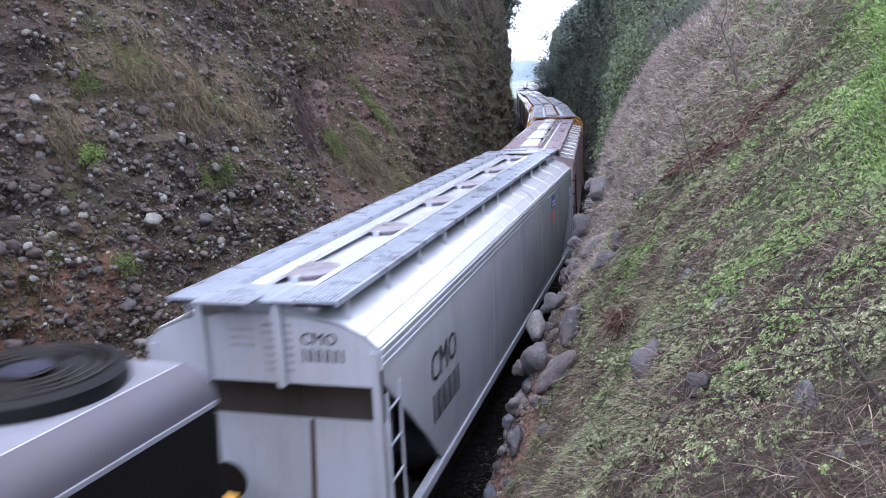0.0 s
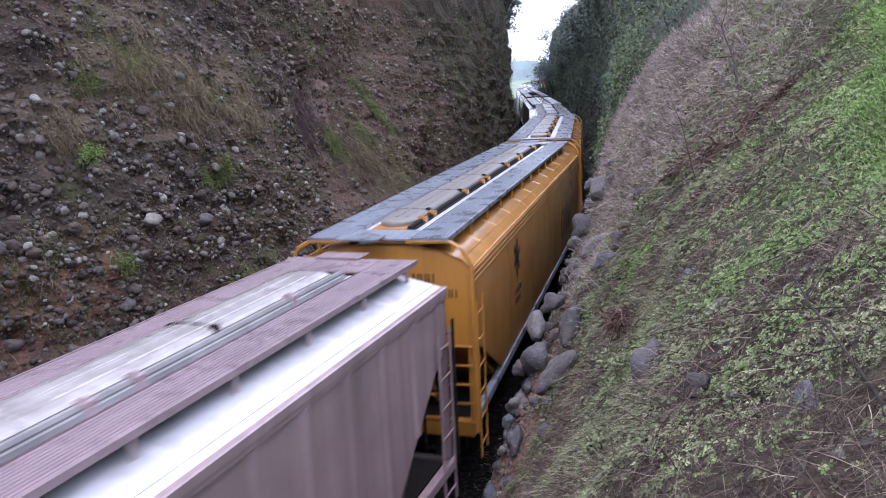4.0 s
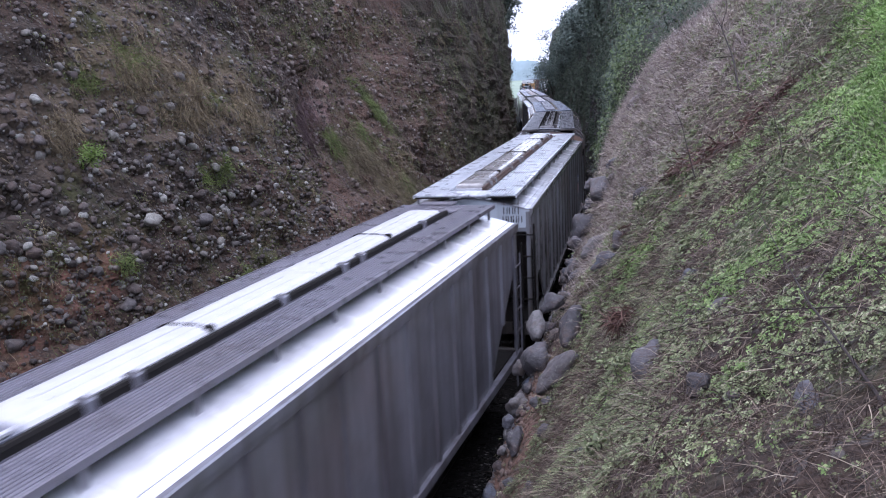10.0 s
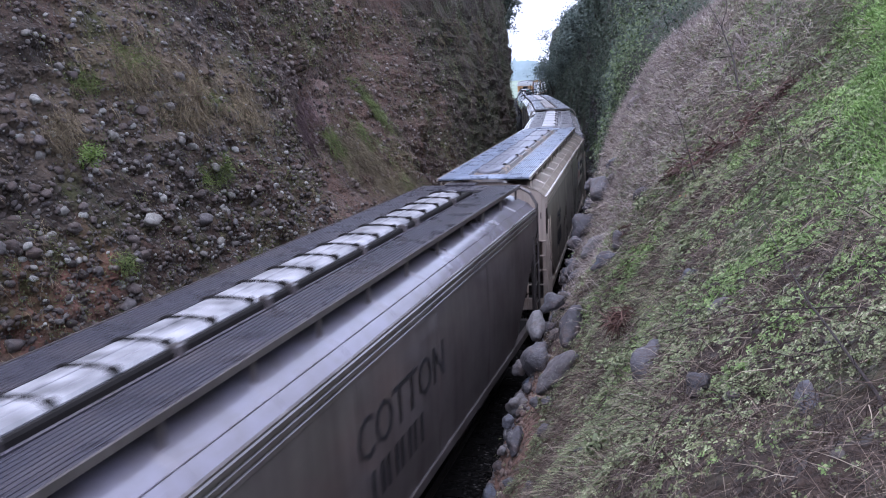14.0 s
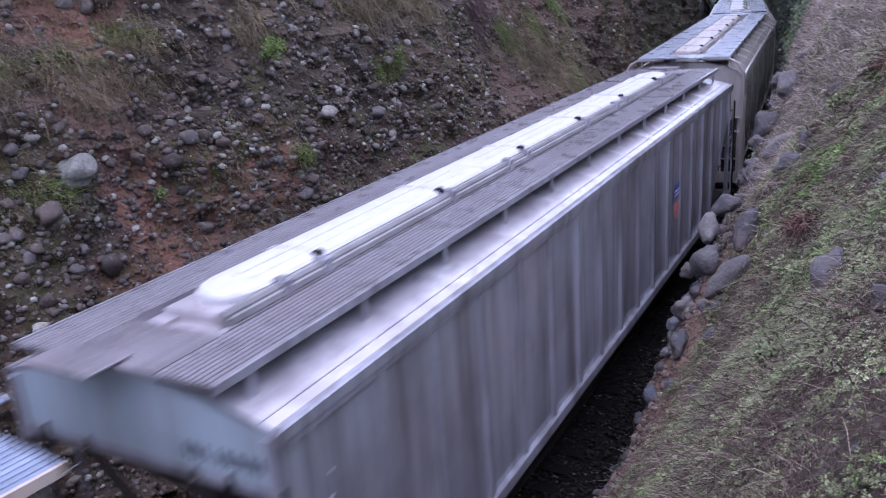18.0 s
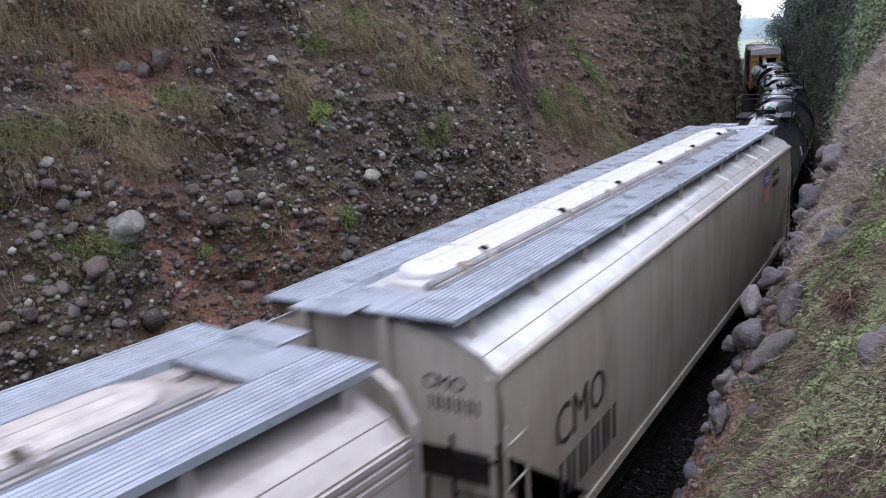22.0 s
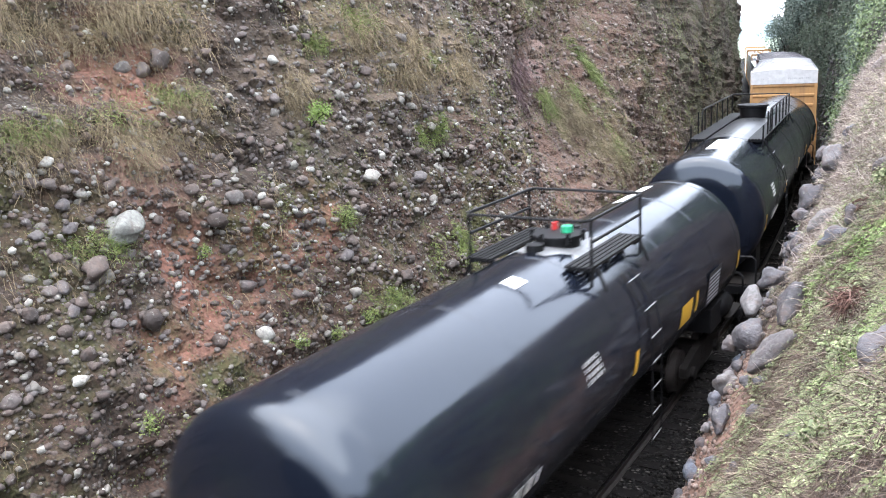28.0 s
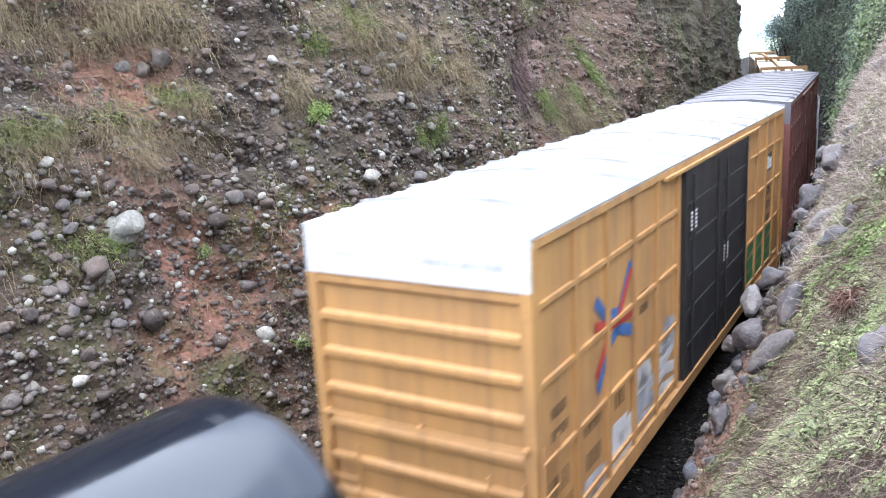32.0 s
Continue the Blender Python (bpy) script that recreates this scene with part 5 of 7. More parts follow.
# ---- rails and ties ----
RNG = np.random.default_rng(7)


def fast_mesh(name, V, F, mat, shade=True):
    """A mesh from arrays of vertices and equal-sided faces."""
    me = bpy.data.meshes.new(name)
    V, F = np.asarray(V, dtype=np.float32), np.asarray(F, dtype=np.int32)
    k = F.shape[1]
    me.vertices.add(len(V))
    me.vertices.foreach_set("co", V.ravel())
    me.loops.add(F.size)
    me.loops.foreach_set("vertex_index", F.ravel())
    me.polygons.add(len(F))
    me.polygons.foreach_set("loop_start", np.arange(len(F), dtype=np.int32) * k)
    me.update(calc_edges=True)
    me.materials.append(mat)
    if shade:
        me.shade_smooth()
    return me


track = thing("railway_track", None, None, "rusty steel rails on dark wooden ties in ballast", "railway track", kind="structure")
for sg in (-1, 1):
    prof = [(-0.07, -0.165), (0.07, -0.165), (0.07, -0.15), (0.012, -0.13), (0.012, -0.045), (0.036, -0.035), (0.036, -0.005), (-0.036, -0.005), (-0.036, -0.035), (-0.012, -0.045), (-0.012, -0.13), (-0.07, -0.15)]
    rings = [[at(s, sg * 0.753 + x, z) for x, z in prof] for s in np.arange(-40, 331, 2.0)]
    part("rail", G().loft(rings), RAIL, track)
    rings = [[at(s, sg * 0.753 + x, z) for x, z in ((-.033, -.006), (.033, -.006), (.03, .001), (-.03, .001))] for s in np.arange(-40, 331, 2.0)]
    part("rail_head", G().loft(rings), RAILTOP, track, "worn bright rail head")
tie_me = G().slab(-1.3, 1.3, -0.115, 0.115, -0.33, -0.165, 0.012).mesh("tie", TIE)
for i in range(150):
    s = -6 + i * 0.53
    ob = new("tie", tie_me)
    ob.parent = track
    p = at(s, RNG.normal(0, 0.02), 0)
    ob.matrix_basis = pose(p.x, p.y, RNG.uniform(-0.012, 0.008), 0, 0, math.degrees(heading(s)) + RNG.normal(0, 0.8))


# ---- stones ----
def ico(sub, seed, rough=0.26):
    bm = bmesh.new()
    bmesh.ops.create_icosphere(bm, subdivisions=sub, radius=1)
    V = np.array([v.co[:] for v in bm.verts])
    F = np.array([[v.index for v in f.verts] for f in bm.faces])
    bm.free()
    o = seed * 7.3
    d = np.array([1 + rough * nz(v[0] * 1.1 + o, v[1] * 1.1, v[2] * 1.1) * 1.6 + rough * 0.5 * nz(v[0] * 2.7 + o, v[1] * 2.7 + 3, v[2] * 2.7) for v in V])
    return V * d[:, None], F


PEBBLE = [ico(1, k) for k in range(8)]
COBBLE = [fast_mesh("stone", *ico(2, k + 20, 0.36), STONE) for k in range(8)]
ROCK = [fast_mesh("boulder", *ico(2, k + 40, 0.30), BOULDER) for k in range(8)]
SHARD = [fast_mesh("rock", *ico(1, k + 90, 0.55), BOULDER, False) for k in range(6)]
BIG = [fast_mesh("boulder", *ico(3, k + 60, 0.34), BOULDER) for k in range(6)]


def frame_of(nrm, along):
    """Axes of a stone bedded on a face: along it, up it and out of it."""
    n = Vector(nrm).normalized()
    x = (Vector(along) - n * Vector(along).dot(n)).normalized()
    return x, n.cross(x), n


def west_face(s, z):
    p = at(s, left_a(s, z), z)
    e = 0.12
    ds = at(s + e, left_a(s + e, z), z) - p
    dz = at(s, left_a(s, z + e), z + e) - p
    n = ds.cross(dz)
    n = n if n.x > 0 else -n
    return p, n.normalized(), ds.normalized()


def east_face(s, u):
    p = bank_at(s, u)
    ds = bank_at(s + 0.15, u) - p
    du = bank_at(s, min(1, u + 0.012)) - p
    n = ds.cross(du)
    n = n if n.z > 0 else -n
    return p, n.normalized(), ds.normalized()


def bed_stone(parent, p, n, along, r, sink=0.35, flat=0.72, long=1.3, roll=None, kinds=COBBLE):
    x, y, z = frame_of(n, along)
    ang = RNG.uniform(-0.5, 0.5) if roll is None else roll
    x, y = x * math.cos(ang) + y * math.sin(ang), y * math.cos(ang) - x * math.sin(ang)
    lx, ly, lz = r * long, r * RNG.uniform(0.8, 1.0), r * flat
    c = p + z * (lz * (1 - 2 * sink))
    ob = new("stone", kinds[int(RNG.integers(len(kinds)))])
    ob.parent = parent
    ob.matrix_basis = Matrix(((x.x * lx, y.x * ly, z.x * lz, c.x), (x.y * lx, y.y * ly, z.y * lz, c.y), (x.z * lx, y.z * ly, z.z * lz, c.z), (0, 0, 0, 1)))
    return ob


def stone_field(name, parent, spots, mat, label):
    """Many small stones in one mesh: spots of (p, n, along, r)."""
    VS, FS, o = [], [], 0
    for p, n, al, r in spots:
        V, F = PEBBLE[int(RNG.integers(8))]
        x, y, z = frame_of(n, al)
        a = RNG.uniform(-0.6, 0.6)
        x, y = x * math.cos(a) + y * math.sin(a), y * math.cos(a) - x * math.sin(a)
        lx, ly, lz = r * RNG.uniform(1.0, 1.5), r * RNG.uniform(0.75, 1.0), r * RNG.uniform(0.6, 0.85)
        M = np.array([x[:], y[:], z[:]]) * np.array([[lx], [ly], [lz]])
        c = np.array(p[:]) + np.array(z[:]) * lz * RNG.uniform(0.05, 0.45)
        VS.append(V @ M + c)
        FS.append(F + o)
        o += len(V)
    ob = new(name, fast_mesh(name, np.concatenate(VS), np.concatenate(FS), mat, False))
    ob.parent = parent
    return tagged(ob, label, kind="stuff")


# single stones of the west cliff: chainage, height, radius
UPPER = ((10.16, 7.03, 0.19), (9.86, 6.83, 0.15), (9.49, 6.9, 0.13), (8.57, 6.95, 0.13), (11.11, 7.09, 0.11), (13.54, 7.47, 0.11), (13.88, 7.31, 0.13), (14.25, 7.28, 0.10), (15.51, 6.52, 0.13), (12.52, 6.87, 0.12), (12.25, 6.13, 0.12),
         (11.93, 6.16, 0.09), (12.53, 5.58, 0.10), (14.34, 6.09, 0.13), (14.76, 6.25, 0.09), (18.24, 6.52, 0.12), (16.21, 5.82, 0.11), (17.56, 5.77, 0.10), (18.02, 6.08, 0.09), (16.19, 5.05, 0.12), (15.12, 5.53, 0.10))
MIDDLE = ((11.17, 5.44, 0.10), (11.76, 5.34, 0.10), (10.95, 5.27, 0.10), (10.55, 5.19, 0.11), (10.06, 5.61, 0.08), (10.36, 5.48, 0.09), (10.07, 5.78, 0.06), (10.98, 5.53, 0.09), (11.85, 5.22, 0.09), (14.17, 4.34, 0.17), (16.15, 3.99, 0.19),
          (13.62, 4.22, 0.12), (12.5, 4.89, 0.10), (12.04, 4.61, 0.09), (14.88, 4.03, 0.10), (16.43, 4.58, 0.11), (7.12, 5.57, 0.11), (6.84, 5.33, 0.11), (7.04, 5.27, 0.10), (7.15, 4.94, 0.12), (7.55, 5.07, 0.10), (8.05, 5.1, 0.12), (9.61, 4.76, 0.12),
          (10.27, 4.54, 0.15), (10.68, 4.51, 0.13), (10.95, 4.36, 0.13), (9.84, 4.25, 0.16), (9.33, 4.39, 0.11), (9.95, 3.69, 0.12))
LOWER = ((7.15, 4.6, 0.11), (6.53, 4.6, 0.10), (7.19, 3.94, 0.22), (6.41, 3.82, 0.11), (6.64, 3.8, 0.12), (6.79, 3.57, 0.11), (5.94, 3.63, 0.14), (7.87, 3.06, 0.21), (7.29, 3.12, 0.10), (7.52, 3.35, 0.09), (6.37, 3.32, 0.11), (10.14, 2.93, 0.17),
         (9.98, 2.19, 0.17), (8.97, 2.33, 0.14), (6.54, 2.91, 0.11), (11.83, 2.12, 0.11), (12.46, 2.26, 0.15), (12.56, 2.98, 0.15), (12.8, 3.22, 0.14), (14.04, 2.23, 0.16), (14.7, 2.42, 0.13), (12.33, 3.74, 0.12), (13.61, 3.75, 0.12), (7.97, 4.04, 0.08),
         (8.79, 4.41, 0.10), (15.88, 2.04, 0.13), (5.31, 2.64, 0.12), (5.67, 2.7, 0.10), (6.22, 2.67, 0.11))
for s, z, r in UPPER + MIDDLE + LOWER:
    bed_stone(cliff, *west_face(s, z), r * 0.92, 0.25, 0.8, 1.15)
lichen = stone_mat("lichened_rock", True, [(0.0, (0.30, 0.30, 0.27)), (1.0, (0.34, 0.34, 0.30))], 0.9)
ob = bed_stone(cliff, *west_face(7.98, 4.42), 0.27, 0.3, 0.75, 1.2, kinds=[fast_mesh("stone", *ico(3, 77, 0.36), lichen)])
ob["label"] = "large whitish lichen-covered rock"
for _ in range(70):
    s, z = RNG.uniform(15.5, 22.2), RNG.uniform(3.2, 7.4)
    bed_stone(cliff, *west_face(s, z), float(RNG.uniform(0.06, 0.115)), RNG.uniform(0.2, 0.4), 0.8)
k = 0
while k < 170:
    s, z = 4 + 19 * RNG.random() ** 1.1, 0.6 + 7.6 * RNG.random()
    if nz(s * 0.22, z * 0.35, 21.0) < RNG.uniform(-0.45, 0.35) or (z > 6.3 and RNG.random() < 0.6):
        continue
    bed_stone(cliff, *west_face(s, z), float(0.05 + 0.05 * RNG.random() ** 1.6), RNG.uniform(0.25, 0.5), 0.75)
    k += 1
spots = []
while len(spots) < 14500:
    s, z = 3.2 + 20 * RNG.random(), -0.1 + 9.2 * RNG.random()
    if nz(s * 0.22, z * 0.35, 21.0) + 0.35 * nz(s * 1.3, z * 1.7, 2.0) + 0.4 * float(smooth(12, 16, s)) < RNG.uniform(-0.8, 0.25):
        continue
    if z > 6.6 and RNG.random() < 0.45:
        continue
    spots.append((*west_face(s, z), float(0.016 + 0.062 * RNG.random() ** 2.6)))
stone_field("cobbles", cliff, spots, STONES, "small grey and pale cobbles bedded in the cliff")
spots = []
for _ in range(9000):
    s, z = 22 + 18 * RNG.random(), 0.2 + 9.8 * RNG.random()
    spots.append((*west_face(s, z), float(0.02 + 0.085 * RNG.random() ** 4)))
stone_field("cobbles", recess, spots, STONES_RED, "brownish stones sticking out of the slumped earth")

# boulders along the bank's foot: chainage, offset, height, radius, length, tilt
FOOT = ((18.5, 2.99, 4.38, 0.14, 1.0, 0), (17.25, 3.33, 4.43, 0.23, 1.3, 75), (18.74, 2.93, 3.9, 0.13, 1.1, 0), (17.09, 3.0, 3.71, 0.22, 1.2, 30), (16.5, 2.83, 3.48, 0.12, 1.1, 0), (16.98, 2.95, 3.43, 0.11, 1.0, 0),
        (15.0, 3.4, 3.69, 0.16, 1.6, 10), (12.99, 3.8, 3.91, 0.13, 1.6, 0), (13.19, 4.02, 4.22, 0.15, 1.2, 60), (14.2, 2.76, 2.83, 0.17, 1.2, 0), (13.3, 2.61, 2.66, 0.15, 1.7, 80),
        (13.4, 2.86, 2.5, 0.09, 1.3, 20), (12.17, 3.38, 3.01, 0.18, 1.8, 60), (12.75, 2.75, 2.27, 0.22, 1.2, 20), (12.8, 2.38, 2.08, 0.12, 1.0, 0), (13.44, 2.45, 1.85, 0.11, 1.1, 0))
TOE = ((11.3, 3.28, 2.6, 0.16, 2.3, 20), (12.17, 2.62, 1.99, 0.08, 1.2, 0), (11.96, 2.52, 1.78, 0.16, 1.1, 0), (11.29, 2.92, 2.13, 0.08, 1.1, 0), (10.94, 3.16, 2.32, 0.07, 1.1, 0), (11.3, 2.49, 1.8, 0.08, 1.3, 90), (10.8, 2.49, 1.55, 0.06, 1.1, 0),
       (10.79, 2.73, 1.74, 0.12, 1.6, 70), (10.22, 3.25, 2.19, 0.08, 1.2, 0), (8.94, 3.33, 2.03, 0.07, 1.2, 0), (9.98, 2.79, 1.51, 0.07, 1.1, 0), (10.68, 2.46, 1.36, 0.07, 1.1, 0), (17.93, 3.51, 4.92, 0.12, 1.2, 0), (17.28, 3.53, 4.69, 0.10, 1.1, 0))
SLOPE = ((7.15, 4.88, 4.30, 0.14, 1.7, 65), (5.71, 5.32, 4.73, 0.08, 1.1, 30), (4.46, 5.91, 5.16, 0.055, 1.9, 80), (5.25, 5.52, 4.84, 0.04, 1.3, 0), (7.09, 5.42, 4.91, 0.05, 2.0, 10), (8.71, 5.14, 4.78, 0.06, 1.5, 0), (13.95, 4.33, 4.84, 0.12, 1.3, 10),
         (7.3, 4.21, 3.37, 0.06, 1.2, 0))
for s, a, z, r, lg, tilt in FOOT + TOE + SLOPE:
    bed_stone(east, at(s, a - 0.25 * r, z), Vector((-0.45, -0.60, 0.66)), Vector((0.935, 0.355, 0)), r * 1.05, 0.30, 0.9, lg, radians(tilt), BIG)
# angular grey rocks split from one block
for s, a, z, r in ((14.9, 3.05, 3.02, .13), (15.4, 2.95, 3.1, .12), (16.2, 2.75, 3.0, .15), (15.9, 2.9, 3.25, .12), (15.2, 2.75, 2.75, .12), (16.7, 2.65, 2.85, .13), (14.6, 2.8, 2.7, .10), (14.4, 2.6, 2.35, .09), (15.7, 2.6, 2.6, .10)):
    bed_stone(east, at(s, a, z), Vector((-0.5, -0.5, 0.7)), Vector((0.9, 0.3, 0.2)), r, 0.4, 0.7, 1.4, RNG.uniform(-1, 1), SHARD)
for _ in range(230):
    s = 4 + 14.5 * RNG.random()
    u = 0.09 + 0.13 * RNG.random() ** 0.7
    r = float(0.04 + 0.09 * RNG.random() ** 2.0)
    r *= 0.5 + 0.5 * float(smooth(7.5, 10.5, s))
    bed_stone(east, *east_face(s, u), r, RNG.uniform(0.15, 0.42), 0.8, kinds=ROCK)
# tumbled stones along the bank's broken end
tum = []
for s, a, z, r in ((20.18, 3.9, 6.09, 0.21), (20.45, 3.66, 5.73, 0.16), (18.79, 3.58, 5.23, 0.16), (18.8, 3.93, 5.76, 0.16), (20.54, 3.46, 5.46, 0.13), (20.87, 4.67, 7.3, 0.13), (20.87, 4.48, 7.05, 0.13), (20.33, 4.35, 6.79, 0.11)):
    tum.append((at(s, a - 0.03, z), Vector((-0.45, -0.60, 0.66)), Vector((0.935, 0.355, 0)), r))
for _ in range(110):
    s = RNG.normal(21.5, 1.3)
    u = RNG.uniform(0.28, 0.52)
    tum.append((*east_face(s, u), float(RNG.uniform(0.05, 0.13))))
stone_field("tumbled_stones", east, tum, TUMBLE, "pale pinkish stones tumbled below the bank's end")
spots = []
for _ in range(2000):
    s = 3 + 21 * RNG.random()
    u = 0.01 + 0.22 * RNG.random()
    spots.append((*east_face(s, u), float(0.015 + 0.05 * RNG.random() ** 2.5)))
stone_field("cobbles", east, spots, BOULDERS, "small grey cobbles along the bank's foot")
rub = []
for _ in range(3600):
    s = 2.5 + 10.5 * RNG.random() ** 1.2
    u = 0.085 + 0.16 * RNG.random() ** 0.9
    rub.append((*east_face(s, u), float(0.014 + 0.045 * RNG.random() ** 2.2)))
stone_field("rubble", east, rub, RUBBLE, "pinkish-brown rubble at the bank's foot")


def wall_face(s, v):
    p = wall_at(s, v)
    n = (wall_at(s + 0.2, v) - p).cross(wall_at(s, min(1, v + 0.015)) - p)
    n = n if n.x < 0 else -n
    return p, n.normalized(), (wall_at(s + 0.2, v) - p).normalized()


spots = []
for _ in range(3200):
    s = 25 + 40 * RNG.random()
    v = 0.02 + 0.42 * RNG.random() ** 1.3
    spots.append((*wall_face(s, v), float(0.04 + 0.10 * RNG.random() ** 2)))
stone_field("cobbles", east_far, spots, BOULDERS, "grey cobbles in the foot of the rock wall")
spots = []
for _ in range(5200):
    s = 2 + 24 * RNG.random() ** 1.2
    a = RNG.uniform(0.3, 2.3)
    spots.append((at(s, a, -0.185 if abs(a) < 1.9 else -0.25), Vector((0, 0, 1)), Vector((1, 0, 0)), float(0.018 + 0.026 * RNG.random())))
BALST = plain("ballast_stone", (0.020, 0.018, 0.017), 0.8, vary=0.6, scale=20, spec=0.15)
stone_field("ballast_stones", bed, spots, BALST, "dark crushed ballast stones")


# ---- grass and leaves ----
def unit(V):
    return V / (np.linalg.norm(V, axis=1)[:, None] + 1e-9)


def strips(P, D, L, Wd, droop, short=False):
    """Tapered, drooping blades: base points, directions, lengths, widths."""
    n = len(P)
    side = unit(np.cross(D, RNG.normal(size=(n, 3))))
    V = np.empty((n, 6, 3))
    for i, (t, w) in enumerate(((0, 1.0), (0.55, 0.8), (1.0, 0.12))):
        c = P + D * (L * t)[:, None]
        c[:, 2] -= droop * L * t * t
        V[:, 2 * i] = c - side * (Wd * w / 2)[:, None]
        V[:, 2 * i + 1] = c + side * (Wd * w / 2)[:, None]
    if short:
        V = V[:, [0, 1, 4, 5]]
        return V.reshape(-1, 3), (np.arange(n) * 4)[:, None] + [0, 1, 3, 2]
    base = (np.arange(n) * 6)[:, None]
    F = np.concatenate([base + [0, 1, 3, 2], base + [2, 3, 5, 4]])
    return V.reshape(-1, 3), F


def leaflets(P, N, size):
    """Small pointed leaves round the normals N."""
    n = len(P)
    N = unit(N + RNG.normal(size=(n, 3)) * 0.55)
    x = unit(np.cross(N, RNG.normal(size=(n, 3))))
    y = np.cross(N, x)
    a, b = size[:, None], (size * RNG.uniform(0.45, 0.75, n))[:, None]
    V = np.stack([P - x * a, P - y * b + N * b * 0.2, P + x * a, P + y * b + N * b * 0.2], 1)
    return V.reshape(-1, 3), (np.arange(n) * 4)[:, None] + [0, 1, 2, 3]


def whorls(C, N, R, k, broad=0.5, lift=0.35):
    """Rosettes: k pointed leaves spreading from each centre C about the axis N, of radius R."""
    n = len(C)
    N = unit(N + RNG.normal(size=(n, 3)) * 0.28)
    x = unit(np.cross(N, RNG.normal(size=(n, 3))))
    y = np.cross(N, x)
    V = np.empty((n, k, 4, 3))
    for j in range(k):
        t = 2 * math.pi * (j + RNG.uniform(-0.3, 0.3, n)) / k
        d = x * np.cos(t)[:, None] + y * np.sin(t)[:, None]
        w = np.cross(N, d)
        r = (R * RNG.uniform(0.65, 1.1, n))[:, None]
        up = RNG.uniform(0.3, 1.6, n)[:, None] * lift
        V[:, j, 0] = C + d * r * 0.12
        V[:, j, 1] = C + d * r * 0.6 + w * r * broad * 0.5 + N * r * up * 0.7
        V[:, j, 2] = C + d * r + N * r * up * 0.5
        V[:, j, 3] = C + d * r * 0.6 - w * r * broad * 0.5 + N * r * up * 0.7
    return V.reshape(-1, 3), (np.arange(n * k) * 4)[:, None] + [0, 1, 2, 3]


def stuff(name, V, F, mat, parent, label):
    ob = new(name, fast_mesh(name, V, F, mat, False))
    ob.parent = parent
    return tagged(ob, label, kind="stuff")


def spread(C, m, dx, slope):
    """m jittered copies of each clump centre, staying on a slope rising to +x."""
    P = np.repeat(C, m, axis=0)
    j = RNG.normal(size=(len(P), 2)) * dx
    P[:, 0] += j[:, 0]
    P[:, 1] += j[:, 1]
    P[:, 2] += j[:, 0] * slope
    return P


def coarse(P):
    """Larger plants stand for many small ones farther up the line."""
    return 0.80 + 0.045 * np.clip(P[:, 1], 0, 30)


SLOPE_N = np.array([-0.62, -0.12, 0.75])
rosette, bright, litter, stalk, blade, dry, twiggy, dull, brown = [], [], [], [], [], [], [], [], []
for i in range(97000):
    s = 2.3 + 22.3 * RNG.random() ** 1.35 if i > 10000 else 2.3 - 14.3 * RNG.random() ** 1.8
    u = 0.20 + 0.60 * RNG.random()
    foot = 0.275 + 0.03 * nz(s * 1.1, 4.0) + 0.025 * float(smooth(10, 13, s))
    if u < foot and RNG.random() < 0.975:
        continue
    p = bank_at(s, u)
    a = p.x + 0.00245 * s * s
    if a > 9.0:
        continue
    g = nz(p.x * 1.3, p.y * 1.1, 31.0) + 0.7 * nz(p.x * 3.4, p.y * 3.1, 11.0)
    f = nz(p.x * 7.0, p.y * 6.4, 3.0 + p.z * 4.0)
    lush = float(smooth(6.45, 6.95, a - 0.09 * max(0.0, s - 8) + 0.30 * g))
    old = float(smooth(11.6, 15.0, s + 1.6 * g)) * (1 - 0.9 * lush)
    low = max(float(1 - smooth(3.8, 6.2, s + 0.8 * g)), 0.85 * float(1 - smooth(3.1, 4.3, a + 0.5 * g)) * float(1 - smooth(11.0, 15.0, s))) * (1 - lush)
    q = RNG.random()
    if low > 0.3 and RNG.random() < 0.35 * low:
        continue
    if q < 0.9 * lush:
        blade.append(p[:])
        continue
    if q < old * (0.52 - 0.35 * g):
        (twiggy if RNG.random() < 0.40 - 0.6 * f else dry).append(p[:])
        continue
    leafy = g + 0.8 * f > -0.26 + 0.26 * low + 0.10 * old + RNG.uniform(-0.22, 0.22)
    if RNG.random() < 0.85 * low:
        (dull if leafy else brown).append(p[:])
        continue
    if leafy and g + 0.8 * f > -0.9 + 0.26 * low + 0.10 * old + RNG.uniform(-0.22, 0.22):
        (bright if nz(p.x * 0.8, p.y * 0.7, 57.0) + 0.30 * float(smooth(5.0, 6.2, a)) - 0.3 * low > 0.27 + RNG.uniform(-0.15, 0.15) else rosette).append((p.x, p.y, p.z + max(0.0, f) * 0.08))
    elif g + f < -0.25 + 0.2 * low:
        stalk.append(p[:])
    else:
        litter.append(p[:])
rosette, bright, litter, stalk, blade, dry, twiggy, dull, brown = (np.array(x) for x in (rosette, bright, litter, stalk, blade, dry, twiggy, dull, brown))

for C, mat, nm, lb in ((rosette, WEED, "rosettes", "dense mat of small grey-green weeds"), (dull, DULL, "small_weeds", "small dark olive weeds under dead stalks"), (bright, BRIGHT, "bright_weeds", "fresh bright green weeds among the dead stalks")):
    P = spread(C, 3, 0.055, 1.1)
    n = len(P)
    P += SLOPE_N * RNG.uniform(0.01, 0.07, n)[:, None]
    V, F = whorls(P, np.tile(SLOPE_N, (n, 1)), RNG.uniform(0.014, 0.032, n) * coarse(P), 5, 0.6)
    stuff(nm, V, F, mat, east, lb)
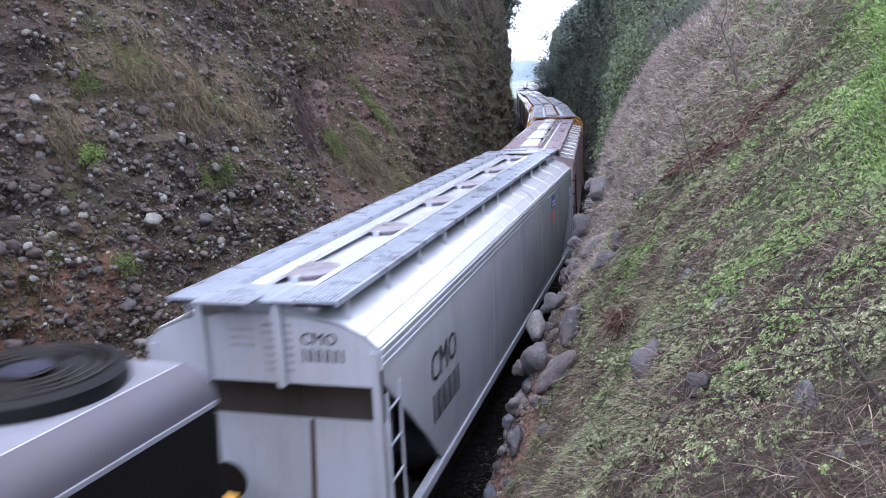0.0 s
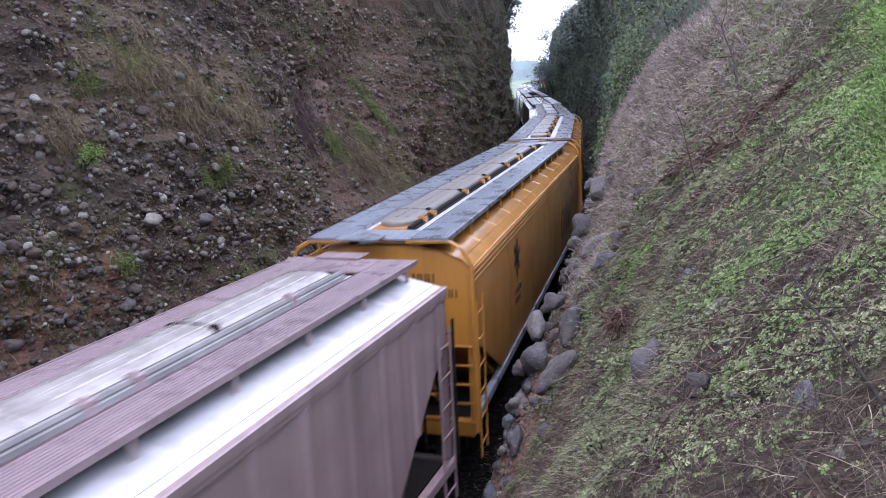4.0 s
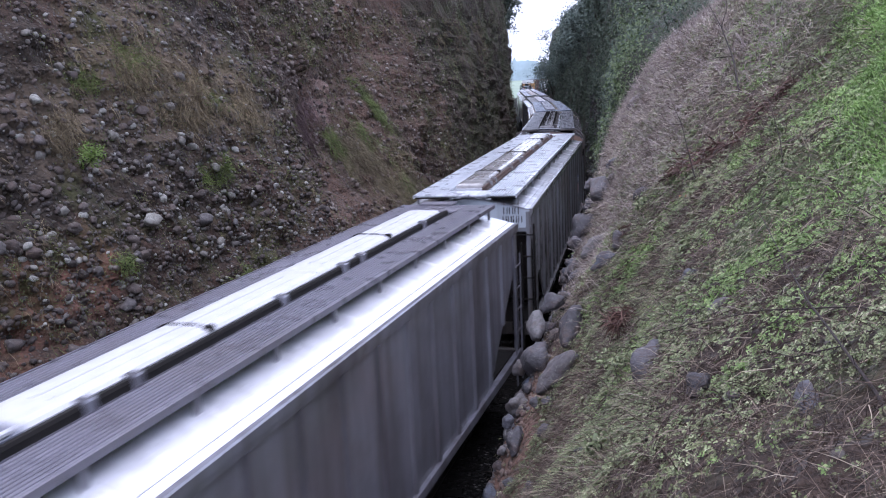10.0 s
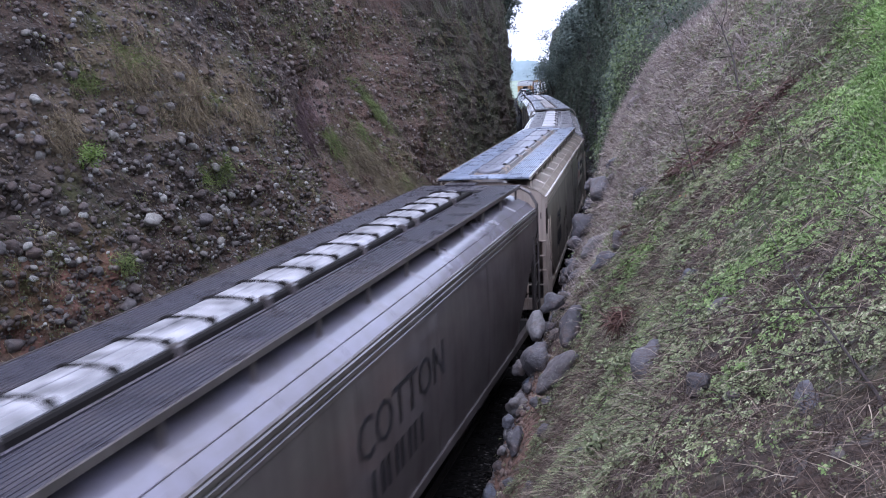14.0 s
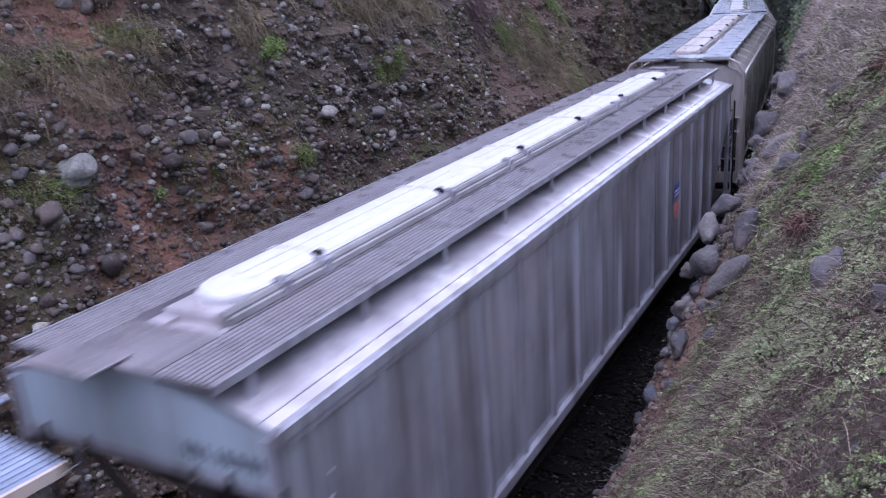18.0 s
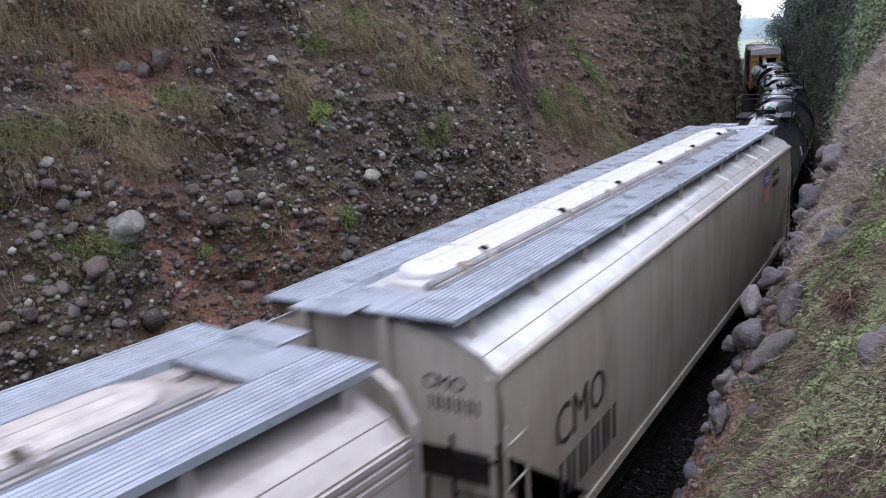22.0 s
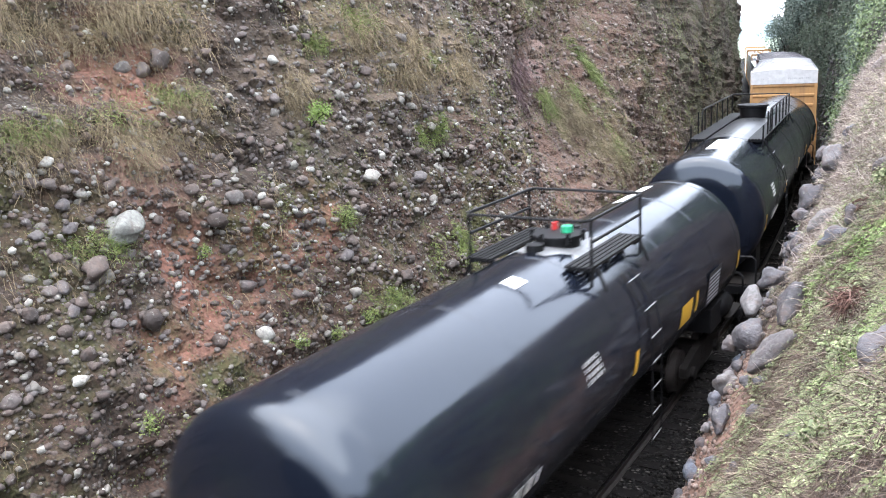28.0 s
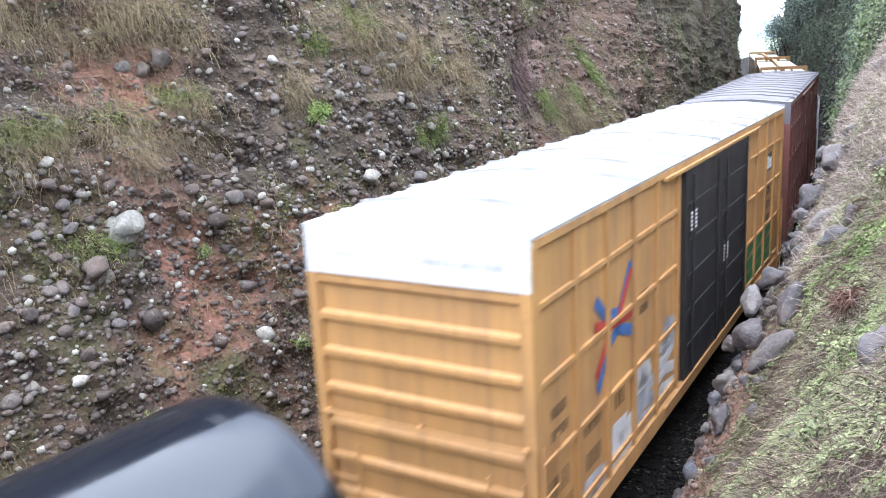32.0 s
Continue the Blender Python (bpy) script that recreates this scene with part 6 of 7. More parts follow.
# short dead litter over the soil everywhere
P = spread(np.concatenate([litter, stalk, rosette[::3], twiggy[::3], litter[::2]]), 4, 0.08, 1.1)
n = len(P)
P += SLOPE_N * RNG.uniform(0.0, 0.025, n)[:, None]
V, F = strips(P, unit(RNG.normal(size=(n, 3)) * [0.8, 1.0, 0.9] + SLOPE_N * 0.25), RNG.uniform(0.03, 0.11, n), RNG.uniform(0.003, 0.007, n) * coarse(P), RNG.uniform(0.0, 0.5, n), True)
stuff("thatch", V, F, THATCH, east, "matted dead brown stalks and grass")
P = spread(np.concatenate([brown, brown, dull[::2]]), 4, 0.07, 1.1)
n = len(P)
P += SLOPE_N * RNG.uniform(0.0, 0.06, n)[:, None]
V, F = strips(P, unit(RNG.normal(size=(n, 3)) * [0.8, 1.0, 0.8] + SLOPE_N * 0.3), RNG.uniform(0.05, 0.26, n), RNG.uniform(0.0025, 0.005, n), RNG.uniform(0.0, 0.6, n), True)
stuff("brown_stalks", V, F, BROWNSTALK, east, "wet dark brown dead stalks")
# longer broken stalks, mostly lying down the slope
P = spread(np.concatenate([stalk, stalk, litter[::2], rosette[::4]]), 2, 0.09, 1.1)
n = len(P)
P += SLOPE_N * RNG.uniform(0.01, 0.06, n)[:, None]
V, F = strips(P, unit(np.array([-0.45, -0.35, 0.25]) + RNG.normal(size=(n, 3)) * [0.75, 0.75, 0.55]), RNG.uniform(0.10, 0.38, n), RNG.uniform(0.003, 0.0062, n) * coarse(P), RNG.uniform(0.1, 0.7, n))
stuff("stalks", V, F, STALK, east, "broken brown stalks lying over the weeds")
# standing dead stems and pale grass on the farther bank
P = spread(twiggy, 4, 0.12, 1.2)
n = len(P)
V, F = strips(P, unit(np.array([-0.15, -0.05, 0.75]) + RNG.normal(size=(n, 3)) * [0.45, 0.55, 0.35]), RNG.uniform(0.12, 0.55, n), RNG.uniform(0.0035, 0.0065, n) * coarse(P), RNG.uniform(0.0, 0.6, n))
stuff("dead_stems", V, F, BRAM, east, "thicket of dead purplish-brown stems")
P = spread(np.concatenate([dry, litter[::9]]), 5, 0.07, 1.1)
n = len(P)
V, F = strips(P, unit(np.array([-0.35, 0.0, 0.6]) + RNG.normal(size=(n, 3)) * [0.6, 0.7, 0.35]), RNG.uniform(0.12, 0.42, n), RNG.uniform(0.004, 0.008, n) * coarse(P), RNG.uniform(0.3, 1.1, n))
stuff("dry_grass", V, F, PALEGRASS, east, "pale dry grass bent down the slope")
# fresh grass on the upper bank
P = spread(np.concatenate([blade, blade, bright[::6]]), 10, 0.08, 0.9)
n = len(P)
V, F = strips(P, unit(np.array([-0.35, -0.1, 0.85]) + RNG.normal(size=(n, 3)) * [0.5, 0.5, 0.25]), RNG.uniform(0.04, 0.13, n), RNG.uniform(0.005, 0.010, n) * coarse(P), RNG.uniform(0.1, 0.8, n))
stuff("green_grass", V, F, GREEN, east, "fresh green grass")
# long loose straws on the near bank
Cs = np.array([bank_at(2.6 + 12 * RNG.random() ** 1.3, 0.26 + 0.48 * RNG.random())[:] for _ in range(520)])
n = len(Cs)
Cs += SLOPE_N * 0.07
V, F = strips(Cs, unit(np.array([-0.3, -0.2, -0.1]) + RNG.normal(size=(n, 3)) * [0.8, 1, 0.5]), RNG.uniform(0.2, 0.65, n), RNG.uniform(0.003, 0.006, n), RNG.uniform(0, 0.35, n))
stuff("straws", V, F, STRAW, east, "long pale straws lying on the bank")
# a few fallen orange leaves
Cs = np.array([bank_at(4 + 9 * RNG.random(), 0.28 + 0.40 * RNG.random())[:] for _ in range(34)]) + SLOPE_N * 0.06
V, F = leaflets(Cs, np.tile(SLOPE_N, (len(Cs), 1)), RNG.uniform(0.018, 0.035, len(Cs)))
stuff("fallen_leaves", V, F, AUTUMN, east, "fallen orange-brown leaves")

# west cliff: patches of hanging straw and green tufts: chainage, height, half length, half height
STRAWS = ((17.0, 6.4, 0.9, 0.3), (20.0, 6.6, 1.0, 0.5), (8.4, 7.9, 2.2, 0.55), (7.6, 6.0, 1.8, 0.45), (9.3, 5.6, 0.9, 0.45), (10.2, 7.7, 1.4, 0.50), (15.6, 7.5, 1.5, 0.40), (18.1, 6.95, 1.2, 0.45), (28.3, 4.4, 1.0, 0.9), (29.4, 3.3, 1.3, 0.8), (10.3, 6.3, 0.6, 0.25), (12.9, 6.3, 0.5, 0.3))
TUFTS = ((7.1, 6.1, 0.8, 0.16), (8.8, 6.15, .5, .16), (10.2, 6.4, .5, .15), (15.7, 7.7, .7, .25), (12.9, 3.75, .35, .12), (27.3, 4.9, 0.35, 0.45), (29.4, 5.1, 0.4, 0.35), (31.0, 6.0, .35, .9), (29.9, 3.4, 0.4, 0.5), (7.5, 4.3, 0.6, 0.2), (14.2, 7.2, 0.5, 0.2), (18.2, 6.8, 0.6, 0.25), (13.2, 1.9, .8, .25), (16.5, 2.4, 1.0, .35), (17.5, 5.0, 0.8, .3))


def on_west(s, z, out=0.03):
    return at(s, left_a(s, z) + out, z)[:]


hang, tuft, moss, slump, fresh_w = [], [], [], [], []
for out, spots in ((hang, STRAWS), (tuft, TUFTS)):
    for s0, z0, rs, rz in spots:
        for _ in range(int((900 if s0 < 24 else 1000) * rs * max(rz, 0.25)) + 60):
            s, z = s0 + rs * RNG.normal() * 0.55, z0 + rz * RNG.normal() * 0.6
            if nz(s * 1.4, z * 1.8, 45.0) > RNG.uniform(-0.5, 0.5):
                (out if s0 < 24 else slump if out is hang else fresh_w).append(on_west(s, z, 0.05))
for _ in range(11000):
    s, z = 3 + 45 * RNG.random() ** 1.4, 0.6 + 9.6 * RNG.random()
    g = nz(s * 0.33, z * 0.6, 41.0) + 0.4 * nz(s * 1.2, z * 1.5, 43.0)
    if g < RNG.uniform(0.1, 0.5) - (0.25 if z > 7.6 else 0):
        continue
    q = RNG.random()
    (hang if q < 0.35 else tuft if q < 0.45 else moss).append(on_west(s, z))
hang, tuft, moss, slump, fresh_w = (np.array(x) for x in (hang, tuft, moss, slump, fresh_w))
for C, mat, nm, lb in ((slump, SLUMPED, "slumped_grass", "pale dry grass on the slumped earth"), (fresh_w, TUFT, "slope_grass", "fresh green grass on the slumped earth")):
    P = spread(C, 7, 0.12, -1.5)
    n = len(P)
    V, F = strips(P, unit(np.array([0.6, 0.1, 0.2]) + RNG.normal(size=(n, 3)) * [0.4, 0.45, 0.4]), RNG.uniform(0.14, 0.42, n), RNG.uniform(0.008, 0.015, n), RNG.uniform(0.6, 1.6, n))
    stuff(nm, V, F, mat, recess, lb)
# reddish roots hanging below the break
C = np.array([on_west(RNG.normal(25.6, 0.5), RNG.normal(5.9, 0.4), 0.06) for _ in range(160)])
P = spread(C, 6, 0.08, -1.5)
n = len(P)
V, F = strips(P, unit(np.array([0.5, 0.2, -0.3]) + RNG.normal(size=(n, 3)) * 0.3), RNG.uniform(0.25, 0.6, n), RNG.uniform(0.008, 0.014, n), RNG.uniform(0.6, 1.2, n))
stuff("hanging_roots", V, F, ROOTS, recess, "reddish roots hanging from the cliff's broken edge")
P = spread(hang, 9, 0.08, -1.5)
n = len(P)
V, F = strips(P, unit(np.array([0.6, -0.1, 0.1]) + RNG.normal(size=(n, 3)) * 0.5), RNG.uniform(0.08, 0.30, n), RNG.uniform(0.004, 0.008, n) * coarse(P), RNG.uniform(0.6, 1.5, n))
stuff("hanging_grass", V, F, DRY, cliff, "dry grass hanging from the cliff")
P = spread(tuft, 9, 0.06, -1.5)
n = len(P)
V, F = strips(P, unit(np.array([0.7, -0.1, 0.5]) + RNG.normal(size=(n, 3)) * 0.5), RNG.uniform(0.06, 0.20, n), RNG.uniform(0.005, 0.010, n) * coarse(P), RNG.uniform(0.2, 0.9, n))
stuff("green_tufts", V, F, TUFT, cliff, "green grass tufts on the cliff")
scat = np.array([on_west(s, z, 0.02) for s, z in zip(3 + 40 * RNG.random(13000) ** 1.1, 0.4 + 9.4 * RNG.random(13000)) if nz(s * 0.4, z * 0.5, 51.0) > RNG.uniform(-0.3, 0.5)])
P = spread(np.concatenate([moss, scat]), 7, 0.07, -1.5)
n = len(P)
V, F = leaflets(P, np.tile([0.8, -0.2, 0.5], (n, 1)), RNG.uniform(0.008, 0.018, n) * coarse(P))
stuff("moss", V, F, MOSS, cliff, "moss and tiny weeds on the cliff")

# ferns and creepers on the farther walls
pts, nrm, lit = [], [], []
while len(pts) < 8000:
    s, v = 24.5 + 85 * RNG.random() ** 1.4, 0.14 + 0.76 * RNG.random()
    p, n_, _ = wall_face(s, v)
    d = 0.30 + 0.9 * nz(s * 0.45, p.z * 0.55, 61.0)
    if (d < RNG.random() * 0.6 and s > 33) or (v < 0.4 and RNG.random() < 0.8 - 1.2 * d):
        continue
    o = n_ * max(0.0, d) * RNG.random() * (0.7 if v > 0.45 else 0.2)
    pts.append((p + o)[:])
    nrm.append((-0.7, -0.4, 0.55))
    lit.append(nz(s * 0.7, p.z * 0.8, 66.0) + 0.15 * (36 - s) / 10 + RNG.uniform(-0.15, 0.15) > 0.12)
C, N, lit = np.array(pts), np.array(nrm), np.array(lit)
for sel, mat, nm, lb in ((~lit, IVY, "creepers", "dark blue-green creepers covering the rock wall"), (lit, FERN, "ferns", "mid-green ferns hanging from the rock wall")):
    m = 11
    P = np.repeat(C[sel], m, axis=0) + RNG.normal(size=(int(sel.sum()) * m, 3)) * [0.12, 0.22, 0.24]
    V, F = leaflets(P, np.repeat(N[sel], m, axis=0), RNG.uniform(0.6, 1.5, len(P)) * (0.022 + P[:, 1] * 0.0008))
    stuff(nm, V, F, mat, east_far, lb)
pts = []
while len(pts) < 2600:
    s, z = 31 + 38 * RNG.random(), 0.8 + 12 * RNG.random()
    if nz(s * 0.3, z * 0.35, 71.0) + 0.6 * float(smooth(34, 42, s)) - 0.3 < RNG.uniform(-0.4, 0.4):
        continue
    pts.append((at(s, left_a(s, z) + 0.10 * RNG.random(), z))[:])
P = np.repeat(np.array(pts), 9, axis=0) + RNG.normal(size=(len(pts) * 9, 3)) * [0.10, 0.22, 0.26]
V, F = leaflets(P, np.tile([0.75, -0.45, 0.45], (len(P), 1)), RNG.uniform(0.6, 1.4, len(P)) * 0.036)
stuff("creepers", V, F, OLIVE, cliff_far, "olive-green creepers on the mossy rock face")


def bush(name, p, h, w, mat, label, leaves=2600, size=0.05, stems=7, seed=1):
    """A shrub or small tree: stems that fork, and a ragged crown of leaves."""
    rnd = np.random.default_rng(seed)
    base = Vector(p)
    ob = thing(name, None, None, label, "shrub" if h < 4 else "tree", "shrubs above the cut" if h >= 2 else "")
    ob.location = base
    tips = []
    for k in range(stems):
        t = rnd.uniform(0, 2 * math.pi)
        top = Vector((math.cos(t) * w * rnd.uniform(0.1, 0.5), math.sin(t) * w * rnd.uniform(0.1, 0.5), h * rnd.uniform(0.55, 0.95)))
        mid = top * 0.5 + Vector((rnd.normal(), rnd.normal(), 0)) * w * 0.06
        g = G().tube([(0, 0, -0.2), mid, top], [0.03 * h / 3 + 0.004, 0.02 * h / 3 + 0.003, 0.004], 6)
        part("stem", g, TWIG, ob)
        tips += [mid, top, (mid + top) / 2, top + Vector((rnd.normal() * w * .15, rnd.normal() * w * .15, h * 0.05))]
    cl = []
    for tp in tips:
        for _ in range(5):
            cl.append(np.array(tp[:]) + rnd.normal(size=3) * [w * 0.16, w * 0.16, h * 0.09])
    cl = np.array(cl)
    P = cl[rnd.integers(len(cl), size=leaves)] + rnd.normal(size=(leaves, 3)) * [w * 0.07, w * 0.07, h * 0.05]
    V, F = leaflets(P, np.tile([-0.2, -0.3, 0.7], (leaves, 1)), rnd.uniform(0.6, 1.4, leaves) * size)
    cr = new("crown", fast_mesh("crown", V, F, mat, False))
    cr.parent = ob
    return ob


p, n_, _ = west_face(13.1, 5.55)
b = bush("bush", p + n_ * 0.02, 0.55, 0.5, BUSH, "small bright yellow-green bush rooted in the cliff", 900, 0.022, 9, 3)
b.matrix_basis = Matrix.Translation(p) @ pose(0, 0, 0, 0, 40, 0)
tagged(b, category="bush", group="weeds on the cliff")
for i, (s, z, h) in enumerate(((12.4, 1.65, .35), (10.45, 1.75, .4), (11.6, 1.6, .35), (6.9, 1.7, .35), (13.4, 1.9, .3), (7.6, 1.3, .3), (9.4, 3.6, .3), (12.7, 3.65, .3))):
    p, n_, _ = west_face(s, z)
    b = bush("weed", p, h, h * 0.9, TUFT, "small green weed rooted in the cliff", 260, 0.018, 6, 30 + i)
    b.matrix_basis = Matrix.Translation(p) @ pose(0, 0, 0, 0, 35, 0)
    tagged(b, category="weed", group="weeds on the cliff")
for i, (s, u, h) in enumerate(((8.1, 0.47, .38), (10.5, 0.60, .3), (13.0, 0.45, .35), (6.4, 0.47, .25), (9.4, 0.66, .3))):
    p, n_, _ = east_face(s, u)
    b = bush("weed", p, h, h * 0.7, WEED, "leafy green weed standing in the bank's grass", 420, 0.022, 7, 50 + i)
    tagged(b, category="weed", group="weeds on the bank")
# shrubs crowning the far part of the cut
for i, (s, a, z, h, w) in enumerate(((60, 4.2, 9.0, 5.0, 3.6), (68, 3.9, 8.0, 5.5, 3.8), (77, 3.7, 7.2, 5.5, 3.6), (86, 3.6, 6.2, 5.5, 3.6), (95, 3.4, 5.0, 6.0, 3.8), (104, 3.3, 4.2, 6.0, 3.8), (114, 3.2, 3.2, 6.5, 4.2), (126, 3.4, 2.0, 7.0, 4.6),
                                     (52, 4.4, 11.0, 4.5, 3.2), (56, -3.6, 12.0, 3.2, 2.2), (62, -3.3, 11.0, 3.4, 2.0), (72, -3.4, 9.5, 4.0, 2.4))):
    bush("shrub", at(s, a, z), h, w, IVY if s < 66 else HAZYLEAF, "dark green shrub leaning over the far cut", 5200, 0.10, 10, 80 + i)


def dead_stem(pts, r, label):
    g = G().tube([Vector(q) for q in pts], [r * (1 - 0.75 * i / (len(pts) - 1)) for i in range(len(pts))], 6)
    ob = thing("dead_stem", g, TWIG, label, "dead stem", "dead stems on the bank")
    for k in range(2, len(pts) - 1):
        a, b_ = Vector(pts[k]), Vector(pts[k + 1])
        d = (b_ - a)
        o = d.orthogonal().normalized() * (0.5 if k % 2 else -0.5)
        part("twig", G().tube([a, a + (d * 0.6 + o * d.length) * 0.6, a + (d + o * d.length * 1.1) * 0.9], [r * 0.4, r * 0.3, r * 0.12], 5), TWIG, ob)
    return ob


dead_stem([at(3.2, 6.22, 5.30), at(3.98, 6.14, 5.42), at(4.74, 6.07, 5.40), at(5.59, 5.96, 5.42), at(6.83, 5.87, 5.44), at(8.78, 5.75, 5.52)], 0.011, "long thin bare stem arching over the bank")
dead_stem([at(13.4, 5.75, 6.35), at(13.61, 5.72, 6.62), at(14.3, 5.66, 7.05), at(15.0, 5.50, 7.55), at(15.6, 5.32, 7.95)], 0.020, "thin bare dead stem standing on the bank")
dead_stem([at(4.7, 6.6, 5.55), at(5.2, 6.2, 5.50), at(5.8, 5.7, 5.28), at(6.3, 5.2, 5.00), at(6.7, 4.75, 4.72)], 0.006, "thin dry stem lying over the grass")
dead_stem([at(9.4, 6.05, 5.8), at(9.6, 6.02, 6.1), at(9.9, 5.95, 6.4), at(10.3, 5.85, 6.75)], 0.007, "thin bare dead stem standing on the bank")
dead_stem([at(12.0, 5.1, 5.4), at(12.3, 5.0, 5.75), at(12.7, 4.9, 6.1), at(13.2, 4.75, 6.4)], 0.009, "thin bare dead stem standing on the bank")
# withered brown stalks
W = []
for s, a, z, sp in ((12.23, 6.28, 6.51, 0.16), (12.3, 5.95, 6.2, 0.16), (12.16, 5.63, 5.84, 0.22), (12.57, 5.26, 5.65, 0.2), (12.9, 4.9, 5.4, 0.16), (13.2, 4.1, 4.35, 0.12), (9.6, 4.3, 4.0, 0.08)):
    W.append(np.array(at(s, a, z + 0.03)[:]) + RNG.normal(size=(300, 1)) * [sp * 0.6, 0, sp * 0.6] + RNG.normal(size=(300, 3)) * [0.06, sp * 0.6, 0.05])
P = np.concatenate(W)
m = len(P)
V, F = strips(P, unit(np.array([-0.5, -0.2, -0.2]) + RNG.normal(size=(m, 3)) * [0.7, 0.9, 0.5]), RNG.uniform(0.08, 0.26, m), RNG.uniform(0.008, 0.018, m), RNG.uniform(0.1, 0.6, m))
stuff("withered_fronds", V, F, leaf_mat("withered", [(0.05, 0.024, 0.018), (0.14, 0.065, 0.048), (0.25, 0.13, 0.095)]), east, "withered dark reddish-brown fern fronds")

# open country and tree line beyond the cut, distance haze put into both colours
far = G()
far.add([(-3000, -3000, -0.75), (3000, -3000, -0.75), (3000, 3000, -0.75), (-3000, 3000, -0.75)], [(0, 1, 2, 3)])
thing("ground", far, FIELD, "open meadow paled by haze in its colour, reaching the horizon", "ground", kind="structure")
HAZE = plain("hazy_woods", (0.46, 0.55, 0.60), 1.0, vary=0.25, scale=0.05, bump=0)
hz = G()
for k in range(721):
    t = radians(-25 + 90 * k / 720)
    x, y = -math.sin(t) * 900, math.cos(t) * 900
    top = 20 + 9 * nz(k * 0.083, 3.0) + 7 * nz(k * 0.35, 7.0) + 5 * nz(k * 1.3, 9.0)
    hz.v += [(x, y, -2), (x, y, top)]
hz.f = [(2 * k, 2 * k + 2, 2 * k + 3, 2 * k + 1) for k in range(720)]
thing("backdrop", hz, HAZE, "hazy blue-green wooded horizon", "backdrop", kind="structure")


# ---- the train ----
SPEED = 9.038
TRAIN = []
def coupled(car, front, length):
    TRAIN.append((car, front, length))


grey_w = paint("pale_grey_paint", (0.50, 0.54, 0.60), grime=0.18, rust=0.02, rough=0.32)
orange = paint("orange_paint", (0.66, 0.30, 0.045), dirt=(0.20, 0.10, 0.05), grime=0.35, rust=0.03, rough=0.3)
brown = paint("pinkish_brown_paint", (0.47, 0.345, 0.365), grime=0.4, rust=0.06, rough=0.32)
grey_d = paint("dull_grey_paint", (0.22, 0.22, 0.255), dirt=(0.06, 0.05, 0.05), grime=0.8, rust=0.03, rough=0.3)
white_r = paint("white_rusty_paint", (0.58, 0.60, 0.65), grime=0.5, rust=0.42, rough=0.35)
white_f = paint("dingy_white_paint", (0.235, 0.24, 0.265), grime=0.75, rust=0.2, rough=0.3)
dark_b = paint("sooty_brown_paint", (0.125, 0.108, 0.104), dirt=(0.04, 0.032, 0.03), grime=0.7, rust=0.05, rough=0.32)
pink_e = paint("pinkish_end_paint", (0.50, 0.33, 0.26), grime=0.35, rust=0.06)
cream = paint("cream_paint", (0.60, 0.51, 0.43), grime=0.4, rust=0.02, rough=0.32)
smear = paint("smeared_grey_paint", (0.37, 0.375, 0.42), dirt=(0.075, 0.06, 0.068), grime=0.75, rust=0.04, rough=0.3)
tan_g = paint("stone_grey_paint", (0.43, 0.395, 0.375), grime=0.4, rust=0.02, rough=0.34)
tan_c = paint("tan_paint", (0.44, 0.395, 0.34), grime=0.4, rust=0.02, rough=0.34)
RESIDUE = plain("dried_residue", (0.16, 0.165, 0.17), 0.45, vary=0.9, scale=3.0)
DULLGREY = plain("dull_grey_enamel", (0.035, 0.036, 0.039), 0.30, vary=0.5, scale=1.5, bump=0)
grate_o = grating("blue_grey_grating", (0.30, 0.335, 0.40))
grate = grating("steel_grating", (0.43, 0.475, 0.55))
grate_w = grating("pale_grating", (0.70, 0.73, 0.78))
rust_b = plain("rusty_steel", (0.085, 0.05, 0.038), 0.7, 0.1, vary=0.4, scale=3)
grate_b = grating("dark_grating", (0.22, 0.21, 0.245))
grate_m = grating("mauve_grating", (0.27, 0.255, 0.275))
roof_m = paint("mottled_roof_steel", (0.50, 0.48, 0.51), dirt=(0.16, 0.12, 0.12), grime=0.5, rust=0.10, rough=0.2, rustcol=(0.44, 0.24, 0.24))
grate_p = grating("pinkish_grating", (0.40, 0.305, 0.335))
# Shade under the car ends is put into this near-black paint.
under_shade = paint("under_shade_paint", (0.075, 0.066, 0.062), dirt=(0.025, 0.02, 0.018), grime=0.6, rust=0.03)
cap_w = paint("bluish_white_paint", (0.58, 0.635, 0.70), grime=0.22, rust=0.05, rough=0.3)
cap_b = paint("pale_blue_paint", (0.42, 0.51, 0.58), grime=0.3, rust=0.04, rough=0.3)
# Wet reflections are put into the lid's pale and dark mottling.
lid_t = paint("wet_sheen_lid", (0.56, 0.53, 0.52), dirt=(0.20, 0.18, 0.17), grime=0.55, rust=0.03, rough=0.16)
rail_g = plain("wet_grey_rail", (0.30, 0.29, 0.29), 0.3, 0.1, vary=0.3, scale=2.0, bump=0)
grate_c = grating("wet_blue_grating", (0.33, 0.385, 0.50))
grate_k = grating("black_grating", (0.07, 0.066, 0.082))
hatch_g = plain("galvanised_hatch", (0.25, 0.235, 0.22), 0.35, 0.0, vary=0.2)
hatch_p = plain("weathered_hatch", (0.25, 0.235, 0.25), 0.45, 0.1, vary=0.3)
hatch_s = plain("smeared_hatch", (0.36, 0.355, 0.37), 0.4, 0.0, vary=0.7, scale=2.5)
hatch_b = plain("bluish_hatch", (0.23, 0.235, 0.275), 0.32, 0.1, vary=0.3, scale=2.0)
hatch_w = plain("white_hatch", (0.58, 0.58, 0.60), 0.4, 0.0, vary=0.12)
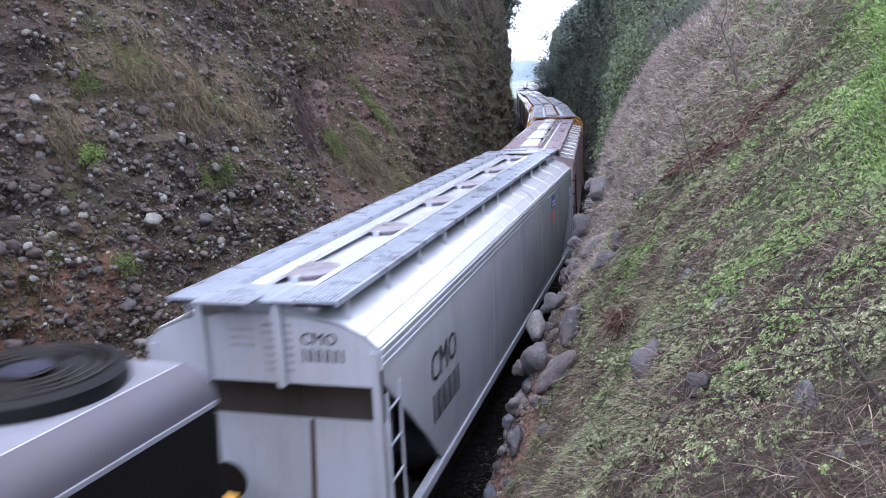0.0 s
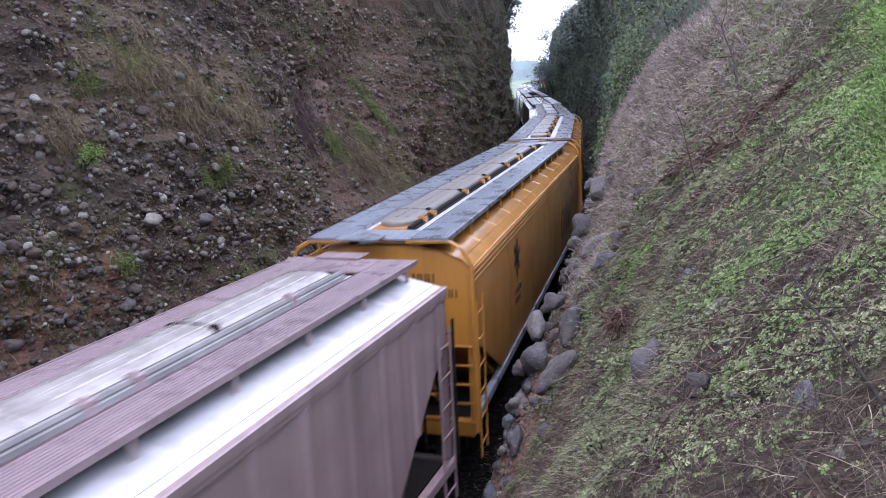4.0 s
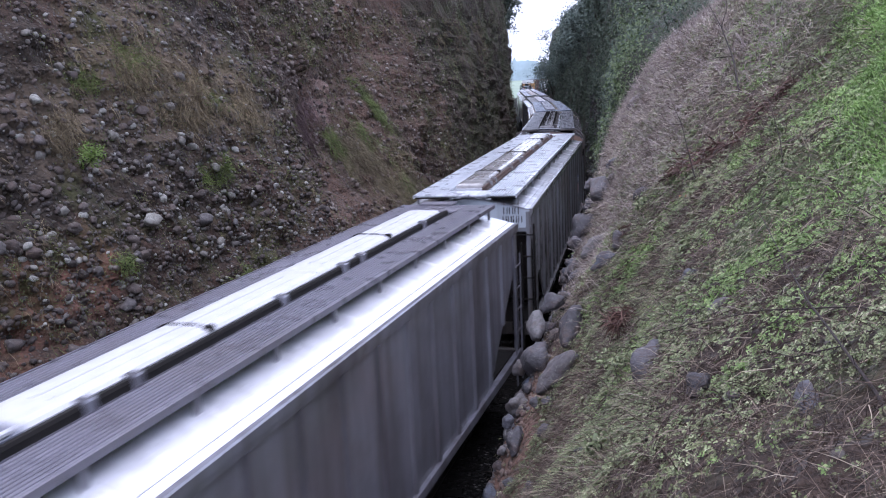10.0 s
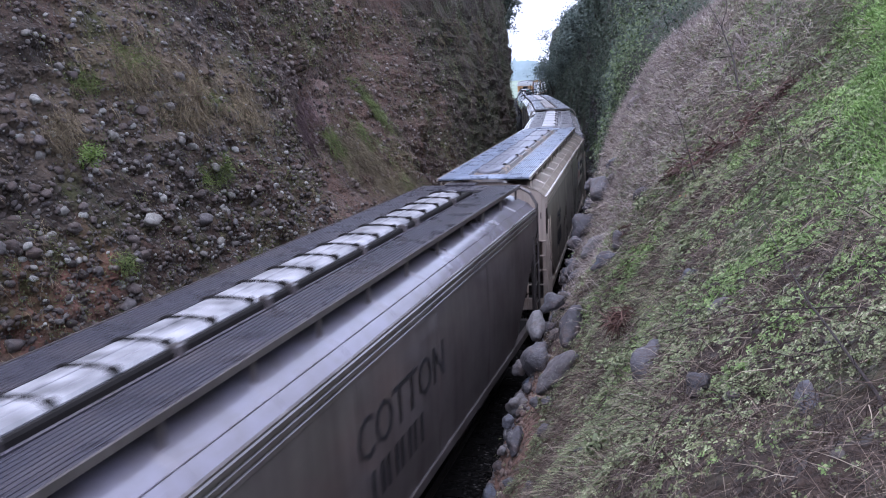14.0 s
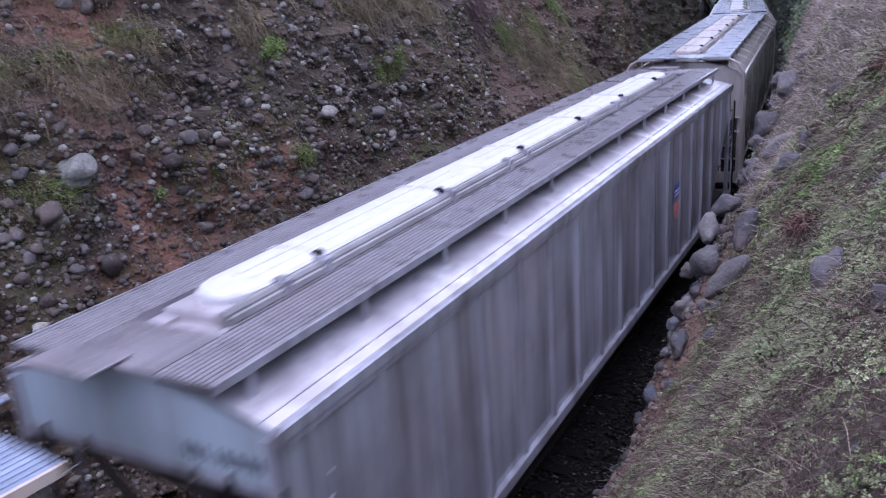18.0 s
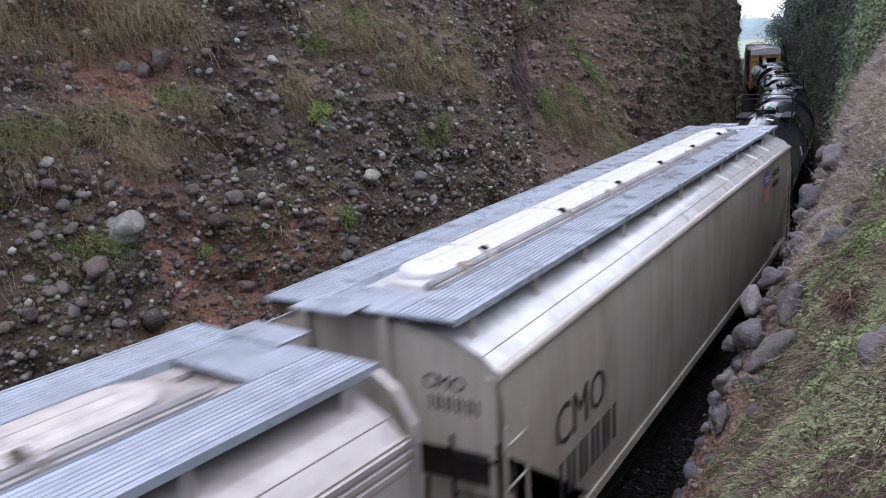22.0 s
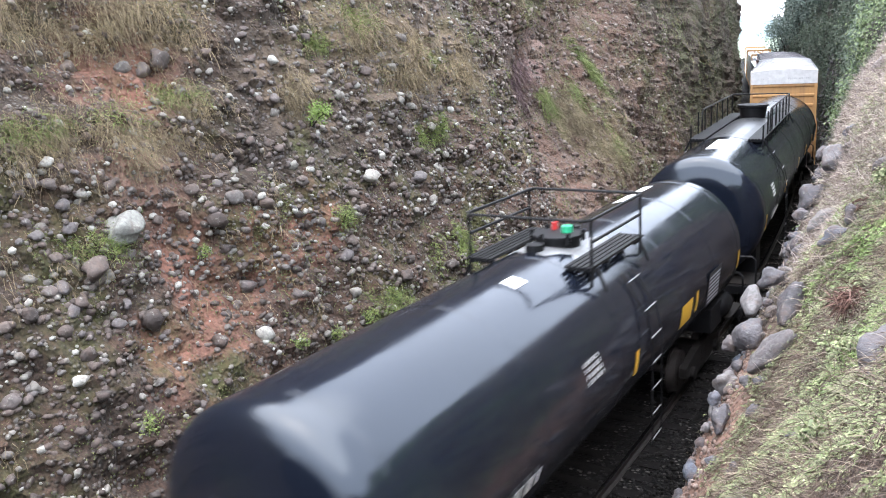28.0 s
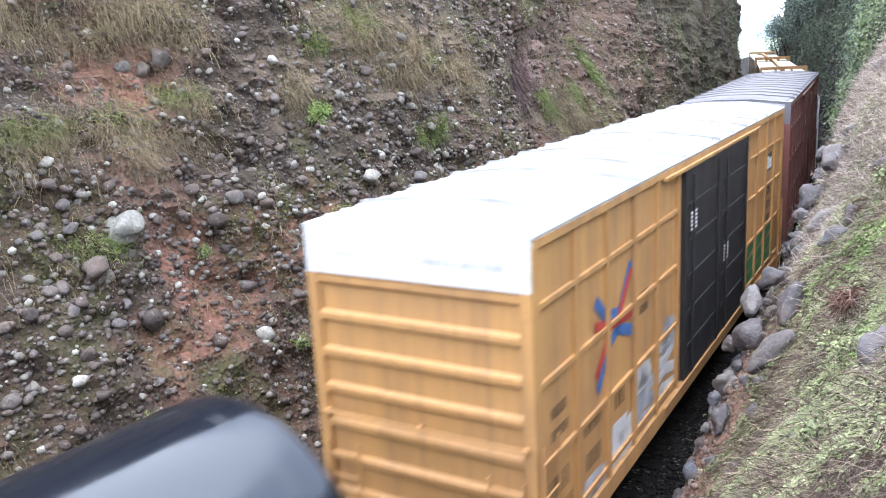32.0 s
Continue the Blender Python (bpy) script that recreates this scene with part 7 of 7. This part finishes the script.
hatch_t = plain("tan_hatch", (0.47, 0.43, 0.41), 0.4, 0.0)
# Reflected sky is put into the next two pale roof colours.
roof_c = paint("skylit_roof_paint", (0.76, 0.79, 0.84), grime=0.12, rust=0.0, rough=0.25)
roof_s = paint("wet_skylit_roof", (0.78, 0.78, 0.82), grime=0.25, rust=0.04, rough=0.15)
roof_w = paint("wet_roof_steel", (0.66, 0.66, 0.66), grime=0.3, rust=0.05, rough=0.2)
roof_k = paint("sooty_roof_steel", (0.20, 0.185, 0.225), grime=0.5, rust=0.05, rough=0.22)
tankp = gloss("tank_black", (0.006, 0.008, 0.014))
yellow = paint("boxcar_yellow", (0.50, 0.275, 0.10), dirt=(0.20, 0.115, 0.07), grime=0.5, rust=0.06)
red_b = paint("boxcar_brown", (0.15, 0.05, 0.045), grime=0.3, rust=0.03)
roof_b = plain("galvanised_roof", (0.38, 0.39, 0.41), 0.35, 0.0, vary=0.3, scale=1.2)
roof_r = plain("grey_roof", (0.13, 0.13, 0.15), 0.4, 0.0, vary=0.2, scale=1.0)
door_k = paint("black_door_paint", (0.02, 0.02, 0.022), dirt=(0.03, 0.027, 0.027), grime=0.3, rust=0.0)
wrap = plain("white_wrap", (0.60, 0.60, 0.60), 0.4, vary=0.15)
greenp = plain("green_spray", (0.05, 0.22, 0.09), 0.6, vary=0.4, scale=3)
greyp = plain("grey_spray", (0.38, 0.39, 0.42), 0.6, vary=0.5, scale=2.5)
redp = plain("red_spray", (0.42, 0.05, 0.04), 0.6, vary=0.3)
bluep = plain("blue_spray", (0.05, 0.13, 0.34), 0.6, vary=0.3)


CREAMP = plain("cream_panel", (0.70, 0.66, 0.58), 0.5, vary=0.12, bump=0)


def plate(car, pts, mat, m, name, label=""):
    """A thin flat shape of outline pts on the plane of m."""
    n = len(pts)
    g = G().add([(x, y, -0.002) for x, y in pts] + [(x, y, 0.004) for x, y in pts], [tuple(range(n, 2 * n))] + [(i, (i + 1) % n, n + (i + 1) % n, n + i) for i in range(n)])
    me = g.mesh(name, mat)
    me.transform(m)
    ob = new(name, me)
    ob.parent = car
    if label:
        ob["label"] = label
    return ob


def shield(car, x, y, z, w):
    """A plain two-colour crest on the flank: blue head with shoulders, faded red rounded base."""
    low = [(w * (0.5 + 0.5 * math.sin(t)), -w * 0.78 * math.cos(t) ** 0.8) for t in np.linspace(-1.45, 1.45, 15)]
    plate(car, low, PINKM, side_plane(x, y, z), "emblem", "faded red crest base")
    head = [(0, 0.01), (w, 0.01), (w * 1.03, w * 0.34), (w * 0.88, w * 0.40), (w * 0.8, w * 0.56), (w * 0.5, w * 0.50), (w * 0.2, w * 0.56), (w * 0.12, w * 0.40), (-w * 0.03, w * 0.34)]
    plate(car, head, BLUEM, side_plane(x, y, z), "emblem", "plain blue crest head")
    for q in (0.12, 0.26):
        bars(car, [(w * 0.1, w * 0.9, w * q, w * (q + 0.05))], PALE, side_plane(x + 0.005, y, z), "emblem")


coupled(locomotive("yellow and grey diesel locomotive with black roof fans", 21.0), -14.3, 21.0)

c = hopper("pale grey covered hopper with round roof hatches", 18.4, "smooth", grey_w, grate, hatch_p, "round", zb=3.46, zt_add=0.06, end_ladder=False, strip=roof_c, roofmat=roof_c, hoops=False, ribs=True, w0=0.57, w1=1.10)
letters(c, "CMO", 0.62, INK, side_plane(1.617, -6.65, 2.70), "lettering", "dark letters on the flank")
bars(c, blocks(5, 0.30, 0.42, 0.25), INK, side_plane(1.614, -7.3, 2.1), "marking")
letters(c, "CMO", 0.21, INK, end_plane(0.80, -9.208, 3.88), "lettering", "small dark letters on the end")
bars(c, blocks(5, 0.11, 0.16), INK, end_plane(0.58, -9.206, 3.66), "marking")
bars(c, [(-0.45, -0.12, k * 0.1, k * 0.1 + 0.045) for k in range(3)] + [(-0.02, 0.38, k * 0.095 - 0.3, k * 0.095 - 0.26) for k in range(7)], FAINT, end_plane(0.08, -9.206, 3.82), "marking", "small dark stencilled writing")
shield(c, 1.614, 4.6, 3.25, 0.66)
coupled(c, 8.4, 18.4)

c = hopper("faded pinkish-brown ribbed covered hopper with dark gratings", 18.4, "ribbed", brown, grate_p, lid_t, "trough", zb=3.3, roofmat=roof_s, strip=WETSHEEN, bar=rail_g, slope=under_shade, hoops=False, w0=0.50, w1=1.02)
for k in range(7):
    bars(c, blocks(1, 0.46, 0.52), INK, side_plane(1.506, -9.2 + 2.0 + k * 1.02, 2.55), "marking", "dark block letter")
for k in range(3):
    bars(c, [(0, 0.45, 0, 0.04), (0, 0.45, 0.4, 0.44), (0, 0.04, 0.045, 0.395), (0.41, 0.45, 0.045, 0.395)], PALE, side_plane(1.506, -9.2 + 1.95 + k * 1.02, 1.9), "marking", "white stencilled frame")
bars(c, blocks(4, 0.14, 0.16), INK, end_plane(0.65, -9.206, 3.62), "marking")
bars(c, blocks(6, 0.13, 0.16), INK, end_plane(0.6, -9.206, 3.36), "marking")
coupled(c, 29.0, 18.4)

for kk, (f0, L0, ht) in enumerate(((48.65, 18.3, "oval"), (68.65, 18.2, "oval"))):
    # The grey sill material puts a pale reflection into the orange sill's colour.
    c = hopper("orange-yellow rounded covered hopper with grey running boards", L0, "smooth", orange, grate_o, hatch_g, ht, zb=2.62, roofmat=orange, strip=WETSHEEN, bar=UNDER, sill=grate, w0=0.60, w1=1.19)
    scrawl(c, INK, side_plane(1.616, 2.4 if kk else 3.05, 1.95), 3.05, 0.82, [[(.20, .80), (.15, .95), (.07, .95), (.01, .70), (.0, .35), (.05, .05), (.13, .05), (.19, .20)], [(.29, .02), (.31, .98), (.47, .04), (.50, 1.0)], [(.60, .97), (.65, .03), (.75, .70), (.81, .03), (.93, 1.0)]], 0.05, "marking", "brush-painted black strokes")
    scrawl(c, INK, side_plane(1.616, -5.4, 2.80), 0.7, 0.7, [[(.45, 0), (.55, 1)], [(.05, .35), (.95, .65)], [(.15, .85), (.85, .15)], [(.3, .5), (.7, .5)]], 0.06, "emblem", "dark plain emblem")
    bars(c, blocks(4, 0.22, 0.12) + blocks(3, 0.22, 0.12, y0=-0.2), INK, side_plane(1.616, -5.4, 2.4), "marking")
    bars(c, blocks(3, 0.13, 0.15), INK, end_plane(0.55, -L0 / 2 - 0.006, 3.62), "marking")
    bars(c, blocks(6, 0.12, 0.15), INK, end_plane(0.6, -L0 / 2 - 0.006, 3.36), "marking")
    if kk == 0:
        scrawl(c, redp, side_plane(1.612, L0 / 2 - 1.9, 2.3), 1.3, 1.3, [[(0, 0), (.15, .5), (.35, .55), (.1, .1), (.4, 0)], [(.45, .05), (.5, .6), (.7, .6), (.55, .3), (.75, .05)], [(.8, 0), (.85, .6), (1, .65), (.9, .3)], [(.1, .7), (.25, 1), (.4, .75)], [(.5, .8), (.75, 1), (.95, .8)]], 0.045, "graffiti", "dark red sprayed scrawl")
    else:
        scrawl(c, INK, side_plane(1.60, L0 / 2 - 0.95, 2.9), 0.6, 0.6, [[(0, .5), (1, .5)], [(.5, 0), (.5, 1)], [(.1, .1), (.9, .9)], [(.1, .9), (.9, .1)]], 0.03, "graffiti", "black sprayed star mark")
    coupled(c, f0, L0)

c = hopper("dull grey ribbed covered hopper with dark gratings and streaks", 18.2, "ribbed", grey_d, grate_b, hatch_w, "trough", zb=3.38, roofmat=roof_s, strip=WETSHEEN, slope=under_shade, cap=cap_w, hoops=False, w0=0.42, w1=0.99, first=hatch_b)
bars(c, blocks(4, 0.12, 0.15), INK, end_plane(0.62, -9.106, 3.74), "marking")
bars(c, blocks(5, 0.11, 0.15), INK, end_plane(0.62, -9.106, 3.53), "marking")
for k in range(4):
    bars(c, blocks(1, 0.36, 0.42), INK, side_plane(1.506, -9.1 + 1.95 + k * 1.02, 2.7), "marking", "dark block letter")
coupled(c, 88.7, 18.2)

c = hopper("white ribbed covered hopper streaked with rust", 18.3, "ribbed", white_f, grate_w, lid_t, "trough", zb=3.48, cap=cap_w, roofmat=white_r, w1=1.18, strip=grate_w, bar=rust_b, hoops=False, slope=under_shade)
bars(c, blocks(3, 0.13, 0.15), INK, end_plane(0.88, -9.156, 3.80), "marking")
bars(c, blocks(4, 0.12, 0.15), INK, end_plane(0.86, -9.156, 3.60), "marking")
for k in range(3):
    bars(c, blocks(1, 0.30, 0.34), INK, side_plane(1.506, -9.15 + 2.0 + k * 1.02, 2.3), "marking", "dark block letter")
shield(c, 1.506, 9.15 - 3.05, 2.5, 0.55)
coupled(c, 108.6, 18.3)

c = hopper("sooty brown covered hopper with black gratings and pinkish end", 16.8, "smooth", dark_b, grate_k, hatch_s, "oval", trim=dark_b, roofmat=roof_k, zb=3.42, cap=pink_e, dotted=True, straps=True, slope=under_shade)
letters(c, "COTTON", 0.78, INK, side_plane(1.617, -0.7, 2.57), "lettering", "large black letters on the flank")
bars(c, blocks(4, 0.5, 0.42, 0.25), INK, side_plane(1.616, -2.0, 1.95), "marking")
bars(c, blocks(7, 0.13, 0.13), INK, end_plane(0.2, -8.406, 3.6), "marking", "faint dark writing")
coupled(c, 128.4, 16.8)

c = hopper("cream covered hopper with blue-grey running boards", 18.1, "smooth", cream, grate_c, hatch_b, "oval", bar=rail_g, roofmat=cream, zb=2.85, dotted=True, hoops=False)
letters(c, "CMO", 0.60, INK, side_plane(1.617, -5.9, 2.62), "lettering", "dark letters on the flank")
bars(c, blocks(6, 0.24, 0.45, 0.25), INK, side_plane(1.614, -6.55, 2.05), "marking")
bars(c, [(0, 2.85, -0.5, 0.5)], CREAMP, side_plane(1.614, 3.55, 2.98), "sign_panel", "cream panel with emblem and slogan")
shield(c, 1.622, 3.72, 3.06, 0.58)
letters(c, "BUILDING", 0.34, INK, side_plane(1.622, 5.45, 3.08), "lettering", "black slogan lettering")
letters(c, "AMERICA", 0.34, INK, side_plane(1.622, 5.45, 2.70), "lettering", "black slogan lettering")
bars(c, blocks(3, 0.13, 0.15), INK, end_plane(0.78, -9.056, 3.55), "marking")
bars(c, blocks(6, 0.12, 0.15), INK, end_plane(0.74, -9.056, 3.32), "marking")
coupled(c, 146.85, 18.1)

c = hopper("grey ribbed covered hopper with a white trough hatch", 17.9, "ribbed", smear, grate_m, hatch_w, "oval", bar=rail_g, roofmat=roof_m, zb=3.38, cap=cap_b, w1=1.10, dotted=True, slope=under_shade, hoops=False)
bars(c, blocks(2, 0.13, 0.13) + blocks(4, 0.12, 0.13, x0=0.34), INK, end_plane(0.55, -8.956, 3.5), "marking")
shield(c, 1.506, 3.05, 2.45, 0.55)
coupled(c, 166.4, 17.9)

c = hopper("stone-grey rounded covered hopper with grey running boards", 17.8, "smooth", tan_g, grate, hatch_t, "oval", bar=rail_g, roofmat=tan_g, zb=2.85)
bars(c, blocks(2, 0.12, 0.12) + blocks(4, 0.1, 0.1, y0=-0.16) + blocks(6, 0.12, 0.12, y0=-0.42), INK, end_plane(0.3, -8.906, 3.62), "marking")
bars(c, blocks(3, 0.8, 0.5, 0.2), INK, side_plane(1.616, -1.45, 1.95), "marking", "dark block letters")
coupled(c, 186.0, 17.8)

c = hopper("tan rounded covered hopper with white hatch covers", 17.7, "smooth", tan_c, grate, hatch_w, "oval", bar=rail_g, roofmat=roof_w, zb=3.05, round_eave=True, slope=under_shade, hoops=False, ribs=True)
letters(c, "CMO", 0.72, INK, side_plane(1.617, -6.8, 2.45), "lettering", "dark letters on the flank")
bars(c, blocks(5, 0.4, 0.5, 0.25), INK, side_plane(1.612, -7.5, 1.75), "marking")
letters(c, "CMO", 0.22, INK, end_plane(0.95, -8.858, 3.6), "lettering", "small dark letters on the end")
bars(c, blocks(5, 0.12, 0.16), INK, end_plane(0.77, -8.856, 3.37), "marking")
shield(c, 1.616, 4.85, 3.4, 0.62)
letters(c, "BUILDING", 0.22, INK, side_plane(1.616, 6.4, 3.45), "lettering", "dark slogan lettering")
letters(c, "AMERICA", 0.22, INK, side_plane(1.616, 6.4, 3.18), "lettering", "dark slogan lettering")
coupled(c, 205.2, 17.7)

for k, (f0, L0) in enumerate(((225.2, 13.9), (241.0, 13.9), (257.6, 13.5))):
    c = tank("glossy black tank car with top platform and white markings", L0, tankp)
    hh = L0 / 2
    patch(c, PALE, 2.45, 1.45, hh - 3.0, hh - 2.1, -17, -8, "panel", "white roof marking")
    patch(c, PALE, 2.45, 1.45, hh - 1.8, hh - 1.1, -17, -8, "panel", "white roof marking")
    if k == 0:
        patch(c, PALE, 2.45, 1.45, -hh + 0.5, -hh + 2.05, -30, 10, "panel", "ragged white patch on the shell", 0.16, 5)
    patch(c, YELLOW, 2.45, 1.45, 2.05, 2.72, 90, 106, "placard", "yellow placard")
    patch(c, RESIDUE, 2.45, 1.45, -0.45, 0.95, -24, 22, "residue", "pale dried residue round the manway", 0.22, 9 + k)
    patch(c, PALE, 2.45, 1.45, -2.12, -1.80, 8, 18, "panel", "small white label on the shell")
    coupled(c, f0, L0)
c = tank("long black tank car with railed walkway and round housing", 21.1, tankp, r=1.50, zc=2.58, long=True)
patch(c, PALE, 2.58, 1.50, -8.85, -6.85, -5, 7.5, "panel", "worn white roof marking", 0.07, 3)
patch(c, DULLGREY, 2.58, 1.50, -6.15, -0.3, -27, 27, "dull_patch", "dull grey patch on the shell", 0.06, 4)
coupled(c, 272.9, 21.1)

c = boxcar("yellow excess-height boxcar with black doors and white roof", 15.8, yellow, roof_b, door_k, wrap)
X = side_plane(1.458, -7.9 + 1.98, 2.62)
scrawl(c, bluep, X, 1.55, 1.25, [[(.02, .86), (.22, .64), (.50, .58)], [(.62, .62), (.74, .80), (.86, 1.0)], [(.05, -.05), (.30, .30), (.52, .40), (.95, .22)]], 0.085, "emblem", "plain blue crossed bands")
scrawl(c, redp, Matrix.Translation((0.004, 0, 0)) @ X, 1.55, 1.25, [[(.0, .62), (.28, .52), (.56, .48), (.98, .44)], [(.02, .10), (.28, .42)], [(.56, .55), (.86, .92)]], 0.07, "emblem", "plain red crossed bands")
STENCIL = plain("brown_black_marking", (0.075, 0.05, 0.035), 0.6, bump=0)
for yy, zz, n, w in ((0.42, 2.72, 4, 0.11), (0.42, 2.45, 5, 0.10), (0.32, 1.72, 3, 0.20), (0.32, 1.25, 3, 0.24), (1.45, 2.05, 3, 0.20), (1.50, 1.55, 3, 0.18), (2.6, 1.95, 2, 0.2), (3.7, 3.0, 4, 0.1), (3.7, 3.2, 4, 0.1)):
    bars(c, blocks(n, w, w * 1.35), STENCIL, side_plane(1.452, -7.9 + yy + 0.1, zz), "marking", "dark stencilled writing")
for k, (yy, zz, w, h) in enumerate(((1.35, 1.02, 1.0, .35), (2.4, 1.15, 1.0, .55), (3.5, 1.2, 1.0, .75), (4.6, 1.25, 0.95, .95), (5.0, 2.0, 0.6, .45), (3.55, 1.85, 0.7, .3))):
    scrawl(c, (greyp, wrap)[k % 2], side_plane(1.452, -7.9 + yy, zz), w, h, [[(0, .08), (.35, .15), (1, .05)], [(0, .38), (.55, .45), (1, .35)], [(.1, .68), (.5, .62), (.95, .74)], [(.25, .95), (.7, .90)]], 0.10, "graffiti", "grey and white sprayed scrawl")
for yy in (-4.3, -3.2, -2.15):
    scrawl(c, greenp, side_plane(1.452, 7.9 + yy, 1.3), 0.8, 0.9, [[(0, .1), (1, .15)], [(0, .45), (1, .5)], [(0.1, .8), (1, .95)]], 0.14, "graffiti", "green sprayed block")
bars(c, [(0, 0.8, 0, 0.42)], INK, side_plane(1.452, 7.9 - 2.15, 3.6), "emblem", "black emblem panel")
bars(c, [(0.05, 0.36, 0.05, 0.36), (0.42, 0.74, 0.05, 0.30)], PALE, side_plane(1.458, 7.9 - 2.15, 3.6), "emblem")
for k in range(3):
    bars(c, blocks(3, 0.26, 0.22), INK, side_plane(1.452, 7.9 - 2.15, 3.0 - k * 0.35), "marking", "dark stencilled writing")
coupled(c, 296.5, 15.8)
coupled(boxcar("dark red-brown boxcar with grey corrugated roof", 15.8, red_b, roof_r, red_b, roof_r, plug=False), 313.7, 15.8)
coupled(hopper("pale grey ribbed covered hopper far back in the train", 17.0, "ribbed", grey_w, grate, hatch_w, "trough"), 331.2, 17.0)
coupled(centerbeam("yellow bulkhead flatcar stacked with wrapped lumber", 22.0, yellow, wrap), 350.0, 22.0)
coupled(centerbeam("yellow bulkhead flatcar stacked with wrapped lumber", 22.0, yellow, wrap), 373.7, 22.0)


def motions():
    times = [i * 0.8 for i in range(41)]
    for car, front, length in TRAIN:
        rows = []
        for t in times:
            s = front - SPEED * t
            b0, b1 = at(s + 1.75, 0, 0), at(s + length - 1.75, 0, 0)
            d = b1 - b0
            mid = (b0 + b1) / 2
            rows.append((t, pose(mid.x, mid.y, 0, 0, 0, math.degrees(math.atan2(-d.x, d.y)))))
        walk(car, rows)
    turn = math.degrees(SPEED / 0.42)
    steps = int(SECONDS * turn / 80) + 1
    spin = [i * SECONDS / steps for i in range(steps + 1)]
    for axle, y, z in AXLES:
        walk(axle, [(t, pose(0, y, z) @ pose(0, 0, 0, turn * t % 360, 0, 0)) for t in spin])


motions()
